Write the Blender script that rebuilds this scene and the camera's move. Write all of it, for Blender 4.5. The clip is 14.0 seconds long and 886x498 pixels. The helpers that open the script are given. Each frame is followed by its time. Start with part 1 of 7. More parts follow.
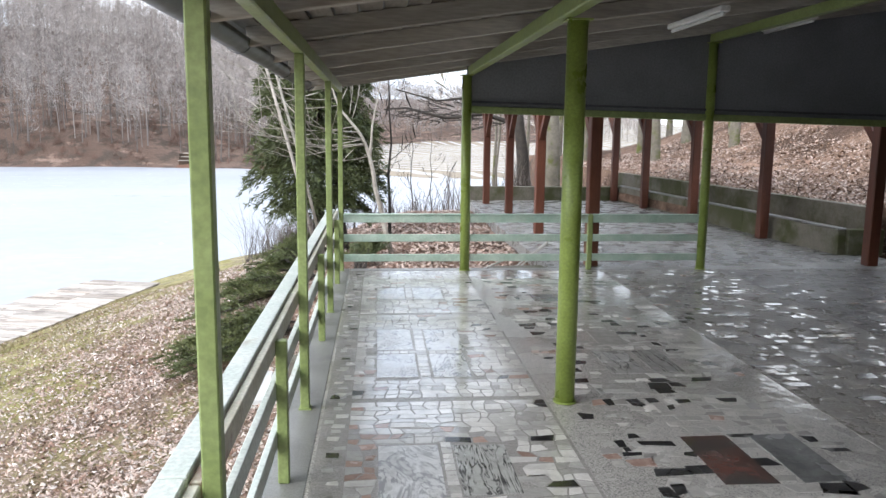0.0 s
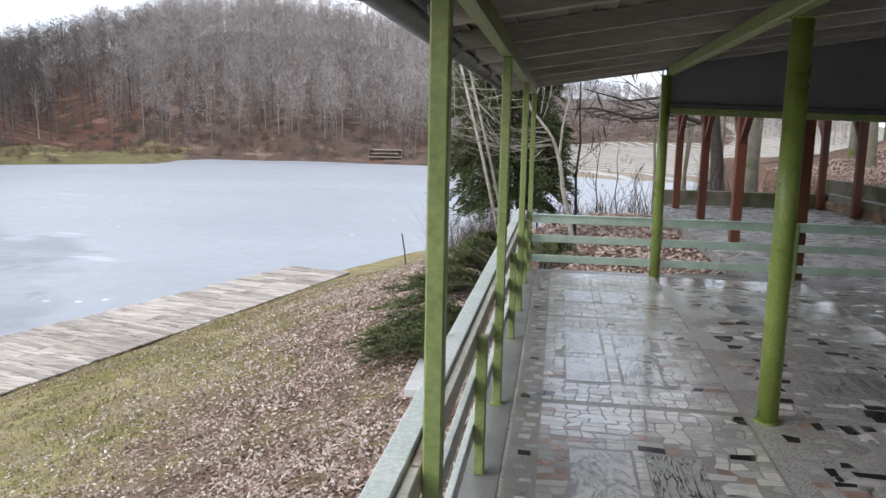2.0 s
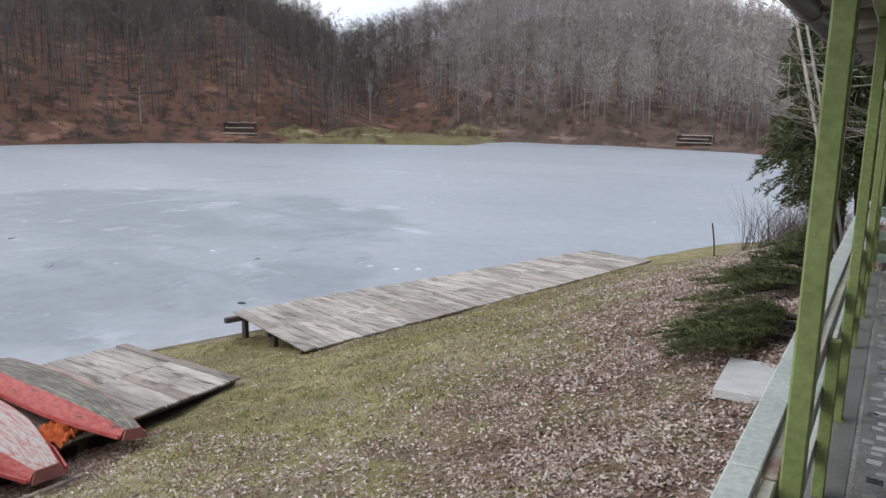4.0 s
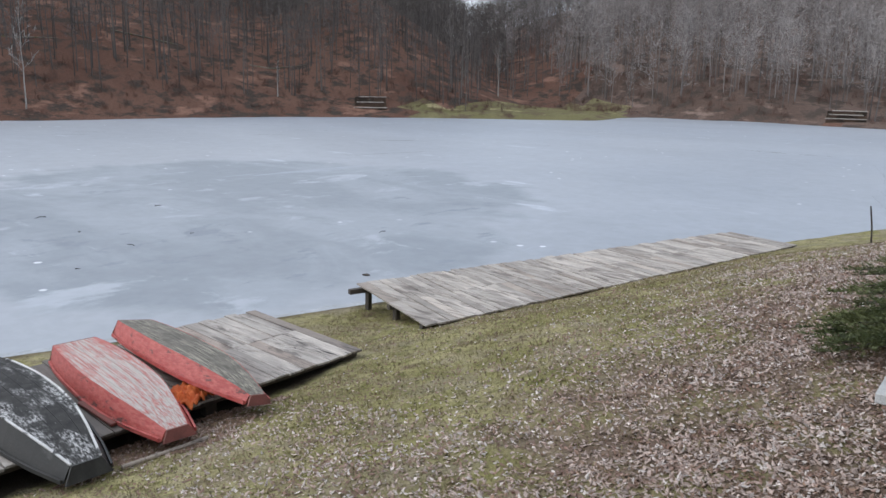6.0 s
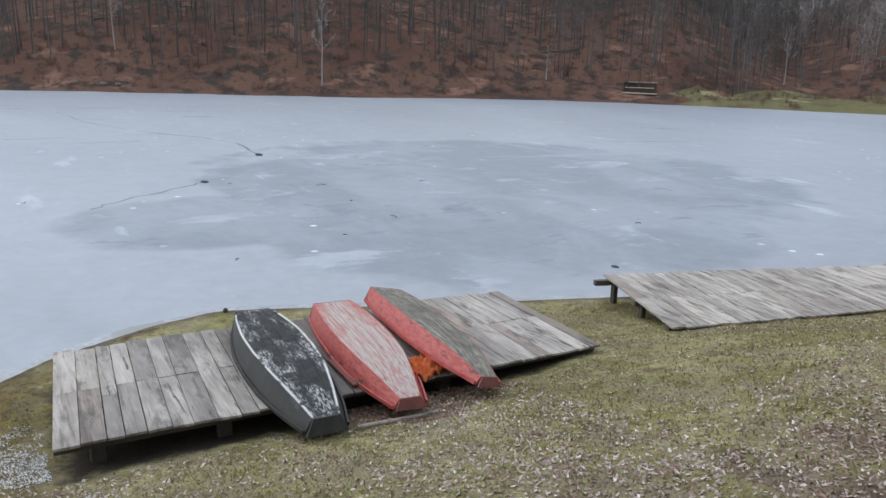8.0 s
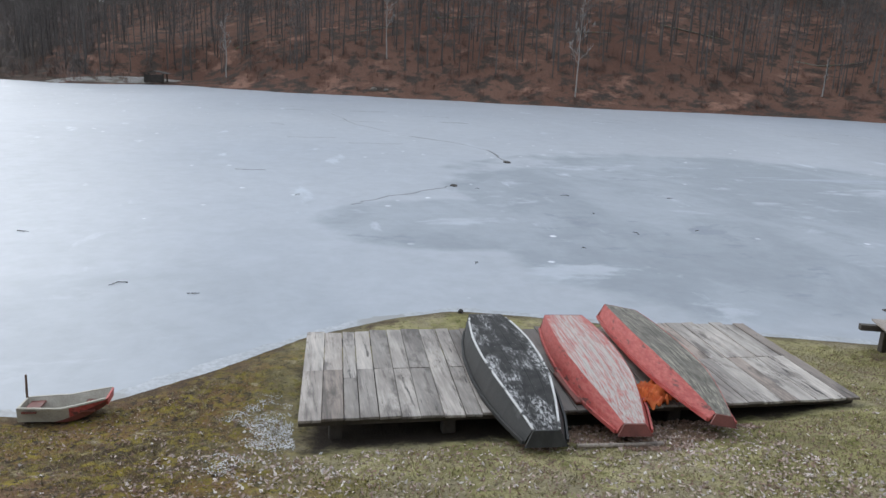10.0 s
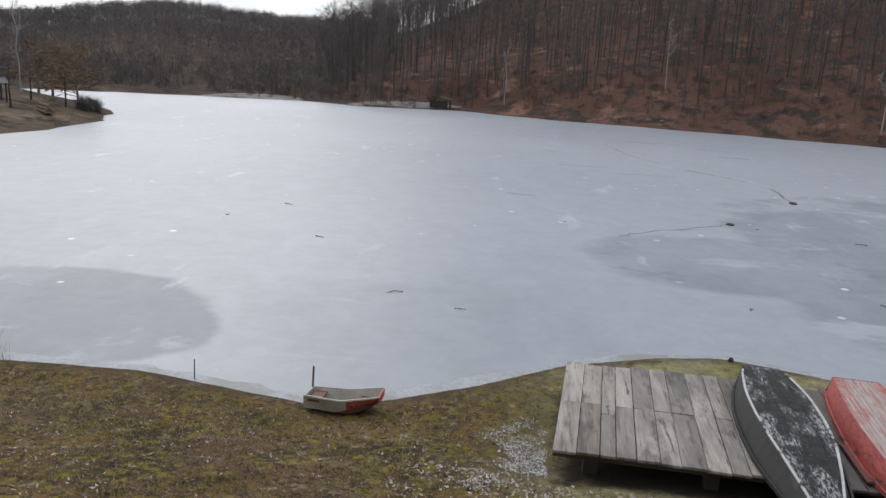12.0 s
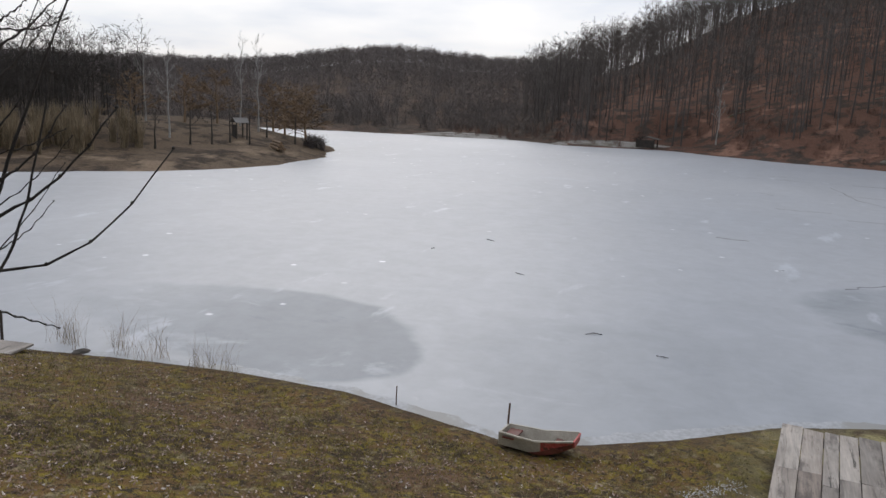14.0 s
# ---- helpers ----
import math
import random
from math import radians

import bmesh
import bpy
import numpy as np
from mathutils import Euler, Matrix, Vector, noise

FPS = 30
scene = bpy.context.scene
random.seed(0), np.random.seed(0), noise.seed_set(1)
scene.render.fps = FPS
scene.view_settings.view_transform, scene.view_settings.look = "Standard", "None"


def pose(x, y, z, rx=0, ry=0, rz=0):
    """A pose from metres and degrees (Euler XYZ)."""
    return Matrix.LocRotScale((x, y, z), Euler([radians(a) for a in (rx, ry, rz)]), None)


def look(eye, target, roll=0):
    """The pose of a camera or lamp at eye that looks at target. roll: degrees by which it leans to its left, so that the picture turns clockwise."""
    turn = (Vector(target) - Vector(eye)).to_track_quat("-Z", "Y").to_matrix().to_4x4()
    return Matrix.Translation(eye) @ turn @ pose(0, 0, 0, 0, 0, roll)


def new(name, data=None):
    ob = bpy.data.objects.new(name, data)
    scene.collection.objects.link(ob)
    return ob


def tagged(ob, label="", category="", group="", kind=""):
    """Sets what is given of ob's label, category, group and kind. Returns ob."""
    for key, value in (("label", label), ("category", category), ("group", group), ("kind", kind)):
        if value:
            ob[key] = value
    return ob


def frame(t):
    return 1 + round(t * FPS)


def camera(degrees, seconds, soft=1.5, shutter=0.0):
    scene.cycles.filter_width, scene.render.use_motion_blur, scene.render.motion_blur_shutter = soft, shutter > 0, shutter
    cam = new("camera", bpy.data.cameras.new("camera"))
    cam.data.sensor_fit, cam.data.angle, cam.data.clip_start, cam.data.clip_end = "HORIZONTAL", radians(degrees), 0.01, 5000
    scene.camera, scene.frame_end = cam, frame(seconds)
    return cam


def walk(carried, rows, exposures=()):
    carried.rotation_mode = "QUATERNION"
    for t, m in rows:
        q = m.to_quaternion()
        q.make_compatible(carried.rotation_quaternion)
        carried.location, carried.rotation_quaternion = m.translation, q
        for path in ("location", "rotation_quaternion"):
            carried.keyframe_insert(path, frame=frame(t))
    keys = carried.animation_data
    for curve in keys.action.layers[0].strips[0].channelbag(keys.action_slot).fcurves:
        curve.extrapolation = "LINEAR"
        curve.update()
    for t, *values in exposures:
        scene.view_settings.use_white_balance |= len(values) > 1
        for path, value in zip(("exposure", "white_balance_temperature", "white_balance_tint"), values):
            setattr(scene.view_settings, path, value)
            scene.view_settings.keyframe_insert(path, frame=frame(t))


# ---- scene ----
cam = camera(60.0, 14.0)
PATH = [
    (0, (0.519, -0.558, 1.905), (0.686, 1.411, 1.6), 0.6),
    (0.5, (0.48, -0.571, 1.908), (0.518, 1.406, 1.606), 0.7),
    (1, (0.443, -0.589, 1.915), (0.36, 1.386, 1.614), 0.8),
    (1.5, (0.415, -0.613, 1.922), (0.251, 1.358, 1.621), 0.8),
    (2, (0.377, -0.615, 1.921), (0.087, 1.338, 1.607), 1.2),
    (2.5, (0.292, -0.63, 1.914), (-0.281, 1.259, 1.592), 1.0),
    (3, (0.241, -0.609, 1.902), (-0.531, 1.206, 1.574), 1.2),
    (3.5, (0.212, -0.566, 1.879), (-0.702, 1.179, 1.53), 1.4),
    (6, (-0.078, -0.179, 1.788), (-1.33, 1.317, 1.351), 1.0),
    (6.5, (-0.15, -0.035, 1.77), (-1.543, 1.328, 1.322), 2.0),
    (7, (-0.206, 0.067, 1.738), (-1.7, 1.311, 1.266), 1.6),
    (9.5, (-0.333, 0.269, 1.776), (-2.19, 0.829, 1.289), 3.0),
    (10, (-0.33, 0.254, 1.782), (-2.223, 0.674, 1.294), 2.5),
    (10.5, (-0.337, 0.195, 1.789), (-2.257, 0.476, 1.305), 2.0),
    (11, (-0.334, 0.143, 1.791), (-2.276, 0.233, 1.32), 2.4),
    (11.5, (-0.375, 0.086, 1.783), (-2.322, 0.037, 1.327), 3.3),
    (12, (-0.388, 0.065, 1.778), (-2.321, -0.18, 1.328), 3.2),
    (12.5, (-0.369, 0.023, 1.787), (-2.274, -0.395, 1.344), 3.2),
    (13, (-0.348, -0.028, 1.793), (-2.21, -0.62, 1.366), 3.2),
    (13.5, (-0.348, -0.033, 1.797), (-2.179, -0.73, 1.395), 2.8),
    (14, (-0.352, -0.02, 1.799), (-2.168, -0.766, 1.419), 2.8),
]
EXPOSURES = [
    (0.0, 1.68, 6450, 10), (1.0, 1.30, 6430, 11), (2.0, 1.02, 6500, 12), (3.0, 0.68, 6550, 12), (3.7, 0.54, 6500, 11), (6.0, 0.50, 6250, 10), (7.0, 0.46, 6200, 9), (9.5, 0.42, 6180, 8), (11.5, 0.10, 6440, 10), (14.0, -0.14, 6650, 12),
]
walk(cam, [(t, look(eye, target, roll)) for t, eye, target, roll in PATH], EXPOSURES)

# ---- world, sun and exposure ----
world = bpy.data.worlds.new("overcast_sky")
scene.world = world
world.use_nodes = True
wt = world.node_tree
wt.nodes.clear()
w_out = wt.nodes.new("ShaderNodeOutputWorld")
w_sky = wt.nodes.new("ShaderNodeTexSky")
w_sky.sky_type, w_sky.sun_disc = 'NISHITA', False
w_sky.sun_elevation, w_sky.sun_rotation = radians(30), radians(-119)
w_b1 = wt.nodes.new("ShaderNodeBackground")
w_b1.inputs["Strength"].default_value = 0.10
wt.links.new(w_sky.outputs[0], w_b1.inputs["Color"])
w_co = wt.nodes.new("ShaderNodeTexCoord")
w_map = wt.nodes.new("ShaderNodeMapping")
w_map.inputs["Scale"].default_value = (1.6, 1.6, 7.0)
w_noise = wt.nodes.new("ShaderNodeTexNoise")
w_noise.inputs["Scale"].default_value, w_noise.inputs["Detail"].default_value = 1.7, 6.0
w_ramp = wt.nodes.new("ShaderNodeValToRGB")
w_ramp.color_ramp.elements[0].position, w_ramp.color_ramp.elements[1].position = 0.36, 0.62
w_ramp.color_ramp.elements[0].color = (0.53, 0.61, 0.74, 1)
w_ramp.color_ramp.elements[1].color = (0.92, 0.935, 0.96, 1)
w_b2 = wt.nodes.new("ShaderNodeBackground")
w_b2.inputs["Strength"].default_value = 1.0
# the cloud is brighter on the sun's side
w_dot = wt.nodes.new("ShaderNodeVectorMath")
w_dot.operation = 'DOT_PRODUCT'
w_dot.inputs[1].default_value = (-0.76, -0.42, 0.49)
w_glow = wt.nodes.new("ShaderNodeMapRange")
for w_key, w_val in zip(("From Min", "From Max", "To Min", "To Max"), (0.0, 1.0, 0.95, 1.28)):
    w_glow.inputs[w_key].default_value = w_val
w_mix = wt.nodes.new("ShaderNodeMixShader")
w_mix.inputs[0].default_value = 0.85
for a, b in ((w_co.outputs["Generated"], w_map.inputs[0]), (w_map.outputs[0], w_noise.inputs["Vector"]), (w_noise.outputs["Fac"], w_ramp.inputs[0]),
             (w_ramp.outputs[0], w_b2.inputs["Color"]), (w_co.outputs["Generated"], w_dot.inputs[0]), (w_dot.outputs["Value"], w_glow.inputs["Value"]), (w_glow.outputs[0], w_b2.inputs["Strength"]), (w_b1.outputs[0], w_mix.inputs[1]), (w_b2.outputs[0], w_mix.inputs[2]), (w_mix.outputs[0], w_out.inputs[0])):
    wt.links.new(a, b)
sun = new("sun", bpy.data.lights.new("sun", 'SUN'))
sun.data.energy, sun.data.angle, sun.data.color = 0.78, radians(40), (1.0, 0.96, 0.9)
sun.matrix_world = look((-55, -30.4, 36), (0, 0, 0))


# ---- materials ----
def rgb(c):
    return (c[0], c[1], c[2], 1.0)


class Nodes:
    """A short way to write node trees."""

    def __init__(self, name):
        self.m = bpy.data.materials.new(name)
        self.m.use_nodes = True
        self.t = self.m.node_tree
        self.t.nodes.clear()
        self.out = self.t.nodes.new("ShaderNodeOutputMaterial")
        self.bsdf = self.t.nodes.new("ShaderNodeBsdfPrincipled")
        self.t.links.new(self.bsdf.outputs[0], self.out.inputs[0])
        self.pos = self.t.nodes.new("ShaderNodeNewGeometry").outputs["Position"]

    def link(self, a, b):
        self.t.links.new(a, b)

    def put(self, name, value):
        s = self.bsdf.inputs[name]
        if hasattr(value, "is_output"):
            self.link(value, s)
        else:
            s.default_value = value

    def scaled(self, v, s):
        n = self.t.nodes.new("ShaderNodeMapping")
        n.inputs["Scale"].default_value = s
        self.link(v, n.inputs[0])
        return n.outputs[0]

    def noise(self, scale, detail=4.0, rough=0.55, v=None, distort=0.0):
        n = self.t.nodes.new("ShaderNodeTexNoise")
        n.inputs["Scale"].default_value, n.inputs["Detail"].default_value = scale, detail
        n.inputs["Roughness"].default_value, n.inputs["Distortion"].default_value = rough, distort
        self.link(v or self.pos, n.inputs["Vector"])
        return n.outputs["Fac"]

    def voronoi(self, scale, v=None, feature='F1', out="Distance"):
        n = self.t.nodes.new("ShaderNodeTexVoronoi")
        n.feature = feature
        n.inputs["Scale"].default_value = scale
        self.link(v or self.pos, n.inputs["Vector"])
        return n.outputs[out]

    def ramp(self, f, lo, hi, a=0.0, b=1.0):
        n = self.t.nodes.new("ShaderNodeMapRange")
        n.interpolation_type = 'SMOOTHSTEP'
        n.clamp = True
        for k, x in zip(("From Min", "From Max", "To Min", "To Max"), (lo, hi, a, b)):
            n.inputs[k].default_value = x
        self.link(f, n.inputs["Value"])
        return n.outputs[0]

    def mix(self, f, a, b, mode='MIX'):
        n = self.t.nodes.new("ShaderNodeMix")
        n.data_type, n.blend_type = 'RGBA', mode
        for s, x in ((n.inputs[0], f), (n.inputs[6], a), (n.inputs[7], b)):
            if hasattr(x, "is_output"):
                self.link(x, s)
            else:
                s.default_value = x if isinstance(x, (int, float)) else rgb(x)
        return n.outputs[2]

    def math(self, op, a, b=0.0):
        n = self.t.nodes.new("ShaderNodeMath")
        n.operation = op
        for s, x in ((n.inputs[0], a), (n.inputs[1], b)):
            if hasattr(x, "is_output"):
                self.link(x, s)
            else:
                s.default_value = x
        return n.outputs[0]

    def axis(self, k, v=None):
        n = self.t.nodes.new("ShaderNodeSeparateXYZ")
        self.link(v or self.pos, n.inputs[0])
        return n.outputs[k]

    def rand(self):
        return self.t.nodes.new("ShaderNodeObjectInfo").outputs["Random"]

    def island(self):
        return self.t.nodes.new("ShaderNodeNewGeometry").outputs["Random Per Island"]

    def local(self):
        return self.t.nodes.new("ShaderNodeTexCoord").outputs["Object"]

    def bump(self, h, strength=0.3, dist=0.01):
        n = self.t.nodes.new("ShaderNodeBump")
        n.inputs["Strength"].default_value, n.inputs["Distance"].default_value = strength, dist
        self.link(h, n.inputs["Height"])
        self.link(n.outputs[0], self.bsdf.inputs["Normal"])

    def value(self, col, f, lo=0.8, hi=1.2):
        """Brightens or darkens a colour by a factor between 0 and 1."""
        n = self.t.nodes.new("ShaderNodeHueSaturation")
        self.link(col, n.inputs["Color"])
        self.link(self.ramp(f, 0, 1, lo, hi), n.inputs["Value"])
        return n.outputs[0]


def surface(name, a, b, scale=6.0, rough=0.7, bump=0.3, fine=60.0, dist=0.004, stain=None, stain_at=(0.55, 0.72), vary="", metal=0.0, stretch=None, coat=0.0, local=False):
    """Two tones in large and fine noise, with an optional stain colour and variation by object or island."""
    k = Nodes(name)
    v = k.local() if local else k.pos
    v = k.scaled(v, stretch) if stretch else v
    big, small = k.noise(scale, 5, v=v), k.noise(fine, 3, v=v)
    col = k.mix(k.ramp(big, 0.3, 0.7), a, b)
    col = k.value(col, small, 0.72, 1.28)
    if stain:
        col = k.mix(k.ramp(k.noise(scale * 0.45, 6, 0.65, v=v), *stain_at), col, stain)
    if vary:
        col = k.value(col, k.rand() if vary == "object" else k.island(), 0.72, 1.28)
    k.put("Base Color", col)
    k.put("Roughness", k.ramp(big, 0.2, 0.8, max(0.02, rough - 0.1), min(1, rough + 0.1)))
    k.put("Metallic", metal)
    if coat:
        k.put("Coat Weight", coat)
    k.bump(k.math('ADD', small, big), bump, dist)
    return k.m


M_GREEN = surface("green_paint", (0.20, 0.255, 0.085), (0.27, 0.33, 0.125), 3.0, 0.42, 0.25, 40, 0.002, stain=(0.13, 0.10, 0.05), stain_at=(0.66, 0.8))
M_PIPE = surface("green_pipe_paint", (0.21, 0.275, 0.055), (0.275, 0.35, 0.085), 4.0, 0.33, 0.25, 55, 0.002, stain=(0.20, 0.15, 0.04), stain_at=(0.68, 0.8))
M_MINT = surface("mint_paint", (0.38, 0.52, 0.43), (0.52, 0.63, 0.54), 5.0, 0.5, 0.4, 45, 0.003, stain=(0.26, 0.27, 0.2), stain_at=(0.6, 0.76))
M_PALE = surface("pale_mint_paint", (0.52, 0.58, 0.54), (0.64, 0.68, 0.645), 5.0, 0.5, 0.5, 45, 0.003, stain=(0.36, 0.33, 0.26), stain_at=(0.62, 0.76))
M_CREAM = surface("worn_cream_paint", (0.50, 0.47, 0.36), (0.62, 0.62, 0.54), 4.0, 0.55, 0.5, 40, 0.003, stain=(0.30, 0.17, 0.12), stain_at=(0.58, 0.7))
M_RED = surface("redbrown_wood_stain", (0.085, 0.026, 0.014), (0.14, 0.044, 0.022), 3.0, 0.55, 0.4, 60, 0.003, stretch=(1, 1, 0.15))
M_ROOFWOOD = surface("grey_roof_boards", (0.165, 0.15, 0.132), (0.23, 0.21, 0.187), 3.0, 0.8, 0.4, 50, 0.004, stain=(0.17, 0.14, 0.11), vary="island", stretch=(1, 0.12, 1))
M_RAFTER = surface("grey_rafters", (0.27, 0.252, 0.226), (0.37, 0.347, 0.312), 4.0, 0.8, 0.4, 60, 0.004, stain=(0.2, 0.17, 0.13), vary="object", stretch=(0.12, 1, 1))
M_PANEL = surface("dark_grey_sheet", (0.138, 0.143, 0.15), (0.185, 0.19, 0.198), 1.5, 0.5, 0.15, 40, 0.002)
M_GUTTER = surface("dark_grey_gutter_metal", (0.07, 0.075, 0.08), (0.11, 0.115, 0.12), 5.0, 0.4, 0.2, 50, 0.002, metal=0.6)
M_CONCRETE = surface("worn_concrete", (0.18, 0.18, 0.173), (0.26, 0.26, 0.25), 3.0, 0.35, 0.5, 70, 0.004, stain=(0.10, 0.10, 0.092), stain_at=(0.5, 0.75))
M_MOSSWALL = surface("mossy_concrete_wall", (0.14, 0.128, 0.102), (0.21, 0.192, 0.158), 2.0, 0.8, 0.6, 40, 0.008, stain=(0.07, 0.076, 0.03), stain_at=(0.42, 0.62))
def plank_material(name, a, b, brown, damp, wet_at=None):
    """Weathered boards: long grain, dark weather stains across several boards, each board of its own tone."""
    k = Nodes(name)
    r = k.rand()
    own = k.t.nodes.new("ShaderNodeVectorMath")
    own.operation = 'ADD'
    apart = k.t.nodes.new("ShaderNodeCombineXYZ")
    k.link(k.math('MULTIPLY', r, 60.0), apart.inputs[2])
    k.link(k.pos, own.inputs[0])
    k.link(apart.outputs[0], own.inputs[1])
    own = own.outputs[0]
    grain = k.noise(26, 6, 0.7, v=k.scaled(own, (0.05, 1.0, 1.0)))
    col = k.mix(k.ramp(k.noise(2.2, 5, 0.6, v=k.scaled(own, (0.35, 0.8, 1.0))), 0.3, 0.7), a, b)
    col = k.mix(k.ramp(r, 0.72, 0.9, 0.0, 0.6), col, brown)
    col = k.value(col, k.math('FRACT', k.math('MULTIPLY', r, 7.31)), 0.76, 1.2)
    col = k.mix(k.ramp(k.noise(1.5, 6, 0.7, distort=0.2, v=k.scaled(own, (0.5, 1.5, 1.0))), 0.52, 0.66, 0.0, 0.8), col, damp)
    col = k.mix(k.ramp(k.noise(0.55, 3), 0.54, 0.7, 0.0, 0.35), col, damp)
    col = k.value(col, k.noise(6, 5, 0.7, v=k.scaled(own, (0.14, 1.0, 1.0)), distort=0.1), 0.62, 1.38)
    smear = k.noise(4.2, 6, 0.75, v=k.scaled(own, (0.11, 1.5, 1.0)), distort=0.15)
    col = k.mix(k.ramp(smear, 0.52, 0.64, 0.0, 0.75), col, damp)
    col = k.mix(k.ramp(k.noise(9, 5, 0.7, v=k.scaled(own, (0.1, 1.0, 1.0)), distort=0.1), 0.62, 0.68), col, [q * 0.5 for q in damp])
    if wet_at:
        off = k.math('ABSOLUTE', k.math('SUBTRACT', k.axis(1), wet_at[1]))
        off = k.math('ADD', off, k.math('MULTIPLY', k.noise(1.1, 5, 0.65), 1.6))
        col = k.mix(k.ramp(off, 2.3, 1.5, 0.0, 0.7), col, damp)
    col = k.value(col, grain, 0.55, 1.45)
    k.put("Base Color", col)
    k.put("Roughness", k.ramp(grain, 0.3, 0.7, 0.55, 0.8))
    k.bump(grain, 0.6, 0.006)
    return k.m


M_PLANK = plank_material("weathered_grey_planks", (0.29, 0.256, 0.226), (0.43, 0.388, 0.347), (0.25, 0.187, 0.147), (0.085, 0.07, 0.06), (-11.6, 4.5))
M_PLANK_TAN = plank_material("weathered_tan_planks", (0.36, 0.318, 0.277), (0.48, 0.43, 0.38), (0.33, 0.262, 0.21), (0.13, 0.105, 0.088))
M_DARKWOOD = surface("dark_wet_timber", (0.05, 0.04, 0.032), (0.09, 0.075, 0.06), 4.0, 0.7, 0.5, 50, 0.005)
M_TUBE = surface("white_lamp_housing", (0.72, 0.72, 0.70), (0.78, 0.78, 0.76), 5.0, 0.4, 0.05)
M_SPRUCE = surface("spruce_needles", (0.045, 0.062, 0.02), (0.095, 0.112, 0.036), 2.5, 0.6, 0.2, 30, 0.01, stain=(0.07, 0.055, 0.025), stain_at=(0.62, 0.78), vary="island")
M_JUNIPER = surface("juniper_needles", (0.055, 0.074, 0.024), (0.13, 0.145, 0.05), 2.5, 0.6, 0.2, 30, 0.01, vary="island")
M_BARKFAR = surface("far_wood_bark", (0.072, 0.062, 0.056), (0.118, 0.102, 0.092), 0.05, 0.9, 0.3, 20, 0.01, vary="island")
# Far-hill bark in three paler tones: distance haze is put into the colour.
M_BARKHAZE = surface("hazed_wood_bark", (0.26, 0.23, 0.217), (0.36, 0.325, 0.306), 0.05, 0.9, 0.3, 20, 0.01, vary="island")
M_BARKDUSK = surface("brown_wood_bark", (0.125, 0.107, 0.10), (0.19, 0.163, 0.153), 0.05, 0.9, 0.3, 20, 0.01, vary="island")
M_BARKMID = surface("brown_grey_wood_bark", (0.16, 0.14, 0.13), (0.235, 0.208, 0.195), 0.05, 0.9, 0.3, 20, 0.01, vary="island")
M_BARK = surface("grey_brown_bark", (0.098, 0.084, 0.077), (0.165, 0.143, 0.13), 5.0, 0.9, 0.7, 40, 0.01, vary="island")
M_BARKDARK = surface("dark_bark", (0.03, 0.026, 0.022), (0.06, 0.05, 0.042), 5.0, 0.9, 0.6, 40, 0.01, vary="island")
M_BARKPALE = surface("pale_bark", (0.29, 0.26, 0.22), (0.42, 0.385, 0.335), 5.0, 0.8, 0.5, 40, 0.006, vary="island")
M_BARKMOSS = surface("mossy_bark", (0.13, 0.115, 0.092), (0.2, 0.18, 0.145), 4.0, 0.9, 0.7, 40, 0.012, stain=(0.10, 0.11, 0.03), stain_at=(0.5, 0.66))
M_BIRCH = surface("white_birch_bark", (0.28, 0.27, 0.25), (0.4, 0.385, 0.36), 3.0, 0.8, 0.3, 40, 0.006, stain=(0.1, 0.09, 0.08), stain_at=(0.6, 0.66), stretch=(1, 1, 2.5))
M_TWIG = surface("brown_twigs", (0.10, 0.055, 0.04), (0.17, 0.10, 0.075), 0.15, 0.9, 0.2, 20, 0.01, vary="island")
M_WILLOW = surface("ochre_willow_twigs", (0.165, 0.108, 0.062), (0.24, 0.162, 0.098), 0.3, 0.85, 0.2, 20, 0.01, vary="island")
M_DRYGRASS = surface("dry_reed_straw", (0.20, 0.15, 0.09), (0.29, 0.23, 0.15), 2.0, 0.85, 0.2, 30, 0.01, vary="island")
M_LEAF = surface("fallen_leaves", (0.38, 0.287, 0.238), (0.51, 0.405, 0.35), 8.0, 0.55, 0.3, 60, 0.003, stain=(0.24, 0.14, 0.10), stain_at=(0.48, 0.6), vary="island")
M_LEAFDARK = surface("damp_fallen_leaves", (0.15, 0.09, 0.058), (0.25, 0.155, 0.10), 8.0, 0.6, 0.3, 60, 0.003, vary="island")
M_STRAW = surface("yellowed_grass", (0.20, 0.165, 0.065), (0.30, 0.25, 0.12), 1.5, 0.7, 0.2, 30, 0.005, vary="island")
M_LEAFPALE = surface("bleached_fallen_leaves", (0.49, 0.425, 0.38), (0.63, 0.565, 0.52), 8.0, 0.5, 0.3, 60, 0.003, vary="island")
M_MOSS = surface("yellow_green_moss", (0.21, 0.175, 0.03), (0.32, 0.25, 0.055), 1.5, 0.8, 0.2, 30, 0.005, vary="island")
M_GRASS = surface("winter_grass", (0.18, 0.155, 0.06), (0.27, 0.225, 0.11), 1.5, 0.7, 0.2, 30, 0.005, vary="island")
M_FROST = surface("old_snow_flakes", (0.6, 0.6, 0.61), (0.75, 0.75, 0.76), 5.0, 0.6, 0.2)
M_SLAB = surface("pale_stone_slab", (0.42, 0.42, 0.41), (0.52, 0.52, 0.51), 4.0, 0.6, 0.4, 60, 0.003, stain=(0.33, 0.25, 0.2), stain_at=(0.6, 0.7))
M_ORANGE = surface("orange_cloth", (0.48, 0.085, 0.015), (0.66, 0.17, 0.04), 6.0, 0.75, 0.3)

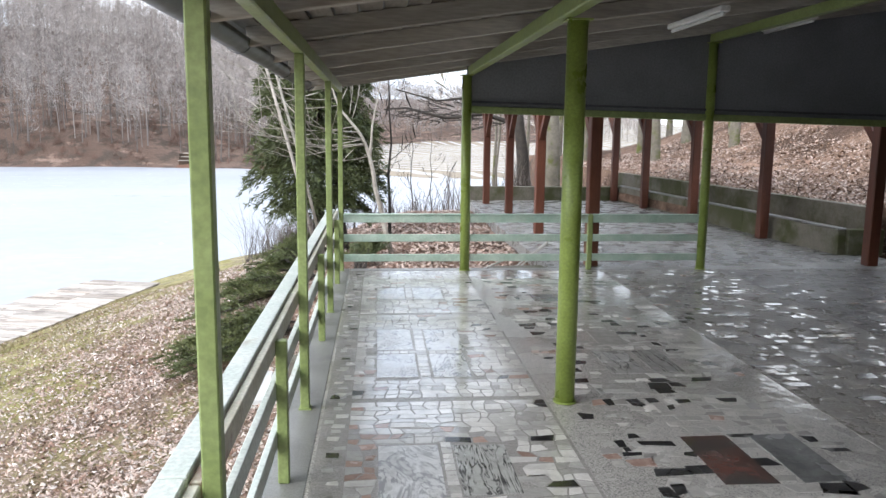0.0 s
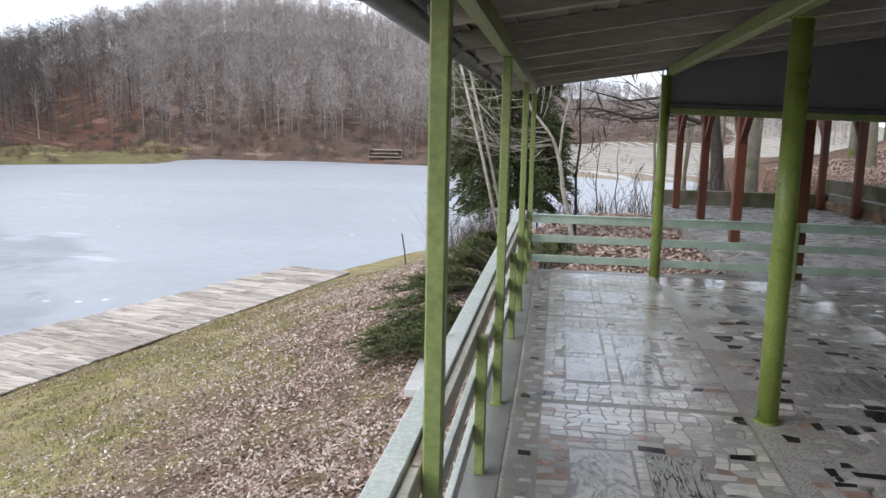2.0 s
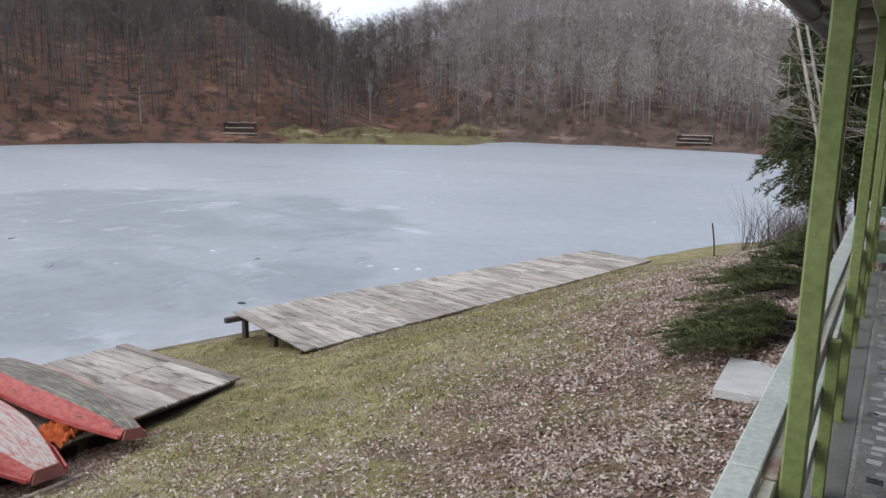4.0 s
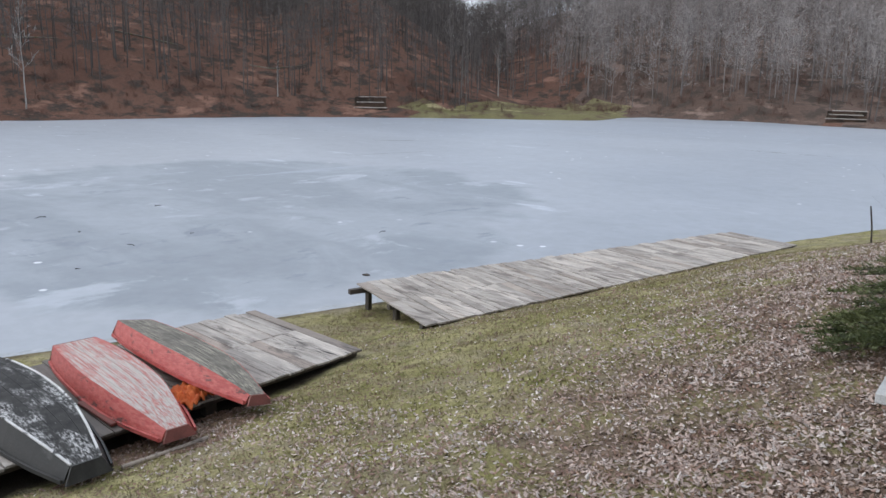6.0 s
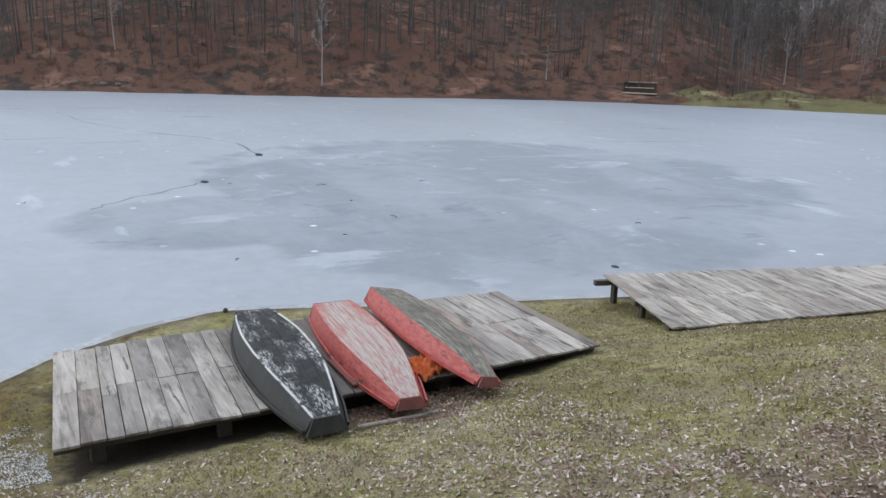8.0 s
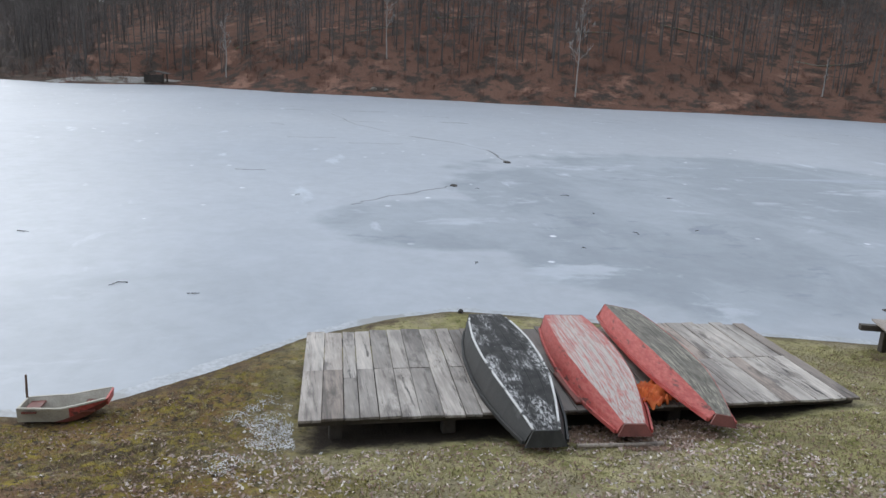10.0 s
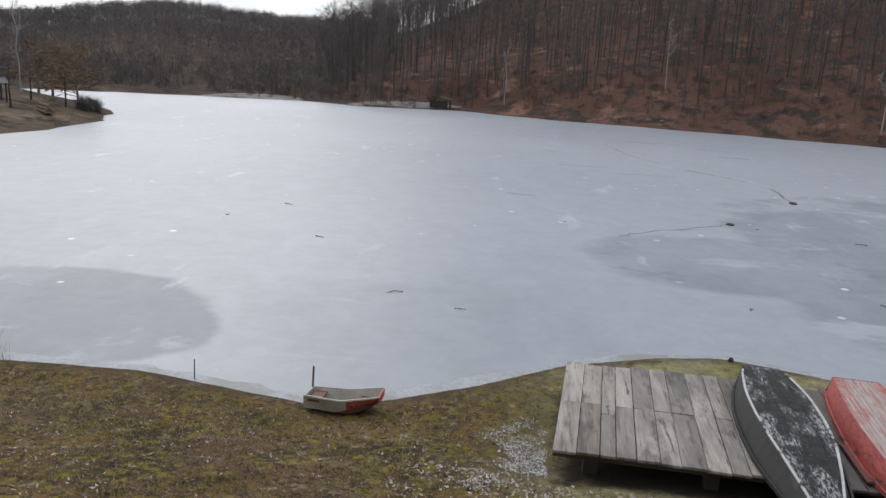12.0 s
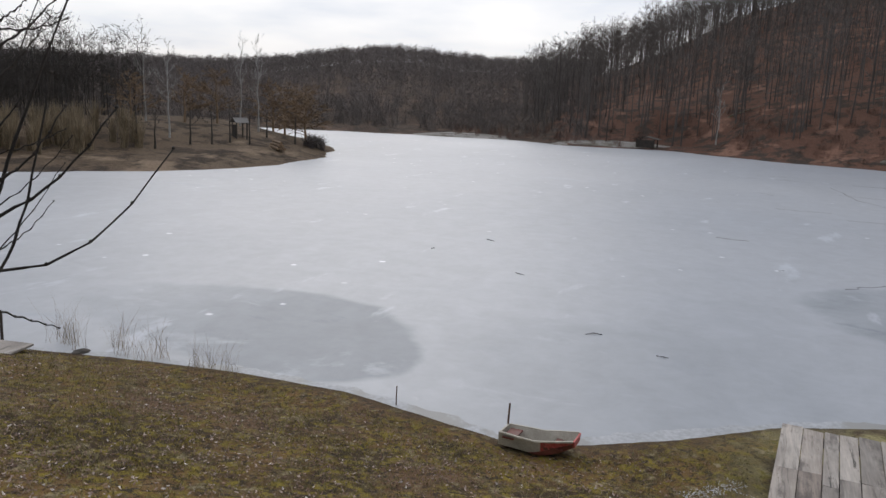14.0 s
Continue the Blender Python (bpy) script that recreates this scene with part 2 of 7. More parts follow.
M_BOATSIDE = surface("black_boat_side", (0.018, 0.0175, 0.0165), (0.042, 0.04, 0.037), 3.0, 0.6, 0.4, 40, 0.004, stain=(0.12, 0.12, 0.11), stain_at=(0.58, 0.75), stretch=(0.6, 2, 1))
M_BOATTRIM = surface("worn_white_edge", (0.52, 0.51, 0.49), (0.66, 0.65, 0.63), 5.0, 0.6, 0.4, stain=(0.05, 0.05, 0.05), stain_at=(0.58, 0.63))

M_REDSIDE = surface("red_boat_paint", (0.38, 0.052, 0.044), (0.50, 0.13, 0.11), 14.0, 0.6, 0.5, 50, 0.005, stain=(0.13, 0.05, 0.042), stain_at=(0.58, 0.64), stretch=(0.5, 1, 1.5))

M_DARKRED = surface("dark_red_boat_end", (0.12, 0.035, 0.025), (0.2, 0.06, 0.045), 4.0, 0.6, 0.4)
M_BOATWHITE = surface("dirty_white_boat_paint", (0.33, 0.305, 0.245), (0.46, 0.43, 0.36), 4.0, 0.55, 0.3, stain=(0.25, 0.2, 0.13), stain_at=(0.6, 0.75))
M_HUT = surface("dark_hut_timber", (0.03, 0.025, 0.02), (0.06, 0.048, 0.04), 2.0, 0.8, 0.3)
M_FARROOF = surface("weathered_hut_roof", (0.16, 0.15, 0.14), (0.22, 0.21, 0.2), 2.0, 0.8, 0.3)
M_CRACK = surface("refrozen_crack", (0.12, 0.125, 0.13), (0.2, 0.205, 0.21), 0.5, 0.6, 0.1)
M_RIM = surface("frosty_ice_rim", (0.33, 0.345, 0.365), (0.43, 0.445, 0.465), 1.4, 0.6, 0.3, 12, 0.01, stain=(0.3, 0.3, 0.29), stain_at=(0.5, 0.6))
M_RUST = surface("rusty_steel", (0.10, 0.065, 0.045), (0.17, 0.11, 0.075), 9.0, 0.7, 0.4)
M_ROD = surface("pale_metal_rod", (0.5, 0.48, 0.44), (0.6, 0.58, 0.55), 9.0, 0.5, 0.2)


def floor_material():
    """Wet grey mortar bed with fine aggregate and shallow ripples of water."""
    k = Nodes("wet_mortar_floor")
    big, speck = k.noise(1.3, 5), k.noise(110, 2)
    col = k.mix(k.ramp(big, 0.3, 0.7), (0.41, 0.395, 0.377), (0.51, 0.49, 0.465))
    col = k.mix(k.ramp(speck, 0.52, 0.62), col, (0.62, 0.6, 0.57))
    col = k.mix(k.ramp(speck, 0.43, 0.36), col, (0.2, 0.2, 0.2))
    k.put("Base Color", col)
    wet = k.ramp(k.noise(0.9, 4), 0.40, 0.6)
    k.put("Roughness", k.ramp(wet, 0, 1, 0.36, 0.07))
    k.put("Specular IOR Level", 0.75)
    k.put("Coat Weight", 0.7)
    k.put("Coat Roughness", 0.08)
    k.bump(k.math('ADD', k.noise(3.5, 3), k.math('MULTIPLY', k.noise(16, 2), 0.55)), 0.3, 0.02)
    return k.m


def stone_material(name, a, b, vein=None, rough=0.2, ripple=0.2, streaks=1.0, mottle=14, film=None):
    """Polished wet stone, its tone different from piece to piece."""
    k = Nodes(name)
    col = k.mix(k.ramp(k.noise(mottle, 6, 0.65, distort=0.8), 0.35, 0.65), a, b)
    if vein:
        v = k.scaled(k.pos, (1.0, 0.45, 1.0))
        flow = k.noise(3.2 * streaks, 4, 0.6, v=k.scaled(v, (1.0, 1.0 / streaks, 1.0)), distort=1.6 / streaks)
        lines = k.ramp(k.math('ABSOLUTE', k.math('SUBTRACT', flow, 0.5)), 0.035, 0.006)
        more = k.ramp(k.math('ABSOLUTE', k.math('SUBTRACT', flow, 0.585)), 0.022, 0.004)
        band = k.math('MULTIPLY', k.math('MAXIMUM', lines, more), k.ramp(k.noise(14, 4, v=v), 0.3, 0.55))
        col = k.mix(band, col, vein)
    col = k.value(col, k.island(), 0.8, 1.2)
    col = k.value(col, k.rand(), 0.82, 1.18)
    k.put("Base Color", col)
    k.put("Roughness", k.ramp(k.noise(2.0, 4), 0.35, 0.65, rough + 0.12, max(0.05, rough - 0.12)))
    k.put("Specular IOR Level", 0.3 if film else 0.8)
    k.put("Coat Weight", k.ramp(k.noise(film, 4, 0.6, v=k.scaled(k.pos, (1.0, 0.5, 1.0))), 0.55, 0.62) if film else 0.35)
    k.put("Coat Roughness", 0.08)
    k.bump(k.math('ADD', k.noise(4, 3), k.math('MULTIPLY', k.noise(26, 2), 0.5)), ripple, 0.012)
    return k.m


def mortar_material(name, a, b, dry=0.36, wet=0.40, ripple=0.014, pools=0.9):
    """Darker, wetter bedding mortar between the stones; the eastern tones also hold roof shade."""
    k = Nodes(name)
    col = k.mix(k.ramp(k.noise(2.2, 5), 0.3, 0.7), a, b)
    col = k.value(col, k.noise(90, 2), 0.6, 1.4)
    k.put("Base Color", col)
    k.put("Roughness", k.ramp(k.noise(pools, 4), wet, wet + 0.12, dry, 0.06))
    k.put("Specular IOR Level", 0.35)
    k.bump(k.math('ADD', k.noise(5, 3), k.math('MULTIPLY', k.noise(36, 2), 0.7)), 0.7, ripple)
    return k.m


def worn_boards(name, a, b, worn, reach, rough=0.7, keel=0.0, run=0.035):
    """Old boat paint: scraped to the wood in patches, in fine streaks along the boards."""
    k = Nodes(name)
    v = k.local()
    along = k.scaled(v, (run, 1.0, 1.0))
    fine = k.noise(34, 8, 0.75, v=along)
    patch = k.noise(2.1, 5, 0.6, v=k.scaled(v, (0.55, 1.6, 1.0)))
    col = k.mix(k.ramp(k.noise(5, 4, v=v), 0.3, 0.7), a, b)
    if keel:
        mid = k.ramp(k.math('ABSOLUTE', k.axis(1, v)), 0.42, 0.12)
        patch = k.math('ADD', patch, k.math('MULTIPLY', k.math('ADD', mid, k.ramp(k.axis(0, v), -1.6, 1.0)), keel))
    wear = k.math('MULTIPLY', k.ramp(patch, reach[0], reach[1]), k.ramp(fine, *((0.36, 0.56) if keel else (0.45, 0.60))))
    wear = k.math('MAXIMUM', wear, k.ramp(k.noise(120, 3, 0.7, v=k.scaled(v, (0.05, 1.0, 1.0))), 0.66, 0.74))
    col = k.mix(wear, col, worn)
    col = k.value(col, k.noise(70, 3, v=along), 0.7, 1.3)
    k.put("Base Color", col)
    k.put("Roughness", rough)
    k.put("Specular IOR Level", 0.3)
    k.bump(fine, 0.4, 0.003)
    return k.m


M_BOATBLACK = worn_boards("scraped_black_tar", (0.016, 0.0155, 0.015), (0.038, 0.036, 0.034), (0.52, 0.51, 0.50), (0.46, 0.64), 0.7, run=0.3)
M_BOATRED = worn_boards("worn_red_boat_bottom", (0.42, 0.10, 0.085), (0.45, 0.19, 0.165), (0.46, 0.42, 0.385), (0.44, 0.68), 0.8, 0.17)
M_BOATGREY = worn_boards("bare_grey_boat_bottom", (0.11, 0.10, 0.085), (0.19, 0.172, 0.145), (0.38, 0.35, 0.28), (0.34, 0.6), 0.8)
# stone for the innermost bays, the roof's shade mixed into its tone
M_STONE_SHADE = stone_material("shade_toned_paving_stone", (0.09, 0.086, 0.08), (0.145, 0.14, 0.131), None, 0.4, 1.0, film=10.0)
M_FLOOR = floor_material()
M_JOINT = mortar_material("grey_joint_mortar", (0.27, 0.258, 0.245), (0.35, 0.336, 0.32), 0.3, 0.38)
# the same mortar in two darker tones, for shade deeper under the roof
M_DUSKMORTAR = mortar_material("half_shade_mortar", (0.225, 0.213, 0.2), (0.30, 0.286, 0.27), 0.36, 0.50, 0.05, 4.0)
M_SHADEMORTAR = mortar_material("shade_toned_mortar", (0.105, 0.096, 0.087), (0.155, 0.143, 0.13), 0.36, 0.52, 0.05, 4.0)
M_PAVFLOOR = mortar_material("grey_pavilion_floor", (0.22, 0.216, 0.21), (0.31, 0.305, 0.295), 0.34, 0.47, 0.05, 3.0)
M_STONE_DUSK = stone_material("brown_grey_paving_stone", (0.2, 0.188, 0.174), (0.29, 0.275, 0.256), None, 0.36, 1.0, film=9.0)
M_STONE_WHITE = stone_material("pale_paving_stone", (0.66, 0.64, 0.615), (0.78, 0.76, 0.735), None, 0.17)
M_STONE_GREY = stone_material("grey_paving_stone", (0.45, 0.435, 0.418), (0.56, 0.545, 0.52), None, 0.17)
M_STONE_BLACK = stone_material("black_paving_stone", (0.018, 0.018, 0.02), (0.045, 0.045, 0.047), None)
M_STONE_RED = stone_material("reddish_paving_stone", (0.36, 0.24, 0.20), (0.46, 0.33, 0.28), None)
M_MARBLE = stone_material("grey_marble_slab", (0.52, 0.52, 0.52), (0.68, 0.68, 0.68), (0.3, 0.3, 0.31))
M_MARBLE_VEIN = stone_material("dark_veined_marble_slab", (0.50, 0.5, 0.5), (0.64, 0.64, 0.64), (0.13, 0.13, 0.14), streaks=1.3)
M_MARBLE_SWIRL = stone_material("swirled_grey_marble_slab", (0.34, 0.335, 0.325), (0.45, 0.44, 0.43), (0.1, 0.1, 0.1), streaks=2.0)
M_MARBLE_DARK = stone_material("dark_slate_slab", (0.15, 0.153, 0.155), (0.23, 0.233, 0.235), None)
M_MARBLE_RED = stone_material("dark_red_granite_slab", (0.2, 0.09, 0.072), (0.09, 0.082, 0.076), None, mottle=3.5)
M_MARBLE_ZEBRA = stone_material("black_veined_marble_slab", (0.4, 0.4, 0.38), (0.5, 0.5, 0.48), (0.07, 0.07, 0.07), streaks=2.6)


def ice_material():
    """Dull lake ice: pale wind-blown crust with darker, wet-looking refrozen patches, faint cracks and snow flecks."""
    k = Nodes("lake_ice")
    v = k.scaled(k.pos, (1.0, 1.0, 1.0))
    big = k.noise(0.018, 6, 0.55)
    mid = k.noise(0.16, 6, 0.6, v=k.scaled(k.pos, (0.55, 1.0, 1.0)), distort=0.6)
    fine = k.noise(2.2, 4)
    col = k.mix(k.ramp(big, 0.35, 0.65), (0.318, 0.344, 0.385), (0.38, 0.40, 0.432))
    col = k.value(col, k.noise(0.06, 5, 0.6, v=k.scaled(k.pos, (0.4, 1.0, 1.0)), distort=0.8), 0.86, 1.12)
    warp, ragged = k.noise(0.12, 4, 0.6), k.noise(0.7, 5, 0.65)
    patch = None
    for (cx, cy, rx, ry) in ((-26.3, 7.6, 4.6, 6.0), (-23.0, 12.5, 7.5, 6.0), (-32.0, 21.0, 15.0, 14.0), (-22.0, 18.5, 7.5, 7.0), (-16.2, -12.0, 2.9, 4.9), (-15.0, -9.0, 2.2, 2.6), (-17.0, -2.6, 5.5, 5.0)):
        n = k.t.nodes.new("ShaderNodeVectorMath")
        n.operation = 'SUBTRACT'
        k.link(k.pos, n.inputs[0])
        n.inputs[1].default_value = (cx, cy, -3.9)
        s = k.scaled(n.outputs[0], (1 / rx, 1 / ry, 1))
        ln = k.t.nodes.new("ShaderNodeVectorMath")
        ln.operation = 'LENGTH'
        k.link(s, ln.inputs[0])
        e = k.math('ADD', ln.outputs["Value"], k.math('ADD', k.math('MULTIPLY', k.math('SUBTRACT', warp, 0.5), 0.9), k.math('MULTIPLY', k.math('SUBTRACT', ragged, 0.5), 0.22)))
        p = k.ramp(e, 1.06, 0.88)
        # one weak, soft area that only darkens the ice off the bank
        if cy == -2.6:
            p = k.math('MULTIPLY', k.ramp(e, 1.1, 0.5), 0.4)
        elif cy < 0:
            p = k.math('MULTIPLY', p, k.ramp(k.axis(1), -18.5, -11.0, 0.15, 1.0))
        patch = p if patch is None else k.math('MAXIMUM', patch, p)
    dark = k.mix(k.ramp(mid, 0.42, 0.58), (0.24, 0.265, 0.295), (0.305, 0.33, 0.363))
    swirl = k.noise(0.42, 6, 0.65, v=k.scaled(k.pos, (0.9, 0.5, 1.0)), distort=0.35)
    dark = k.mix(k.ramp(swirl, 0.56, 0.66), dark, (0.405, 0.432, 0.472))
    dark = k.mix(k.ramp(swirl, 0.40, 0.33), dark, (0.2, 0.226, 0.26))
    col = k.mix(k.math('MULTIPLY', patch, 0.9), col, dark)
    col = k.mix(k.ramp(k.noise(0.5, 5, 0.6, v=k.scaled(k.pos, (0.35, 1, 1))), 0.63, 0.72), col, (0.47, 0.5, 0.545))
    streak = k.noise(0.3, 6, 0.65, v=k.scaled(k.pos, (1.0, 0.16, 1.0)), distort=0.7)
    col = k.mix(k.ramp(streak, 0.62, 0.68), col, (0.345, 0.375, 0.42))
    flecks = k.ramp(k.voronoi(0.6), 0.09, 0.05)
    flecks = k.math('MULTIPLY', flecks, k.ramp(k.noise(0.13, 2), 0.48, 0.56))
    col = k.mix(flecks, col, (0.75, 0.77, 0.8))
    col = k.value(col, k.noise(0.75, 6, 0.7, distort=0.5), 0.88, 1.12)
    col = k.value(col, fine, 0.93, 1.07)
    k.put("Base Color", col)
    k.put("Roughness", k.ramp(patch, 0, 1, 0.44, 0.52))
    k.put("Specular IOR Level", 0.45)
    k.bump(k.math('ADD', fine, mid), 0.1, 0.02)
    return k.m


def bank_material():
    """Trodden winter turf: moss green and straw, bare earth and damp leaf mould nearer the terrace."""
    k = Nodes("bank_turf")
    n1, n2, n3 = k.noise(0.55, 6, 0.6), k.noise(4.5, 5, 0.6), k.noise(38, 3)
    turf = k.mix(k.ramp(n1, 0.40, 0.60), (0.235, 0.216, 0.085), (0.335, 0.298, 0.15))
    turf = k.mix(k.ramp(n2, 0.5, 0.68), turf, (0.145, 0.142, 0.042))
    turf = k.mix(k.ramp(k.noise(1.3, 5), 0.56, 0.7), turf, (0.125, 0.088, 0.056))
    turf = k.mix(k.ramp(k.noise(0.9, 6, 0.65, distort=0.5), 0.47, 0.62), turf, (0.29, 0.25, 0.155))
    # southern turf: browner soil, also toned down by y to hold its brightness
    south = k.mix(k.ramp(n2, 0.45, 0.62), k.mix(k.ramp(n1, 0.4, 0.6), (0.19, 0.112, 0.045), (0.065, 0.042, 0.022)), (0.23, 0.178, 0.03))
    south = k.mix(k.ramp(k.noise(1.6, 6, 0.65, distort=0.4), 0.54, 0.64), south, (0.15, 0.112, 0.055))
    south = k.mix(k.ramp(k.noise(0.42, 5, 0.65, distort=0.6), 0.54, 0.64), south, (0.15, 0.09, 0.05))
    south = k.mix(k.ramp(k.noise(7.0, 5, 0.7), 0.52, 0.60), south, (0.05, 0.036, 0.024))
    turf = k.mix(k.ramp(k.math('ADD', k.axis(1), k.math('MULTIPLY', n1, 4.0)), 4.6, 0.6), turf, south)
    turf = k.mix(k.ramp(k.noise(3.2, 5, 0.7), 0.57, 0.66), turf, (0.29, 0.24, 0.14))
    turf = k.mix(k.ramp(k.noise(11, 4, 0.7), 0.58, 0.66), turf, (0.06, 0.046, 0.026))
    mould = k.mix(k.ramp(n2, 0.35, 0.65), (0.14, 0.098, 0.07), (0.25, 0.185, 0.14))
    mould = k.mix(k.ramp(k.noise(1.1, 6, 0.65), 0.55, 0.64), mould, (0.09, 0.058, 0.042))
    mould = k.mix(k.ramp(k.noise(0.8, 5, 0.6, distort=0.6), 0.52, 0.64), mould, (0.185, 0.16, 0.08))
    edge = k.math('ADD', k.axis(0), k.math('MULTIPLY', k.math('SUBTRACT', n1, 0.5), 9.0))
    col = k.mix(k.ramp(edge, -5.4, -2.8), turf, mould)
    # Bare earth under the first dock, darkened further by the dock's shade in colour.
    dx = k.math('ABSOLUTE', k.math('SUBTRACT', k.axis(0), -11.75))
    dy = k.math('ABSOLUTE', k.math('SUBTRACT', k.axis(1), 4.9))
    rough_edge = k.math('MULTIPLY', k.math('SUBTRACT', k.noise(2.2, 5, 0.65), 0.5), 0.9)
    bare = k.math('MULTIPLY', k.ramp(k.math('ADD', dx, rough_edge), 2.0, 1.6), k.ramp(k.math('ADD', dy, rough_edge), 4.5, 4.1))
    col = k.mix(bare, col, (0.042, 0.032, 0.023))
    lip = k.math('ADD', k.axis(2), k.math('MULTIPLY', k.noise(3.0, 4), 0.12))
    col = k.mix(k.ramp(lip, -3.76, -3.85, 0.0, 0.8), col, (0.085, 0.06, 0.04))
    col = k.value(col, k.noise(0.8, 6, 0.7, distort=0.6), 0.62, 1.38)
    col = k.value(col, k.noise(2.9, 5, 0.65), 0.7, 1.3)
    col = k.value(col, n3, 0.55, 1.45)
    k.put("Base Color", col)
    k.put("Roughness", 0.95)
    k.put("Specular IOR Level", 0.2)
    k.bump(k.math('ADD', n3, k.math('MULTIPLY', n2, 1.5)), 0.9, 0.04)
    return k.m


def litter_material(name, a, b, c):
    """Leaf litter of the beech woods, with darker patches and mossy stones."""
    k = Nodes(name)
    n1, n2, n3 = k.noise(0.045, 6, 0.6), k.noise(0.4, 5, 0.65), k.noise(6, 4, 0.7)
    col = k.mix(k.ramp(n1, 0.36, 0.64), a, b)
    col = k.mix(k.ramp(n2, 0.47, 0.6), col, c)
    col = k.mix(k.ramp(k.noise(0.16, 5, 0.65, v=k.scaled(k.pos, (1, 1, 2.5))), 0.56, 0.66), col, [q * 1.55 for q in b])
    col = k.value(col, n3, 0.45, 1.55)
    k.put("Base Color", col)
    k.put("Roughness", 0.95)
    k.put("Specular IOR Level", 0.15)
    k.bump(k.math('ADD', n3, n2), 0.8, 0.2)
    return k.m


def field_material():
    """Stubble field with rows of old snow between the furrows."""
    k = Nodes("snow_striped_field")
    wave = k.t.nodes.new("ShaderNodeTexWave")
    wave.inputs["Scale"].default_value, wave.inputs["Distortion"].default_value = 0.085, 1.0
    wave.inputs["Detail"].default_value = 3.0
    turn = k.t.nodes.new("ShaderNodeMapping")
    turn.inputs["Rotation"].default_value = (0, 0, radians(-38))
    k.link(k.pos, turn.inputs[0])
    k.link(turn.outputs[0], wave.inputs["Vector"])
    col = k.mix(k.ramp(k.noise(0.05, 4), 0.35, 0.65), (0.22, 0.18, 0.13), (0.30, 0.255, 0.20))
    col = k.mix(k.ramp(wave.outputs["Fac"], 0.66, 0.95), col, (0.43, 0.43, 0.43))
    k.put("Base Color", col)
    k.put("Roughness", 0.95)
    return k.m


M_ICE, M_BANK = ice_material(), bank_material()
M_LITTER = litter_material("beech_leaf_litter", (0.13, 0.068, 0.048), (0.176, 0.098, 0.07), (0.066, 0.051, 0.042))
# litter of the hill behind the lake, greyed to carry its haze
M_LITTERPALE = litter_material("hazed_leaf_litter", (0.125, 0.084, 0.066), (0.17, 0.12, 0.097), (0.088, 0.068, 0.056))
M_SPIT = litter_material("mossy_spit", (0.17, 0.155, 0.068), (0.25, 0.22, 0.115), (0.14, 0.105, 0.065))
M_PALESHORE = litter_material("pale_stony_shore", (0.27, 0.255, 0.235), (0.36, 0.345, 0.325), (0.17, 0.15, 0.125))
M_LITTERDARK = litter_material("dark_leaf_litter", (0.075, 0.052, 0.04), (0.11, 0.075, 0.055), (0.05, 0.04, 0.032))
M_SHORE = litter_material("dry_shore_grass", (0.12, 0.084, 0.055), (0.165, 0.122, 0.085), (0.06, 0.045, 0.034))
M_SLOPE = litter_material("slope_leaf_litter", (0.16, 0.10, 0.072), (0.25, 0.168, 0.125), (0.09, 0.058, 0.043))
M_FIELD = field_material()


# ---- building helpers ----
def link_mesh(name, me, material, parent=None, label=""):
    if material is not None and not me.materials:
        me.materials.append(material)
    ob = new(name, me)
    if parent is not None:
        ob.parent = parent
    if label:
        ob["label"] = label
    return ob


def part(name, bm, material, parent, label="", smooth=False):
    me = bpy.data.meshes.new(name)
    bm.normal_update()
    bm.to_mesh(me)
    bm.free()
    if smooth:
        me.shade_smooth()
    return link_mesh(name, me, material, parent, label)


def thing(name, at, label, category, group="", turn=0.0, kind=""):
    ob = new(name)
    ob.empty_display_size = 0.1
    ob.matrix_basis = pose(at[0], at[1], at[2], 0, 0, turn)
    return tagged(ob, label, category, group, kind)


def beam(bm, p0, p1, w, h, bevel=0.0):
    """A squared timber from p0 to p1, w across and h high."""
    p0, p1 = Vector(p0), Vector(p1)
    d = (p1 - p0).normalized()
    up = Vector((0, 0, 1)) if abs(d.z) < 0.95 else Vector((0, 1, 0))
    side = d.cross(up).normalized()
    up = side.cross(d)
    vs = [bm.verts.new(p + side * (a * w / 2) + up * (b * h / 2)) for p in (p0, p1) for a, b in ((-1, -1), (1, -1), (1, 1), (-1, 1))]
    fs = [bm.faces.new([vs[i] for i in f]) for f in ((0, 1, 2, 3), (7, 6, 5, 4), (0, 4, 5, 1), (1, 5, 6, 2), (2, 6, 7, 3), (3, 7, 4, 0))]
    bmesh.ops.recalc_face_normals(bm, faces=fs)
    if bevel:
        edges = {e for f in fs for e in f.edges}
        bmesh.ops.bevel(bm, geom=list(edges), offset=bevel, segments=1, affect='EDGES')
    return bm


def block(bm, x0, y0, z0, x1, y1, z1, bevel=0.0):
    return beam(bm, ((x0 + x1) / 2, y0, (z0 + z1) / 2), ((x0 + x1) / 2, y1, (z0 + z1) / 2), x1 - x0, z1 - z0, bevel)


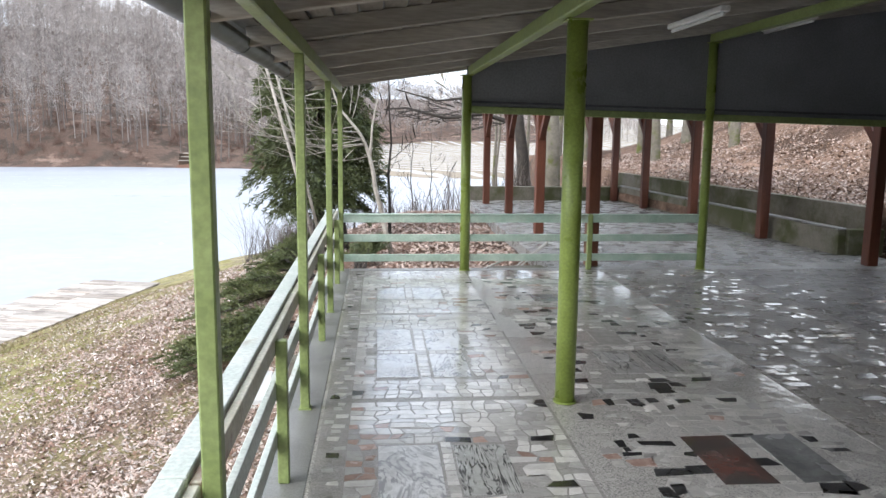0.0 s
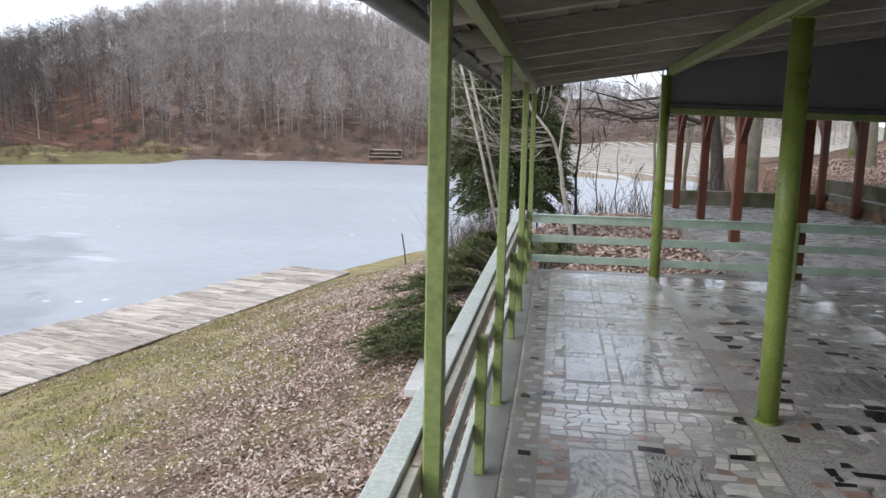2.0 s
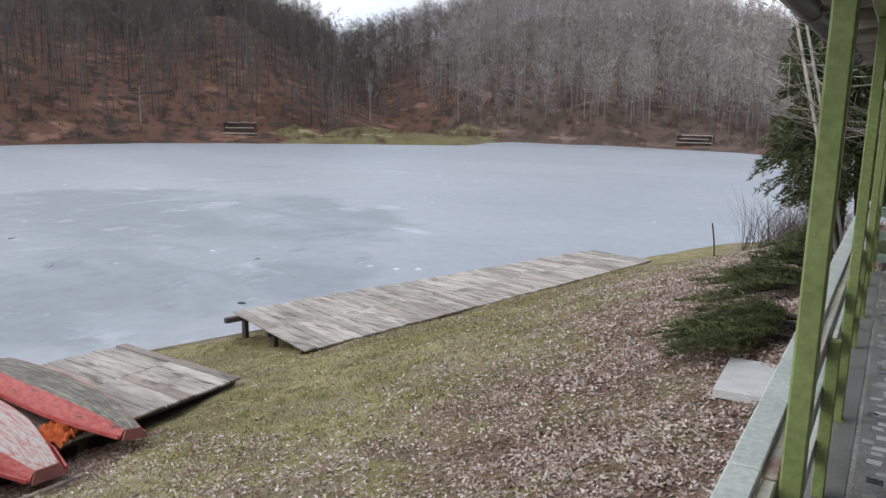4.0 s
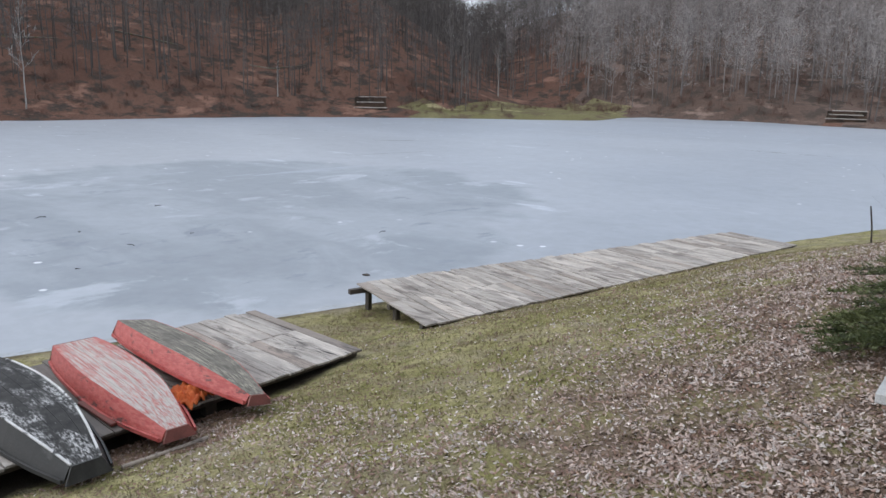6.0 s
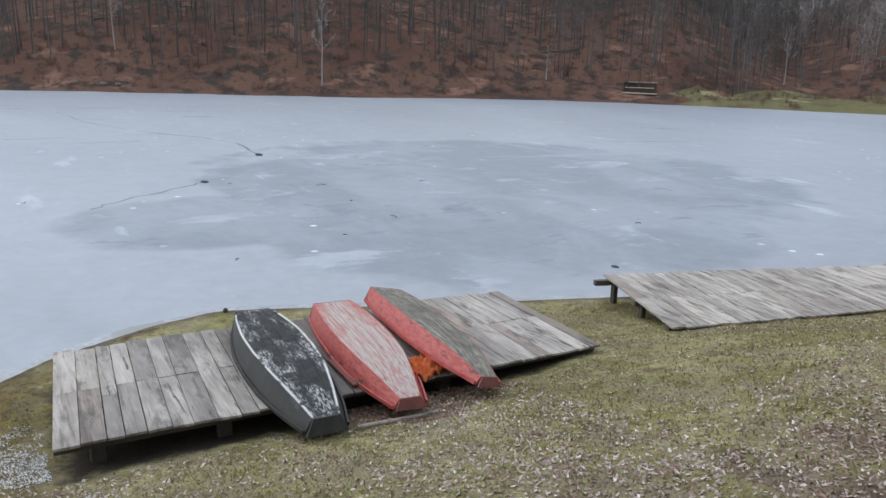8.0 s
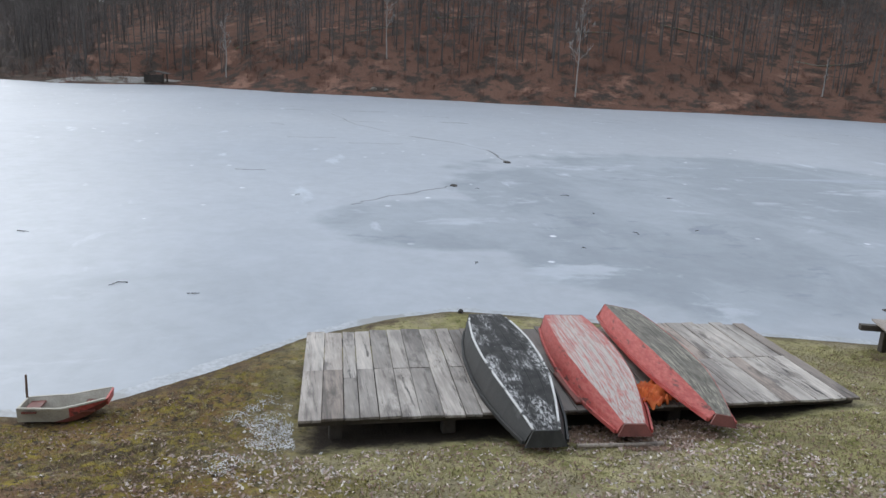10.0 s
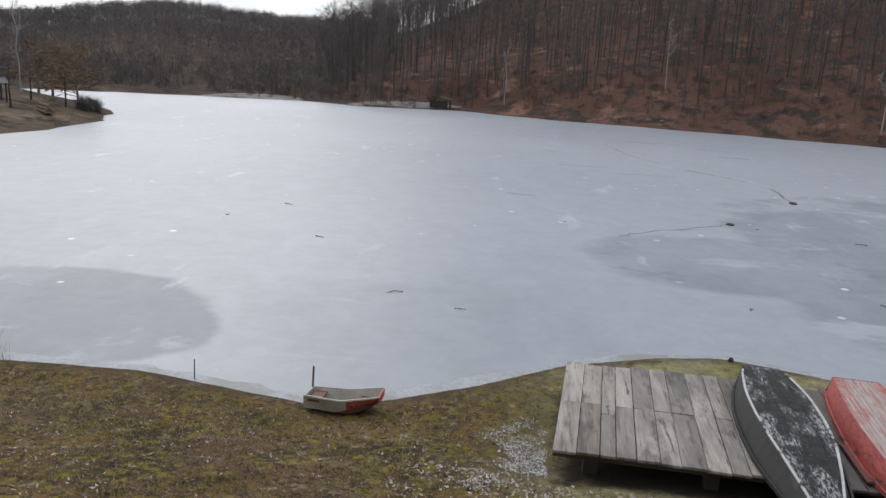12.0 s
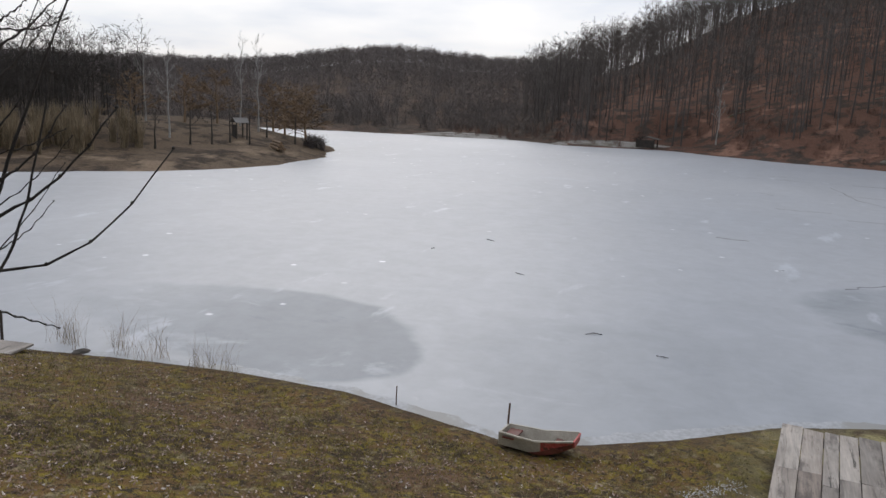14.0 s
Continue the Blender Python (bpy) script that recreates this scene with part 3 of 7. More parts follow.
def tube(bm, points, radii, sides=8, caps=True):
    """A round bar through points."""
    rings = []
    for i, p in enumerate(points):
        p = Vector(p)
        d = (Vector(points[min(i + 1, len(points) - 1)]) - Vector(points[max(i - 1, 0)])).normalized()
        a = d.orthogonal().normalized() if abs(d.z) < 0.9 else Vector((1, 0, 0)).cross(d).normalized()
        b = d.cross(a)
        r = radii[i] if hasattr(radii, "__len__") else radii
        rings.append([bm.verts.new(p + (a * math.cos(2 * math.pi * k / sides) + b * math.sin(2 * math.pi * k / sides)) * r) for k in range(sides)])
    for r0, r1 in zip(rings, rings[1:]):
        off = min(range(sides), key=lambda o: (r0[0].co - r1[o].co).length)
        for k in range(sides):
            bm.faces.new((r0[k], r0[(k + 1) % sides], r1[(k + 1 + off) % sides], r1[(k + off) % sides]))
    if caps:
        bm.faces.new(rings[0][::-1])
        bm.faces.new(rings[-1])
    bmesh.ops.recalc_face_normals(bm, faces=bm.faces[:])
    return bm


def mesh_np(name, verts, faces, mats, slots=None):
    """A mesh from arrays: verts (n, 3) and triangles or quads (m, k)."""
    verts, faces = np.asarray(verts, np.float32), np.asarray(faces, np.int32)
    me = bpy.data.meshes.new(name)
    k = faces.shape[1]
    me.vertices.add(len(verts))
    me.vertices.foreach_set("co", verts.ravel())
    me.loops.add(faces.size)
    me.loops.foreach_set("vertex_index", faces.ravel())
    me.polygons.add(len(faces))
    me.polygons.foreach_set("loop_start", np.arange(0, faces.size, k, dtype=np.int32))
    for m in mats:
        me.materials.append(m)
    if slots is not None:
        me.polygons.foreach_set("material_index", np.asarray(slots, np.int32))
    me.polygons.foreach_set("use_smooth", np.zeros(len(faces), bool))
    me.update(calc_edges=True)
    return me


# ---- the lie of the land ----
LAKE_Z = -3.9
# The shoreline, once round the lake, from the bank below the terrace.
SHORE = [(-11.4, -14.8), (-12.1, -12.3), (-12.7, -9.7), (-12.9, -7.0), (-12.45, -4.6), (-12.2, -3.3), (-12.8, -2.3), (-13.8, -0.9), (-15.3, 0.75), (-16.3, 2.7),
         (-16.7, 4.2), (-16.2, 5.7), (-15.2, 8.3), (-14.4, 10.8), (-13.6, 13.2), (-12.0, 18.0), (-10.4, 22.0), (-9.3, 25.5), (-8.0, 28.7), (-6.6, 31.5), (-4.6, 34.5),
         (-1.5, 36.5), (4.0, 38.5), (12.0, 44.0), (26.0, 58.0), (34.0, 72.0), (26.0, 88.0), (6.0, 95.0), (-6.0, 106.0), (-20.0, 114.5), (-39.0, 117.5), (-55.0, 116.0), (-57.0, 108.0),
         (-54.5, 98.0), (-61.0, 93.0), (-69.6, 86.0), (-79.5, 76.0), (-87.5, 65.0), (-90.5, 54.0), (-94.4, 37.0), (-103.5, 16.0), (-109.0, 0.0), (-117.5, -13.5),
         (-113.0, -27.0), (-119.0, -36.0), (-115.5, -53.0), (-108.0, -70.0), (-100.0, -84.0), (-90.0, -76.0), (-82.0, -58.0), (-74.8, -44.8), (-63.0, -38.9), (-52.5, -36.0),
         (-46.0, -36.3), (-40.0, -39.5), (-33.0, -44.8), (-24.0, -46.0), (-15.0, -40.0), (-10.0, -30.0), (-10.2, -21.0)]


def shore_distance(x, y):
    """Metres from the shoreline, below 0 on the lake."""
    p = np.array(SHORE)
    q = np.roll(p, -1, axis=0)
    best, inside = np.full(x.shape, 1e9), np.zeros(x.shape, bool)
    for (ax, ay), (bx, by) in zip(p, q):
        dx, dy = bx - ax, by - ay
        t = np.clip(((x - ax) * dx + (y - ay) * dy) / (dx * dx + dy * dy), 0, 1)
        best = np.minimum(best, np.hypot(x - ax - t * dx, y - ay - t * dy))
        if dy:
            inside ^= ((ay > y) != (by > y)) & (x < (y - ay) / dy * dx + ax)
    return np.where(inside, -best, best)


def wave(x, y, s, seed=0.0):
    """Cheap smooth unevenness, about -1 to 1."""
    return (np.sin(x * s + 1.3 + seed) * np.cos(y * s * 1.13 + 0.4 - seed) + 0.5 * np.sin(x * s * 2.3 - y * s * 1.7 + seed * 2) + 0.25 * np.cos(x * s * 4.7 + y * s * 4.1)) / 1.75


def lerp_by(a, table):
    return np.interp(a, [t[0] for t in table], [t[1] for t in table])


# Heights of the hills over the lake, by bearing in degrees to the left of north.
HILL_NEAR = [(-180, 0), (-60, 0), (30, 0), (33, 0.8), (37, 2.2), (40, 5), (43.4, 10), (46.5, 15), (50.3, 21.5), (55, 29), (60, 36), (75, 38), (88, 34), (93, 28.5), (97, 21), (100, 16.5), (102, 14), (104.3, 9.5), (106, 5), (108, 0), (180, 0)]
HILL_FAR = [(-180, 6), (-60, 3), (-25, 5), (-15, 14), (-9, 19), (-5, 20), (0, 21), (4, 21), (8, 22), (12, 26), (17, 29.5), (23, 31), (27, 28.5), (31, 24.5), (34, 21.5), (37, 18.5), (40.5, 18), (43.5, 22), (47, 29), (52, 34), (60, 34), (80, 22),
            (100, 24), (105.5, 23), (110, 23), (114, 26), (117, 27.5), (120.5, 23.5), (124, 18), (130, 13), (140, 12), (180, 6)]
FAR_START = [(-180, 130), (-60, 220), (0, 260), (4, 215), (8, 125), (30, 122), (40, 150), (60, 200), (104, 150), (120, 150), (140, 150), (180, 130)]
FAR_RUN = [(-180, 150), (0, 130), (8, 100), (45, 110), (60, 130), (98, 200), (103, 330), (140, 330), (180, 150)]


SLOPE_FOOT = [(0, 8.6), (11, 8.6), (21, 7.5), (30, 7.5), (44, 8.4)]


def smooth_min(a, b, k):
    h = np.clip(0.5 + 0.5 * (b - a) / k, 0, 1)
    return b * (1 - h) + a * h - k * h * (1 - h)


def land(x, y):
    """The height of the ground."""
    x, y = np.asarray(x, float), np.asarray(y, float)
    d = shore_distance(x, y)
    r, bearing = np.hypot(x, y), np.degrees(np.arctan2(-x, y))
    # the bank below the terrace
    dock_x = lerp_by(y, [(-60, -11.0), (0, -10.2), (11, -10.0), (25.2, -6.75), (38, -3.4), (52, 6), (74, 32)])
    dock_z = lerp_by(y, [(-2, -3.52), (1, -3.60), (6, -3.58), (9.5, -3.36), (11.2, -3.27), (25, -3.25), (60, -3.4)])
    top_z = lerp_by(y, [(0, -1.12), (8, -1.12), (12, -0.72), (19, -0.75), (25, -1.9), (31, -3.1), (60, -3.5)])
    slope = (dock_z - top_z) / (dock_x + 0.6)
    plane = np.where(x > dock_x, top_z + slope * (np.minimum(x, 1.2) + 0.6), dock_z + 0.2 * (x - dock_x)) + 0.04 * wave(x, y, 1.1) + 0.025 * wave(x, y, 3.1, 2)
    ramp = LAKE_Z + 0.12 * np.minimum(d, 0.6) + 0.035 * np.maximum(d - 0.6, 0)
    near = -smooth_min(-ramp, -plane, 0.05)
    near = smooth_min(near, LAKE_Z + 0.005 + 0.12 * d + 0.5 * np.maximum(d - 0.4, 0), 0.02)
    near = np.where((x > 3.0) & (y > 9.9) & (y < 20.9) | (x > 0.2) & (y < 9.9), np.minimum(near, -0.6), near)
    foot_x = lerp_by(y, SLOPE_FOOT)
    crest = 0.62 + np.clip(x - foot_x, 0, 12) * (0.17 + 0.17 * np.clip((x - 10.5) / 3, 0, 1)) * np.clip((44 - y) / 18, 0, 1) + np.clip((x - 14) / 10, 0, 1) * 0.8 * np.clip((30 - y) / 12, 0, 1) + 0.10 * wave(x, y, 0.9)
    east = np.clip((x - foot_x) / 0.3, 0, 1) * np.clip((75 - y) / 30, 0, 1)
    near = np.where(x > foot_x, near * (1 - east) + east * crest, near)
    back = np.clip((y - 20.8) / 1.5, 0, 1) * np.clip((x - 3.2) / 2.0, 0, 1) * np.clip((31 - y) / 6, 0, 1) * (x <= foot_x)
    near = near * (1 - back) + back * 0.1
    # across the lake
    toe = np.minimum(np.maximum(d, 0) * 0.35, 0.7)
    hill = lerp_by(bearing, HILL_NEAR) * np.clip((d - 3) / 95.0, 0, 1) ** 0.85
    far = lerp_by(bearing, HILL_FAR) * np.clip((r - lerp_by(bearing, FAR_START)) / lerp_by(bearing, FAR_RUN), 0, 1) ** 0.85
    over = LAKE_Z + toe + np.maximum(hill, far) + np.clip((d - 8) / 20, 0, 1) * 0.9 * wave(x, y, 0.06)
    low = np.clip((25 - np.hypot(x + 60, y - 103)) / 10, 0, 1)
    over = over * (1 - low) + low * np.minimum(over, LAKE_Z + 0.15 + 0.06 * np.maximum(d, 0))
    spur = 21.0 * np.clip((bearing - 33.5) / 12, 0, 1) * np.clip((66 - bearing) / 18, 0, 1) * np.clip((d - 6) / 42, 0, 1) ** 0.9
    over = np.maximum(over, LAKE_Z + toe + spur)
    for bx, by, br in ((-120, -18, 15), (-119, -46, 13)):
        flat = np.clip((br - np.hypot(x - bx, y - by)) / 6, 0, 1)
        over = over * (1 - flat) + flat * np.minimum(over, LAKE_Z + 0.1 + 0.05 * np.maximum(d, 0))
    over = over + 1.9 * np.clip(1 - ((x + 66) / 25) ** 2 - ((y + 60) / 21) ** 2, 0, 1) * np.clip(d / 9, 0, 1)
    w = np.clip((r - 48) / 25.0, 0, 1)
    w = np.where(bearing < 0, np.clip((r - 60) / 40.0, 0, 1), w)
    z = near * (1 - w) + over * w
    return np.where(d < 0, LAKE_Z - np.minimum(-d * 0.12, 1.2), z)


def spot(x, y):
    return float(land(np.array([x]), np.array([y]))[0])


def spaced(stops):
    """Grid lines: pairs of (coordinate, step up to the next)."""
    out = []
    for (a, s), (b, _) in zip(stops, stops[1:]):
        n = max(1, round((b - a) / s))
        out += list(a + (b - a) * np.arange(n) / n)
    return np.array(out + [stops[-1][0]])


gx = spaced([(-2500, 400), (-700, 60), (-400, 12), (-260, 5), (-70, 2.5), (-19, 0.2), (-9, 0.3), (1.5, 0.3), (2.4, 0.6), (7, 0.2), (9, 0.6), (12, 1.5), (60, 10), (160, 60), (700, 400), (2500, 400)])
gy = spaced([(-2500, 400), (-700, 60), (-300, 12), (-150, 4), (-20, 0.35), (32, 0.8), (60, 3), (180, 5), (320, 12), (500, 60), (900, 400), (2500, 400)])
GX, GY = np.meshgrid(gx, gy)
GZ = land(GX, GY)
nx, ny = len(gx), len(gy)
idx = np.arange(nx * ny).reshape(ny, nx)
quads = np.stack([idx[:-1, :-1], idx[:-1, 1:], idx[1:, 1:], idx[1:, :-1]], -1).reshape(-1, 4)
cx, cy = ((A[:-1, :-1] + A[1:, 1:]) / 2 for A in (GX, GY))
cd, cr, cb = shore_distance(cx, cy), np.hypot(cx, cy), np.degrees(np.arctan2(-cx, cy))
slot = np.ones(cx.shape, int)
slot[(cr < 45) & (cx < lerp_by(cy, SLOPE_FOOT) - 0.15)] = 0
slot[(cx > lerp_by(cy, SLOPE_FOOT) - 0.15) & (cr < 80)] = 4
slot[(cr < 60) & (cy > 10) & (cx > -1.5)] = 4
slot[(cb < 6) & (cb > -60) & (cr > 70) & (cr < 262)] = 3
slot[(cb < 8) & (cb > -12) & (cr >= 262)] = 7
slot[(cb <= -12) & (cb > -75) & (cr >= 100)] = 3
slot[(cb > 104) & (cr > 60)] = 5
slot[(cb > 6) & (cb + 3 * wave(cx, cy, 0.11) < 31) & (cr > 116 + 5 * wave(cx, cy, 0.13, 2))] = 7
spit = np.hypot(cx + 62, cy - 103) < 25
slot[spit & (cd < 16) & (cb > 27) & (cb < 43) & (land(cx, cy) < LAKE_Z + 1.6)] = 6
slot[(cb > 110) & (cb < 175) & (cr > 45) & (cr < 140) & (cd < 26) & (cx > -92)] = 2
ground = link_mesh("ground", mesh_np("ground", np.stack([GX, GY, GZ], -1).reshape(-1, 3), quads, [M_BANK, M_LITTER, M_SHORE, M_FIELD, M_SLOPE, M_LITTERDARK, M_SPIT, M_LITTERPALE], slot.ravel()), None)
ground.data.shade_smooth()
tagged(ground, "grassy bank, leaf-strewn slopes and wooded hills round the lake", "ground", kind="structure")

ice_v = [(-160, -110, LAKE_Z), (60, -110, LAKE_Z), (60, 130, LAKE_Z), (-160, 130, LAKE_Z)]
ice = link_mesh("water", mesh_np("water", ice_v, [(0, 1, 2, 3)], [M_ICE]), None)
tagged(ice, "frozen lake with dull grey-blue ice", "lake", kind="structure")

# ---- terrace: slab, edge, roof ----
TER_X1, TER_Y0, TER_Y1 = 9.4, -3.4, 9.98
bm = bmesh.new()
block(bm, -0.09, TER_Y0, -0.22, TER_X1, TER_Y1, -0.004)
floor = part("floor", bm, M_FLOOR, None)
tagged(floor, "wet terrace floor of mortar set with broken stone and marble slabs", "floor", kind="structure")
bm = bmesh.new()
block(bm, 2.95, TER_Y1 + 0.021, -0.22, 8.42, 20.7, -0.006)
tagged(part("pavilion_floor", bm, M_PAVFLOOR, None), "wet grey concrete floor of the pavilion", "floor", kind="structure")
bm = bmesh.new()
block(bm, 0.06, TER_Y0, -2.4, 0.28, TER_Y1 - 0.1, -0.22)
block(bm, 0.28, TER_Y1 - 0.32, -2.4, TER_X1, TER_Y1 - 0.1, -0.22)
block(bm, 3.05, TER_Y1, -1.6, 3.25, 20.7, -0.22)
tagged(part("foundation_wall", bm, M_CONCRETE, None), "grey concrete wall that carries the terrace", "wall", kind="structure")
bm = bmesh.new()
block(bm, -0.12, TER_Y0, -0.20, 0.13, TER_Y1 + 0.02, 0.0, 0.012)
block(bm, 0.13, TER_Y1 - 0.16, -0.20, TER_X1, TER_Y1 + 0.02, 0.0, 0.012)
tagged(part("floor_edge", bm, M_CONCRETE, None), "plain worn concrete strip along the terrace edge", "kerb", kind="structure")

# Unseen walls, added to keep light off the inner floor and ceiling.
for name, box in (("wall_east", (9.4, -3.6, -2.0, 9.6, 9.7, 3.86)), ("wall_south", (2.2, -3.6, -2.0, 9.4, -3.4, 2.9))):
    bm = bmesh.new()
    block(bm, *box)
    tagged(part(name, bm, M_PANEL, None), "unseen dark grey wall added to shade the terrace", "wall", kind="structure")


def roof_z(x):
    return 2.5 + 0.146 * x


# South of y = 2.5 the roof is unseen, carried on for its shade.
# Boards on the rafters, in one mesh, each with its own gap.
bm = bmesh.new()
x = -0.42
while x < 9.6:
    z = roof_z(x + 0.08) + 0.145
    beam(bm, (x + 0.08, -3.3, z), (x + 0.08, 10.15, z), 0.148, 0.02)
    x += 0.163
tagged(part("ceiling", bm, M_ROOFWOOD, None), "underside of weathered grey roof boards", "ceiling", kind="structure")
bm = bmesh.new()
beam(bm, (-0.5, 3.4, roof_z(-0.5) + 0.19), (9.7, 3.4, roof_z(9.7) + 0.19), 13.6, 0.05)
tagged(part("roof", bm, M_PANEL, None), "dark grey roofing sheet over the terrace", "roof", kind="structure")
for i in range(11):
    y = 9.75 - 1.22 * i
    bm = bmesh.new()
    beam(bm, (-0.36, y, roof_z(-0.36) + 0.067), (9.5, y, roof_z(9.5) + 0.067), 0.07, 0.13, 0.006)
    tagged(part("rafter", bm, M_RAFTER, None), "weathered grey roof rafter", "rafter", "terrace rafters", kind="structure")
for x, w in ((0.0, 0.07), (1.76, 0.09), (5.07, 0.10)):
    bm = bmesh.new()
    beam(bm, (x, -3.3, roof_z(x) - 0.056), (x, 10.02, roof_z(x) - 0.056), w, 0.11, 0.008)
    tagged(part("roof_beam", bm, M_GREEN, None), "olive green painted roof beam", "beam", "terrace beams", kind="structure")
bm = bmesh.new()
vs = [bm.verts.new(p) for p in ((1.7, 9.85, 2.22), (9.4, 9.85, 2.08), (9.4, 9.85, 3.95), (1.7, 9.85, 2.80), (1.7, 9.89, 2.22), (9.4, 9.89, 2.08), (9.4, 9.89, 3.95), (1.7, 9.89, 2.80))]
for f in ((0, 1, 2, 3), (7, 6, 5, 4), (0, 4, 5, 1), (1, 5, 6, 2), (2, 6, 7, 3), (3, 7, 4, 0)):
    bm.faces.new([vs[i] for i in f])
bmesh.ops.recalc_face_normals(bm, faces=bm.faces[:])
tagged(part("gable_panel", bm, M_PANEL, None), "dark grey gable sheet under the terrace roof", "gable panel", kind="structure")
bm = bmesh.new()
beam(bm, (1.70, 9.86, 2.19), (9.4, 9.86, 2.03), 0.09, 0.09, 0.006)
tagged(part("gable_beam", bm, M_GREEN, None), "dark green beam under the gable sheet", "beam", kind="structure")
bm = bmesh.new()
beam(bm, (1.76, 9.835, 2.29), (9.4, 9.835, 2.14), 0.03, 0.03)
tagged(part("trim", bm, M_GUTTER, None), "thin grey batten along the gable sheet", "trim", kind="structure")


bm = bmesh.new()
beam(bm, (-0.45, 10.14, roof_z(-0.45) + 0.07), (9.5, 10.14, roof_z(9.5) + 0.07), 0.025, 0.19, 0.003)
tagged(part("verge_board", bm, M_RAFTER, None), "weathered grey verge board at the roof's end", "trim", kind="structure")


def gutter():
    """Half-round gutter with a lip, in joined lengths, with brackets."""
    g = thing("gutter", (-0.42, 2.5, 2.50), "dark grey half-round metal rain gutter", "gutter", kind="structure")
    bm = bmesh.new()
    rows = []
    for y in np.linspace(-2.8, 7.6, 11):
        ring = []
        for r in (0.085, 0.08):
            ks = range(9) if r == 0.085 else range(8, -1, -1)
            ring += [bm.verts.new((r * math.cos(math.pi + math.pi * k / 8), y, r * math.sin(math.pi + math.pi * k / 8))) for k in ks]
        rows.append(ring)
    for a, b in zip(rows, rows[1:]):
        for k in range(len(a)):
            bm.faces.new((a[k], a[(k + 1) % len(a)], b[(k + 1) % len(a)], b[k]))
    bmesh.ops.recalc_face_normals(bm, faces=bm.faces[:])
    part("trough", bm, M_GUTTER, g, smooth=True)
    for y in np.arange(-2.5, 7.6, 2.44):
        bm = bmesh.new()
        pts = [(0.094 * math.cos(a), y, 0.094 * math.sin(a)) for a in np.linspace(math.pi, 2 * math.pi, 9)] + [(0.11, y, 0.07)]
        for p, q in zip(pts, pts[1:]):
            beam(bm, p, q, 0.03, 0.006)
        part("bracket", bm, M_GUTTER, g)
    return g


gutter()


def strip_lamp(x, y, z, turn):
    t = thing("strip_lamp", (x, y, z), "white fluorescent strip lamp under the roof, switched off", "lamp", "terrace lamps", turn)
    bm = bmesh.new()
    block(bm, -0.05, -0.62, 0.03, 0.05, 0.62, 0.085, 0.01)
    housing = part("housing", bm, M_TUBE, t)
    bm = bmesh.new()
    tube(bm, [(0, -0.59, 0.012), (0, 0.59, 0.012)], 0.018, 10)
    part("lamp_tube", bm, M_TUBE, housing, smooth=True)
    return t


strip_lamp(3.53, 6.75, roof_z(3.53) - 0.09, 0)
strip_lamp(3.53, 2.6, roof_z(3.53) - 0.09, 0)
strip_lamp(5.75, 9.2, roof_z(5.75) - 0.09, 0)


def pipe_column(x, y, top, r, lean=0.0):
    t = thing("pipe_column", (x, y, 0), "olive green painted steel pipe column", "column", "terrace columns")
    bm = bmesh.new()
    tube(bm, [(0, 0, 0), (0, 0, top)], r, 20)
    shaft = part("shaft", bm, M_PIPE, t, smooth=True)
    bm = bmesh.new()
    tube(bm, [(0, 0, 0), (0, 0, 0.012)], r + 0.012, 20)
    part("foot_collar", bm, M_PIPE, shaft)
    bm = bmesh.new()
    block(bm, -0.085, -0.085, top - 0.012, 0.085, 0.085, top, 0.003)
    part("top_plate", bm, M_PIPE, shaft)
    return t


for x, y, r in ((1.84, 4.61, 0.07), (1.70, 9.84, 0.066), (5.07, 9.84, 0.062), (8.45, 9.84, 0.062), (5.07, 4.61, 0.062), (1.84, -0.2, 0.062), (5.07, -0.2, 0.062)):
    pipe_column(x, y, roof_z(1.76 if x < 3 else x) - 0.115 if x < 8 else 2.0, r)


def square_post(x, y, w, top):
    t = thing("post", (x, y, 0), "olive green painted square steel roof post", "post", "terrace edge posts")
    bm = bmesh.new()
    block(bm, -w / 2, -w / 2, 0, w / 2, w / 2, top, 0.006)
    part("shaft", bm, M_GREEN, t)
    bm = bmesh.new()
    block(bm, -w / 2 - 0.012, -w / 2 - 0.012, 0, w / 2 + 0.012, w / 2 + 0.012, 0.008)
    part("foot_plate", bm, M_GREEN, t)
    return t


POSTS_Y = (-2.5, -1.13, 1.72, 4.575, 7.43, 9.84)
for y in POSTS_Y:
    square_post(0.012, y, 0.062, roof_z(0) - 0.112 if y > 0 or y < -2 else 0.9)


# Side railing: three boards outside the posts, short stub posts between, a flat double handrail.
def side_railing():
    t = thing("railing", (0, 0, 0), "mint and cream painted board railing with green stub posts, paint peeling", "railing", "terrace railings")
    for y0, y1 in zip(POSTS_Y, POSTS_Y[1:]):
        for z, hh in ((0.25, 0.10), (0.52, 0.10)):
            bm = bmesh.new()
            beam(bm, (-0.046, y0 + 0.01, z), (-0.046, y1 - 0.01, z), 0.036, hh, 0.004)
            part("board", bm, M_PALE, t)
        bm = bmesh.new()
        beam(bm, (-0.046, y0 + 0.01, 0.775), (-0.046, y1 - 0.01, 0.775), 0.04, 0.10, 0.005)
        part("upper_board", bm, M_CREAM, t, "cream painted board, worn to the wood")
        bm = bmesh.new()
        beam(bm, (-0.117, y0 + 0.006, 0.825), (-0.117, y1 - 0.006, 0.825), 0.094, 0.04, 0.005)
        part("handrail", bm, M_PALE, t, "pale mint flat handrail")
        bm = bmesh.new()
        ym = (y0 + y1) / 2 + 0.3
        block(bm, -0.027, ym - 0.028, 0, 0.033, ym + 0.028, 0.80, 0.005)
        part("stub_post", bm, M_GREEN, t, "short green stub post")
    return t


side_railing()


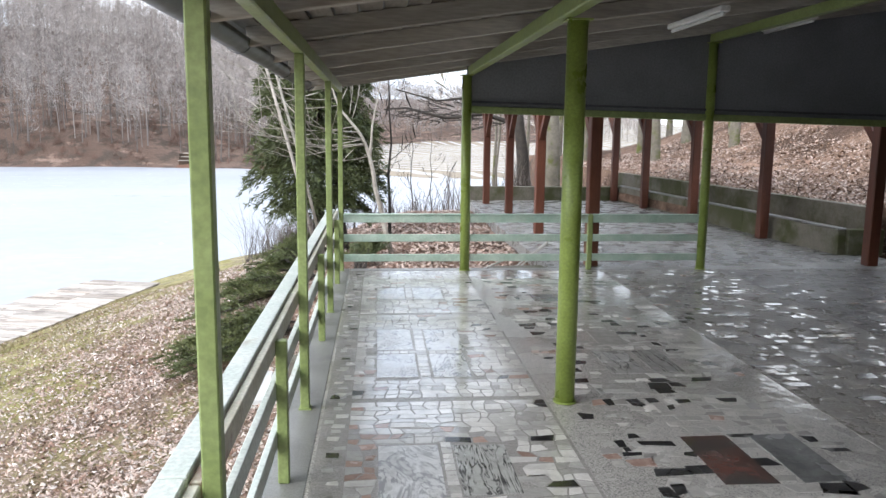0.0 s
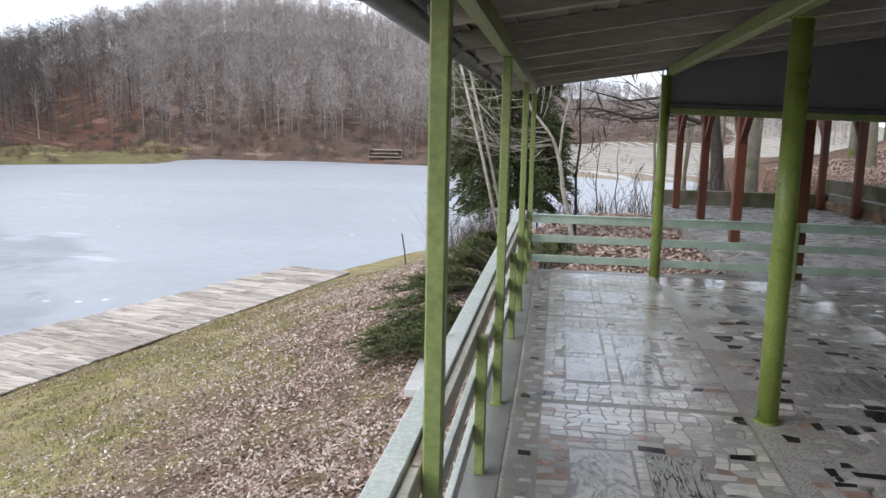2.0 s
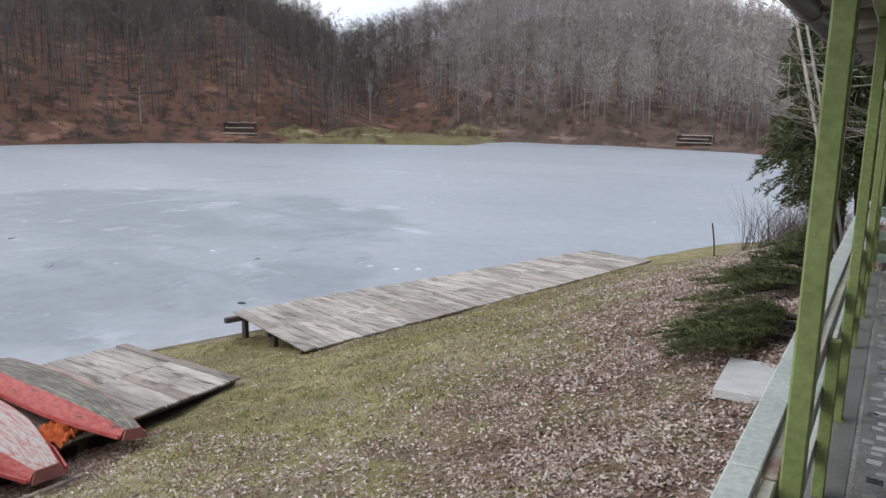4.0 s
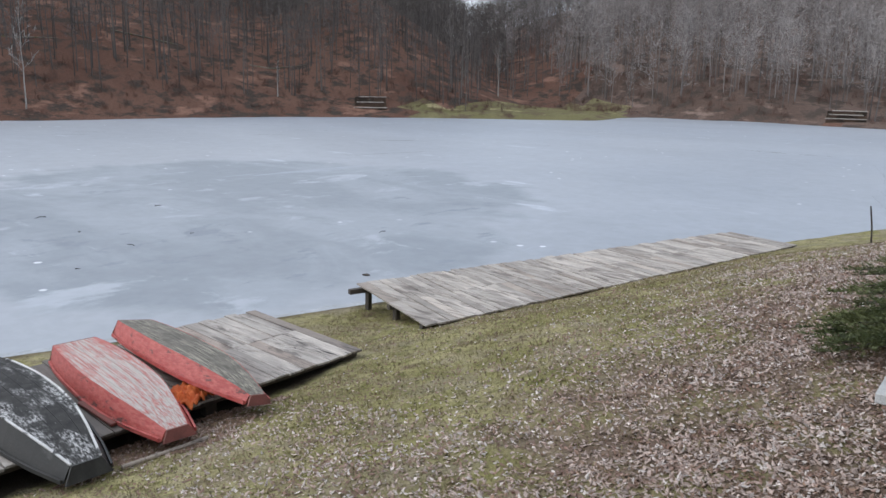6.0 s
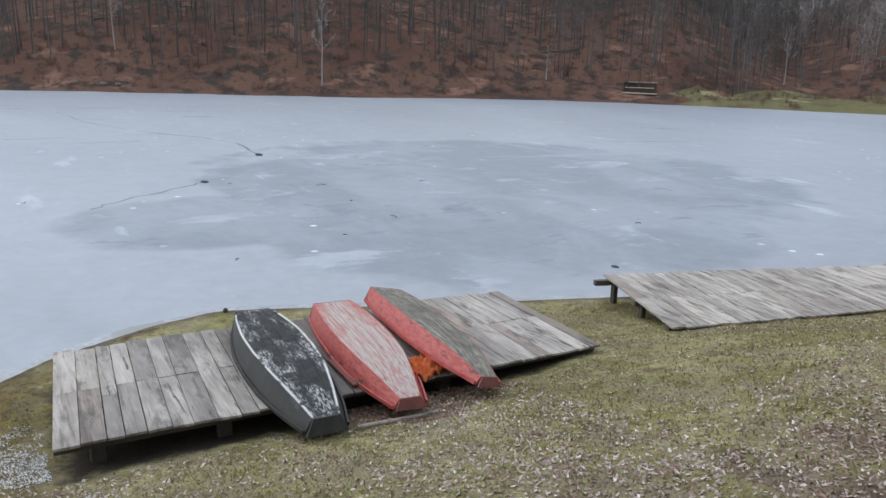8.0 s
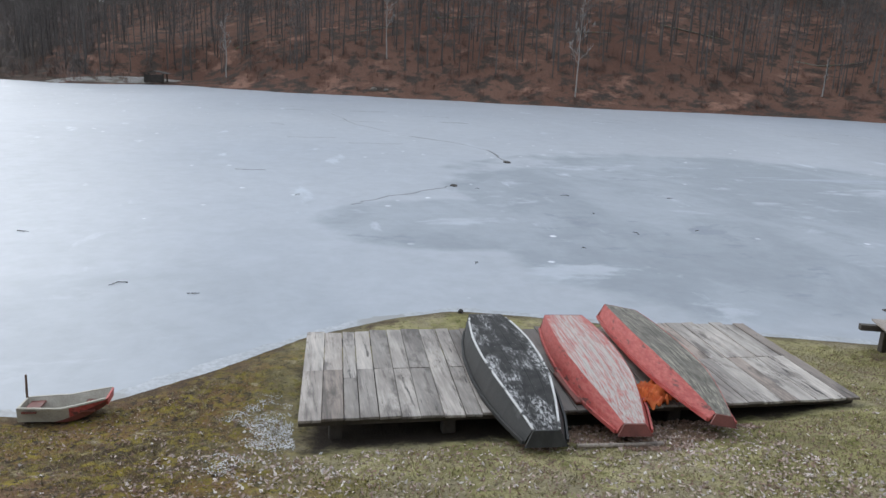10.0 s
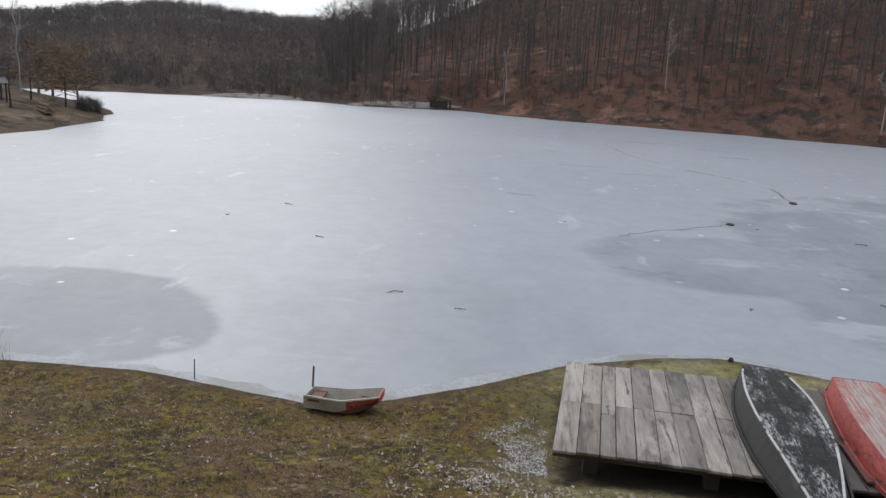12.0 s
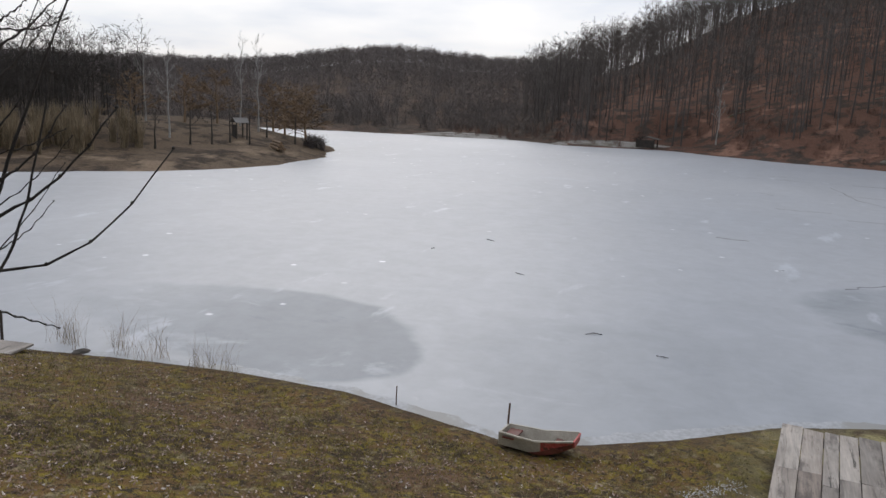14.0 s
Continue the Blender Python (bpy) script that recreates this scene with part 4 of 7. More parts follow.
def end_railing():
    t = thing("railing", (0, 9.84, 0), "pale mint painted three-board railing with green posts", "railing", "terrace railings")
    for x0, x1 in ((0.045, 1.64), (1.77, 3.42), (3.48, 5.0)):
        for z in (0.175, 0.45, 0.712):
            bm = bmesh.new()
            beam(bm, (x0, 0, z), (x1, 0, z), 0.035, 0.098, 0.004)
            board = part("board", bm, M_MINT, t)
        bm = bmesh.new()
        beam(bm, (x0, 0, 0.772), (x1, 0, 0.772), 0.08, 0.018, 0.004)
        part("cap", bm, M_MINT, board)
    bm = bmesh.new()
    block(bm, 3.415, -0.035, 0, 3.485, 0.035, 0.78, 0.005)
    part("stub_post", bm, M_GREEN, t, "short green stub post")
    return t


end_railing()


# Plain mossy block put in place of a dark hatch opening.
bm = bmesh.new()
block(bm, -0.42, -0.16, -0.3, 0.42, 0.16, 0.05, 0.015)
hatch = part("kerb_stone", bm, M_MOSSWALL, None)
hatch.matrix_basis = pose(2.55, 10.42, -0.12, 0, 0, 4)
tagged(hatch, "mossy concrete block standing for a hatch beside the end railing", "kerb stone")


# ---- the open pavilion beyond ----
def wooden_post(x, y, turn, braces, h=2.45, w=0.17):
    t = thing("wooden_post", (x, y, 0), "red-brown stained timber post with knee braces", "post", "pavilion posts", turn)
    bm = bmesh.new()
    block(bm, -w / 2, -w / 2, 0, w / 2, w / 2, h, 0.012)
    part("shaft", bm, M_RED, t)
    for s in braces:
        bm = bmesh.new()
        beam(bm, (0, s * 0.05, h - 0.66), (0, s * 0.68, h - 0.03), 0.10, 0.12)
        part("knee_brace", bm, M_RED, t)
    return t


LEFT_ROW = ((3.57, 10.16), (3.52, 13.6), (3.56, 17.2), (3.36, 19.6))
RIGHT_ROW = ((7.74, 10.05), (7.56, 12.95), (7.40, 15.75), (7.27, 18.5), (7.10, 20.5))
for row in (LEFT_ROW, RIGHT_ROW):
    for i, (x, y) in enumerate(row):
        wooden_post(x, y, 0, (-1, 1) if row is LEFT_ROW and i else (1,))
for pts in (LEFT_ROW, RIGHT_ROW, (LEFT_ROW[-1], RIGHT_ROW[-1]), (LEFT_ROW[1], (7.52, 13.6))):
    for p, q in zip(pts, pts[1:]):
        bm = bmesh.new()
        beam(bm, (*p, 2.53), (*q, 2.53), 0.16, 0.16, 0.01)
        tagged(part("pavilion_beam", bm, M_RED, None), "red-brown stained timber roof plate", "beam", "pavilion beams", kind="structure")
bm = bmesh.new()
beam(bm, (5.55, 11.0, 2.70), (5.3, 20.6, 2.70), 5.0, 0.10)
tagged(part("pavilion_roof", bm, M_ROOFWOOD, None), "boarded roof of the open timber pavilion", "roof", kind="structure")


def low_wall(name, pts, z0, z1, w, mat, label):
    bm = bmesh.new()
    for p, q in zip(pts, pts[1:]):
        beam(bm, (*p, (z0 + z1) / 2), (*q, (z0 + z1) / 2), w, z1 - z0, 0.012)
    return tagged(part(name, bm, mat, None), label, "wall", kind="structure")


low_wall("retaining_wall", [(8.46, 11.0), (8.2, 14.0), (7.9, 17.5), (7.5, 21.2)], -0.3, 0.76, 0.18, M_MOSSWALL, "mossy concrete retaining wall below the leafy slope")
low_wall("planter_wall", [(7.92, 11.05), (7.76, 14.0), (7.56, 17.5), (7.34, 20.6)], -0.02, 0.40, 0.14, M_MOSSWALL, "low mossy concrete planter wall")
low_wall("planter_cap", [(7.91, 11.04), (7.75, 14.0), (7.55, 17.5), (7.33, 20.6)], 0.401, 0.43, 0.16, M_CONCRETE, "thin concrete coping on the planter wall")
low_wall("planter_end", [(7.99, 11.06), (8.6, 11.06)], -0.02, 0.41, 0.13, M_MOSSWALL, "mossy end of the planter wall")
low_wall("back_wall", [(3.0, 20.75), (7.8, 20.75)], -0.1, 0.38, 0.22, M_MOSSWALL, "low grey concrete wall closing the pavilion floor")
bm = bmesh.new()
beam(bm, (8.2, 11.1, 0.14), (7.42, 20.9, 0.14), 0.46, 0.2)
tagged(part("planter_earth", bm, M_SLOPE, None), "earth and dead leaves in the planter", "soil", kind="structure")


# ---- docks ----
def dock(name, a, b, c, d, z, n, width_jitter, material, legs, split, label, leg_w=0.13, over=0.0):
    """Planks from the land edge a-b to the water edge d-c, on bearers and legs."""
    rnd = random.Random(name + str(n))
    t = thing(name, (a[0], a[1], z), label, "dock")
    o = Vector((a[0], a[1], z))
    cuts = [0.0]
    for i in range(n):
        cuts.append(cuts[-1] + 1 + rnd.uniform(-width_jitter, width_jitter))
    cuts = [k / cuts[-1] for k in cuts]
    A, B, C, D = (Vector((*p, z)) for p in (a, b, c, d))
    for i in range(n):
        u0, u1 = cuts[i] + rnd.uniform(0.0002, 0.0009), cuts[i + 1] - rnd.uniform(0.0002, 0.0010)
        pieces = [(0, 1)]
        if split and rnd.random() < 0.93:
            m = 0.5 + rnd.choice((-0.02, 0.0, 0.12, -0.1)) * (rnd.random() < 0.25)
            pieces = [(0, m - 0.001), (m + 0.001, 1)]
        for v0, v1 in pieces:
            e0 = rnd.uniform(-0.006, 0.007) if v0 == 0 else 0
            e1 = rnd.uniform(-0.018, 0.03) if v1 == 1 else 0
            bm = bmesh.new()
            dz = rnd.uniform(-0.008, 0.010)
            tilt = rnd.uniform(-0.007, 0.007)
            top = []
            for u, v in ((u0, v0 - e0), (u1, v0 - e0), (u1, v1 + e1), (u0, v1 + e1)):
                p = A.lerp(B, u).lerp(D.lerp(C, u), v) - o
                top.append(p + Vector((0, 0, dz + (tilt if u == u1 else -tilt))))
            vs = [bm.verts.new(p) for p in top] + [bm.verts.new(p - Vector((0, 0, 0.042))) for p in top]
            for f in ((0, 1, 2, 3), (7, 6, 5, 4), (0, 4, 5, 1), (1, 5, 6, 2), (2, 6, 7, 3), (3, 7, 4, 0)):
                bm.faces.new([vs[k] for k in f])
            bmesh.ops.recalc_face_normals(bm, faces=bm.faces[:])
            bmesh.ops.bevel(bm, geom=bm.edges[:], offset=0.005, segments=1, affect='EDGES')
            part("plank", bm, material, t)
    for v in (0.06, 0.5, 0.93):
        bm = bmesh.new()
        beam(bm, A.lerp(D, v) - o + Vector((0, 0, -0.105)) + (A - B).normalized() * (over if v > 0.9 else 0), B.lerp(C, v) - o + Vector((0, 0, -0.105)), 0.12, 0.12)
        part("bearer", bm, M_DARKWOOD, t)
    for u, v in legs:
        p = A.lerp(B, u).lerp(D.lerp(C, u), v)
        foot = spot(p.x, p.y) - 0.05
        bm = bmesh.new()
        beam(bm, p - o + Vector((0, 0, -0.165)), Vector((p.x, p.y, foot)) - o, leg_w, leg_w, 0.015)
        part("leg", bm, M_DARKWOOD, t)
    return t


dock("dock", (-10.2, 0.49), (-9.93, 9.28), (-13.42, 9.45), (-13.65, 0.75), -3.2, 31, 0.25, M_PLANK,
     [(u, v) for u in (0.06, 0.25, 0.38, 0.66, 0.93) for v in (0.12, 0.5, 0.9)], True, "weathered grey plank dock on short legs with upturned boats on it", 0.2)
dock("dock", (-9.98, 11.15), (-6.72, 25.2), (-9.1, 25.85), (-13.4, 12.45), -3.2, 58, 0.3, M_PLANK_TAN,
     [(u, v) for u in (0.015, 0.25, 0.5, 0.75, 0.98) for v in (0.5, 0.93)], True, "weathered tan plank dock along the lake shore", over=0.32)


# ---- boats ----
def loft(bm, rings):
    rows = [[bm.verts.new(p) for p in r] for r in rings]
    for a, b in zip(rows, rows[1:]):
        for k in range(len(a) - 1):
            bm.faces.new((a[k], a[k + 1], b[k + 1], b[k]))
    return rows


def rail(bm, line, w, h):
    """One continuous strip along a line of points."""
    rows = []
    for i, p in enumerate(line):
        d = (Vector(line[min(i + 1, len(line) - 1)]) - Vector(line[max(i - 1, 0)])).normalized()
        s = d.cross(Vector((0, 0, 1))).normalized() * (w / 2)
        u = Vector((0, 0, h / 2))
        p = Vector(p)
        rows.append([p - s - u, p + s - u, p + s + u, p - s + u, p - s - u])
    loft(bm, rows)
    bmesh.ops.remove_doubles(bm, verts=bm.verts[:], dist=1e-5)
    bmesh.ops.holes_fill(bm, edges=bm.edges[:])
    bmesh.ops.recalc_face_normals(bm, faces=bm.faces[:])
    return bm


def upturned_boat(far, near, z, roll, w_far, w_mid, w_near, h, mats, label):
    """A flat-bottomed punt lying upside down: bottom boards, two sides, two ends, edge strips and gunwales."""
    bottom_m, side_m, end_m, trim_m = mats
    t = new("rowing_boat")
    t.empty_display_size = 0.1
    length = math.dist(far, near)
    t.matrix_basis = pose((far[0] + near[0]) / 2, (far[1] + near[1]) / 2, z, roll, 0, math.degrees(math.atan2(near[1] - far[1], near[0] - far[0])))
    tagged(t, label, "boat", "upturned boats")
    n = 18

    def station(s):
        x = (s - 0.5) * length
        plan = np.interp(s, [0, 0.12, 0.3, 0.5, 0.68, 0.85, 1], [w_far, w_far + (w_mid - w_far) * 0.5, w_mid * 0.97, w_mid, w_mid * 0.93, w_near + (w_mid - w_near) * 0.5, w_near])
        flare = np.interp(s, [0, 0.4, 0.7, 1], [0.82, 0.80, 0.74, 0.62])
        rise = h - 0.19 * max(0, (s - 0.55) / 0.45) ** 2 - 0.03 * max(0, (0.35 - s) / 0.35) ** 2
        return x, plan / 2, plan / 2 * flare, rise

    S = [station(i / n) for i in range(n + 1)]
    for j in range(5):
        bm = bmesh.new()
        f0, f1 = -1 + j * 0.4 + 0.005, -0.6 + j * 0.4 - 0.005
        loft(bm, [[(x, b * f0, z), (x, b * f1, z), (x, b * f1, z - 0.018), (x, b * f0, z - 0.018), (x, b * f0, z)] for x, g, b, z in S])
        bmesh.ops.remove_doubles(bm, verts=bm.verts[:], dist=1e-5)
        bmesh.ops.holes_fill(bm, edges=bm.edges[:])
        bmesh.ops.recalc_face_normals(bm, faces=bm.faces[:])
        part("bottom_board", bm, bottom_m, t)
    for sgn in (-1, 1):
        bm = bmesh.new()
        loft(bm, [[(x, sgn * g, 0), (x, sgn * (g * 0.5 + b * 0.5 + 0.008), z * 0.5), (x, sgn * (b + 0.004), z + 0.004), (x, sgn * (b - 0.02), z - 0.02), (x, sgn * (g - 0.022), 0), (x, sgn * g, 0)] for x, g, b, z in S])
        bmesh.ops.remove_doubles(bm, verts=bm.verts[:], dist=1e-5)
        bmesh.ops.holes_fill(bm, edges=bm.edges[:])
        bmesh.ops.recalc_face_normals(bm, faces=bm.faces[:])
        side = part("side", bm, side_m, t)
        if trim_m:
            part("edge_strip", rail(bmesh.new(), [(x, sgn * b * 0.985, z + 0.008) for x, g, b, z in S[1:]], 0.032, 0.016), trim_m, side, "worn pale edge strip")
        part("gunwale", rail(bmesh.new(), [(x, sgn * (g + 0.014), 0.03) for x, g, b, z in S], 0.03, 0.055), side_m, side)
    for k, lean in ((0, -0.05), (n, 0.07)):
        x, g, b, z = S[k]
        bm = bmesh.new()
        th = 0.03 * (1 if k else -1)
        vs = [bm.verts.new(p) for p in ((x + lean, -g, 0), (x + lean, g, 0), (x, b, z), (x, -b, z), (x + lean + th, -g, 0), (x + lean + th, g, 0), (x + th, b, z), (x + th, -b, z))]
        for f in ((0, 1, 2, 3), (7, 6, 5, 4), (0, 4, 5, 1), (1, 5, 6, 2), (2, 6, 7, 3), (3, 7, 4, 0)):
            bm.faces.new([vs[i] for i in f])
        bmesh.ops.recalc_face_normals(bm, faces=bm.faces[:])
        part("transom", bm, end_m, t)
    return t


upturned_boat((-13.3, 3.98), (-9.12, 3.72), -3.19, 0, 0.72, 1.22, 0.60, 0.40, (M_BOATBLACK, M_BOATSIDE, M_BOATSIDE, M_BOATTRIM), "black tarred upturned rowing boat with worn white edges")
upturned_boat((-13.3, 5.52), (-9.25, 5.06), -3.19, 0, 0.86, 1.14, 0.5, 0.34, (M_BOATRED, M_REDSIDE, M_DARKRED, None), "upturned red rowing boat, bottom worn to bare wood")
upturned_boat((-13.45, 6.68), (-9.2, 6.36), -3.10, -11, 0.78, 1.06, 0.42, 0.33, (M_BOATGREY, M_REDSIDE, M_DARKRED, None), "upturned boat with red sides and bare grey bottom")


def moored_boat():
    """A small square-ended dinghy, drawn up on the shore."""
    t = new("dinghy")
    t.matrix_basis = pose(-12.06, -2.95, LAKE_Z + 0.05, 9, -2, 272)
    tagged(t, "small white and red wooden dinghy drawn up on the shore", "boat")
    L, n = 1.2, 12
    S = []
    for i in range(n + 1):
        s = i / n
        w = np.interp(s, [0, 0.3, 0.6, 1], [0.32, 0.38, 0.38, 0.30])
        keel = 0.02 + 0.27 * max(0, (0.45 - s) / 0.45) ** 1.6
        top = 0.29 + 0.14 * max(0, (0.5 - s) / 0.5)
        S.append(((s - 0.5) * L, w, w * 0.72, keel, top))
    for sgn in (-1, 1):
        bm = bmesh.new()
        loft(bm, [[(x, sgn * b, k), (x, sgn * w, z), (x, sgn * (w - 0.025), z), (x, sgn * (b - 0.02), k + 0.03), (x, sgn * b, k)] for x, w, b, k, z in S])
        bmesh.ops.remove_doubles(bm, verts=bm.verts[:], dist=1e-5)
        bmesh.ops.holes_fill(bm, edges=bm.edges[:])
        bmesh.ops.recalc_face_normals(bm, faces=bm.faces[:])
        side = part("side", bm, M_BOATWHITE, t, "dirty white side")
        bm = bmesh.new()
        loft(bm, [[(x, sgn * (b + 0.006), k), (x, sgn * (w + 0.006), z), (x, sgn * (w - 0.01), z + 0.002), (x, sgn * b, k + 0.01), (x, sgn * (b + 0.006), k)] for x, w, b, k, z in S[:6]])
        bmesh.ops.recalc_face_normals(bm, faces=bm.faces[:])
        part("bow_panel", bm, M_REDSIDE, side, "red painted bow panel")
        bm = bmesh.new()
        loft(bm, [[(x, sgn * (b + 0.012), k - 0.004), (x, sgn * (b + (w - b) * h + 0.012), k + (z - k) * h), (x, sgn * (b + (w - b) * h), k + (z - k) * h), (x, sgn * b, k), (x, sgn * (b + 0.012), k - 0.004)] for (x, w, b, k, z), h in zip(S[:8], (0.55, 0.55, 0.52, 0.46, 0.38, 0.26, 0.13, 0.02))])
        bmesh.ops.recalc_face_normals(bm, faces=bm.faces[:])
        part("bilge", bm, M_DARKRED, side, "dark red underside of the bow")
        part("gunwale", rail(bmesh.new(), [(x, sgn * w, z) for x, w, b, k, z in S], 0.05, 0.03), M_BOATWHITE, side)
    bm = bmesh.new()
    loft(bm, [[(x, -b, k), (x, b, k), (x, b, k + 0.02), (x, -b, k + 0.02), (x, -b, k)] for x, w, b, k, z in S])
    bmesh.ops.recalc_face_normals(bm, faces=bm.faces[:])
    part("bottom", bm, M_DARKRED, t, "dark red bottom")
    for i, m in ((0, M_REDSIDE), (n, M_BOATWHITE)):
        x, w, b, k, z = S[i]
        bm = bmesh.new()
        th = 0.03 if i else -0.03
        vs = [bm.verts.new(p) for p in ((x, -b, k), (x, b, k), (x, w, z), (x, -w, z), (x + th, -b, k), (x + th, b, k), (x + th, w, z), (x + th, -w, z))]
        for f in ((0, 1, 2, 3), (7, 6, 5, 4), (0, 4, 5, 1), (1, 5, 6, 2), (2, 6, 7, 3), (3, 7, 4, 0)):
            bm.faces.new([vs[q] for q in f])
        bmesh.ops.recalc_face_normals(bm, faces=bm.faces[:])
        part("transom", bm, m, t, "red painted end" if i == 0 else "")
    for x in (-0.35, 0.45):
        bm = bmesh.new()
        beam(bm, (x, -0.35, 0.22), (x, 0.35, 0.22), 0.2, 0.025)
        part("thwart", bm, M_DARKRED, t)
    return t


dinghy = moored_boat()
dinghy.scale = (1.0, 1.0, 0.84)


def stake(x, y, h, r, lean, label, mat, name="stake"):
    z = spot(x, y)
    bm = bmesh.new()
    tube(bm, [(0, 0, -0.15), (lean * 0.4, 0, h * 0.5), (lean, 0.01, h)], [r, r * 0.95, r * 0.85], 7)
    ob = part(name, bm, mat, None)
    ob.matrix_basis = pose(x, y, max(z, LAKE_Z - 0.1))
    return tagged(ob, label, "stake")


stake(-12.5, -3.62, 0.62, 0.02, 0.0, "dark iron mooring stake at the water's edge", M_RUST)
stake(-12.72, -5.9, 0.40, 0.013, 0.02, "dark iron stake at the water's edge", M_RUST)
stake(-3.78, 20.36, 0.95, 0.022, -0.14, "thin bare stick stuck in the bank", M_BARKDARK, "stick")
stake(-16.45, 4.3, 0.07, 0.06, 0.03, "dark tree stump on the shore", M_BARKDARK, "stump")

# a pole on the ground before the boats, orange cloth under the third boat, an oar on the dock
bm = bmesh.new()
tube(bm, [(0, -0.62, 0.02), (0.02, 0, 0.025), (0, 0.62, 0.02)], 0.03, 8)
pole = part("pole", bm, M_PLANK_TAN, None)
pole.matrix_basis = pose(-9.2, 4.85, spot(-9.2, 4.85) + 0.02, 0, 0, -4)
tagged(pole, "pale wooden pole lying on the ground", "pole")
bm = bmesh.new()
beam(bm, (-0.55, 0, 0.03), (0.55, 0.08, 0.03), 0.09, 0.05, 0.01)
oar = part("timber", bm, M_DARKRED, None)
oar.matrix_basis = pose(-10.75, 4.60, -3.19, 0, 0, -6)
tagged(oar, "dark red timber lying on the dock", "timber")


def cloth():
    rnd = random.Random(5)
    bm = bmesh.new()
    bmesh.ops.create_grid(bm, x_segments=30, y_segments=30, size=0.34)
    for v in bm.verts:
        r = math.hypot(v.co.x, v.co.y)
        v.co.z = 0.15 * max(0, 1 - r * 1.6) + 0.13 * noise.noise(v.co * 8) + 0.09 * noise.noise(v.co * 19)
        v.co.z = max(v.co.z, 0.004)
        v.co.x *= 1 + 0.25 * noise.noise(v.co * 3)
    ob = part("cloth", bm, M_ORANGE, None, smooth=True)
    md = ob.modifiers.new("thickness", 'SOLIDIFY')
    md.thickness = 0.008
    ob.matrix_basis = pose(-10.32, 5.88, -3.19, 0, 0, 20)
    return tagged(ob, "crumpled orange cloth under the upturned boat", "cloth")


cloth()

# ---- slab and footing beside the terrace ----
bm = bmesh.new()
vs = [(-1.33, 7.95), (-0.72, 7.72), (-0.80, 8.95), (-1.38, 9.24)]
z = spot(-1.0, 8.5)
pts = [bm.verts.new((x + 1.0, y - 8.5, 0.06 + 0.16 * (x + 1.0))) for x, y in vs] + [bm.verts.new((x + 1.0, y - 8.5, -0.05 + 0.16 * (x + 1.0))) for x, y in vs]
for f in ((0, 1, 2, 3), (7, 6, 5, 4), (0, 4, 5, 1), (1, 5, 6, 2), (2, 6, 7, 3), (3, 7, 4, 0)):
    bm.faces.new([pts[i] for i in f])
bmesh.ops.recalc_face_normals(bm, faces=bm.faces[:])
bmesh.ops.bevel(bm, geom=bm.edges[:], offset=0.01, segments=1, affect='EDGES')
slab = part("stone_slab", bm, M_SLAB, None)
slab.matrix_basis = pose(-1.0, 8.5, z)
tagged(slab, "pale stone slab lying on fallen leaves", "slab")


bm = bmesh.new()
block(bm, -0.13, -0.12, -0.1, 0.13, 0.12, 0.24, 0.02)
footing = part("footing", bm, M_MOSSWALL, None)
footing.matrix_basis = pose(-0.58, 8.55, spot(-0.58, 8.55), 0, 0, 8)
tagged(footing, "small mossy concrete footing beside the slab", "footing")


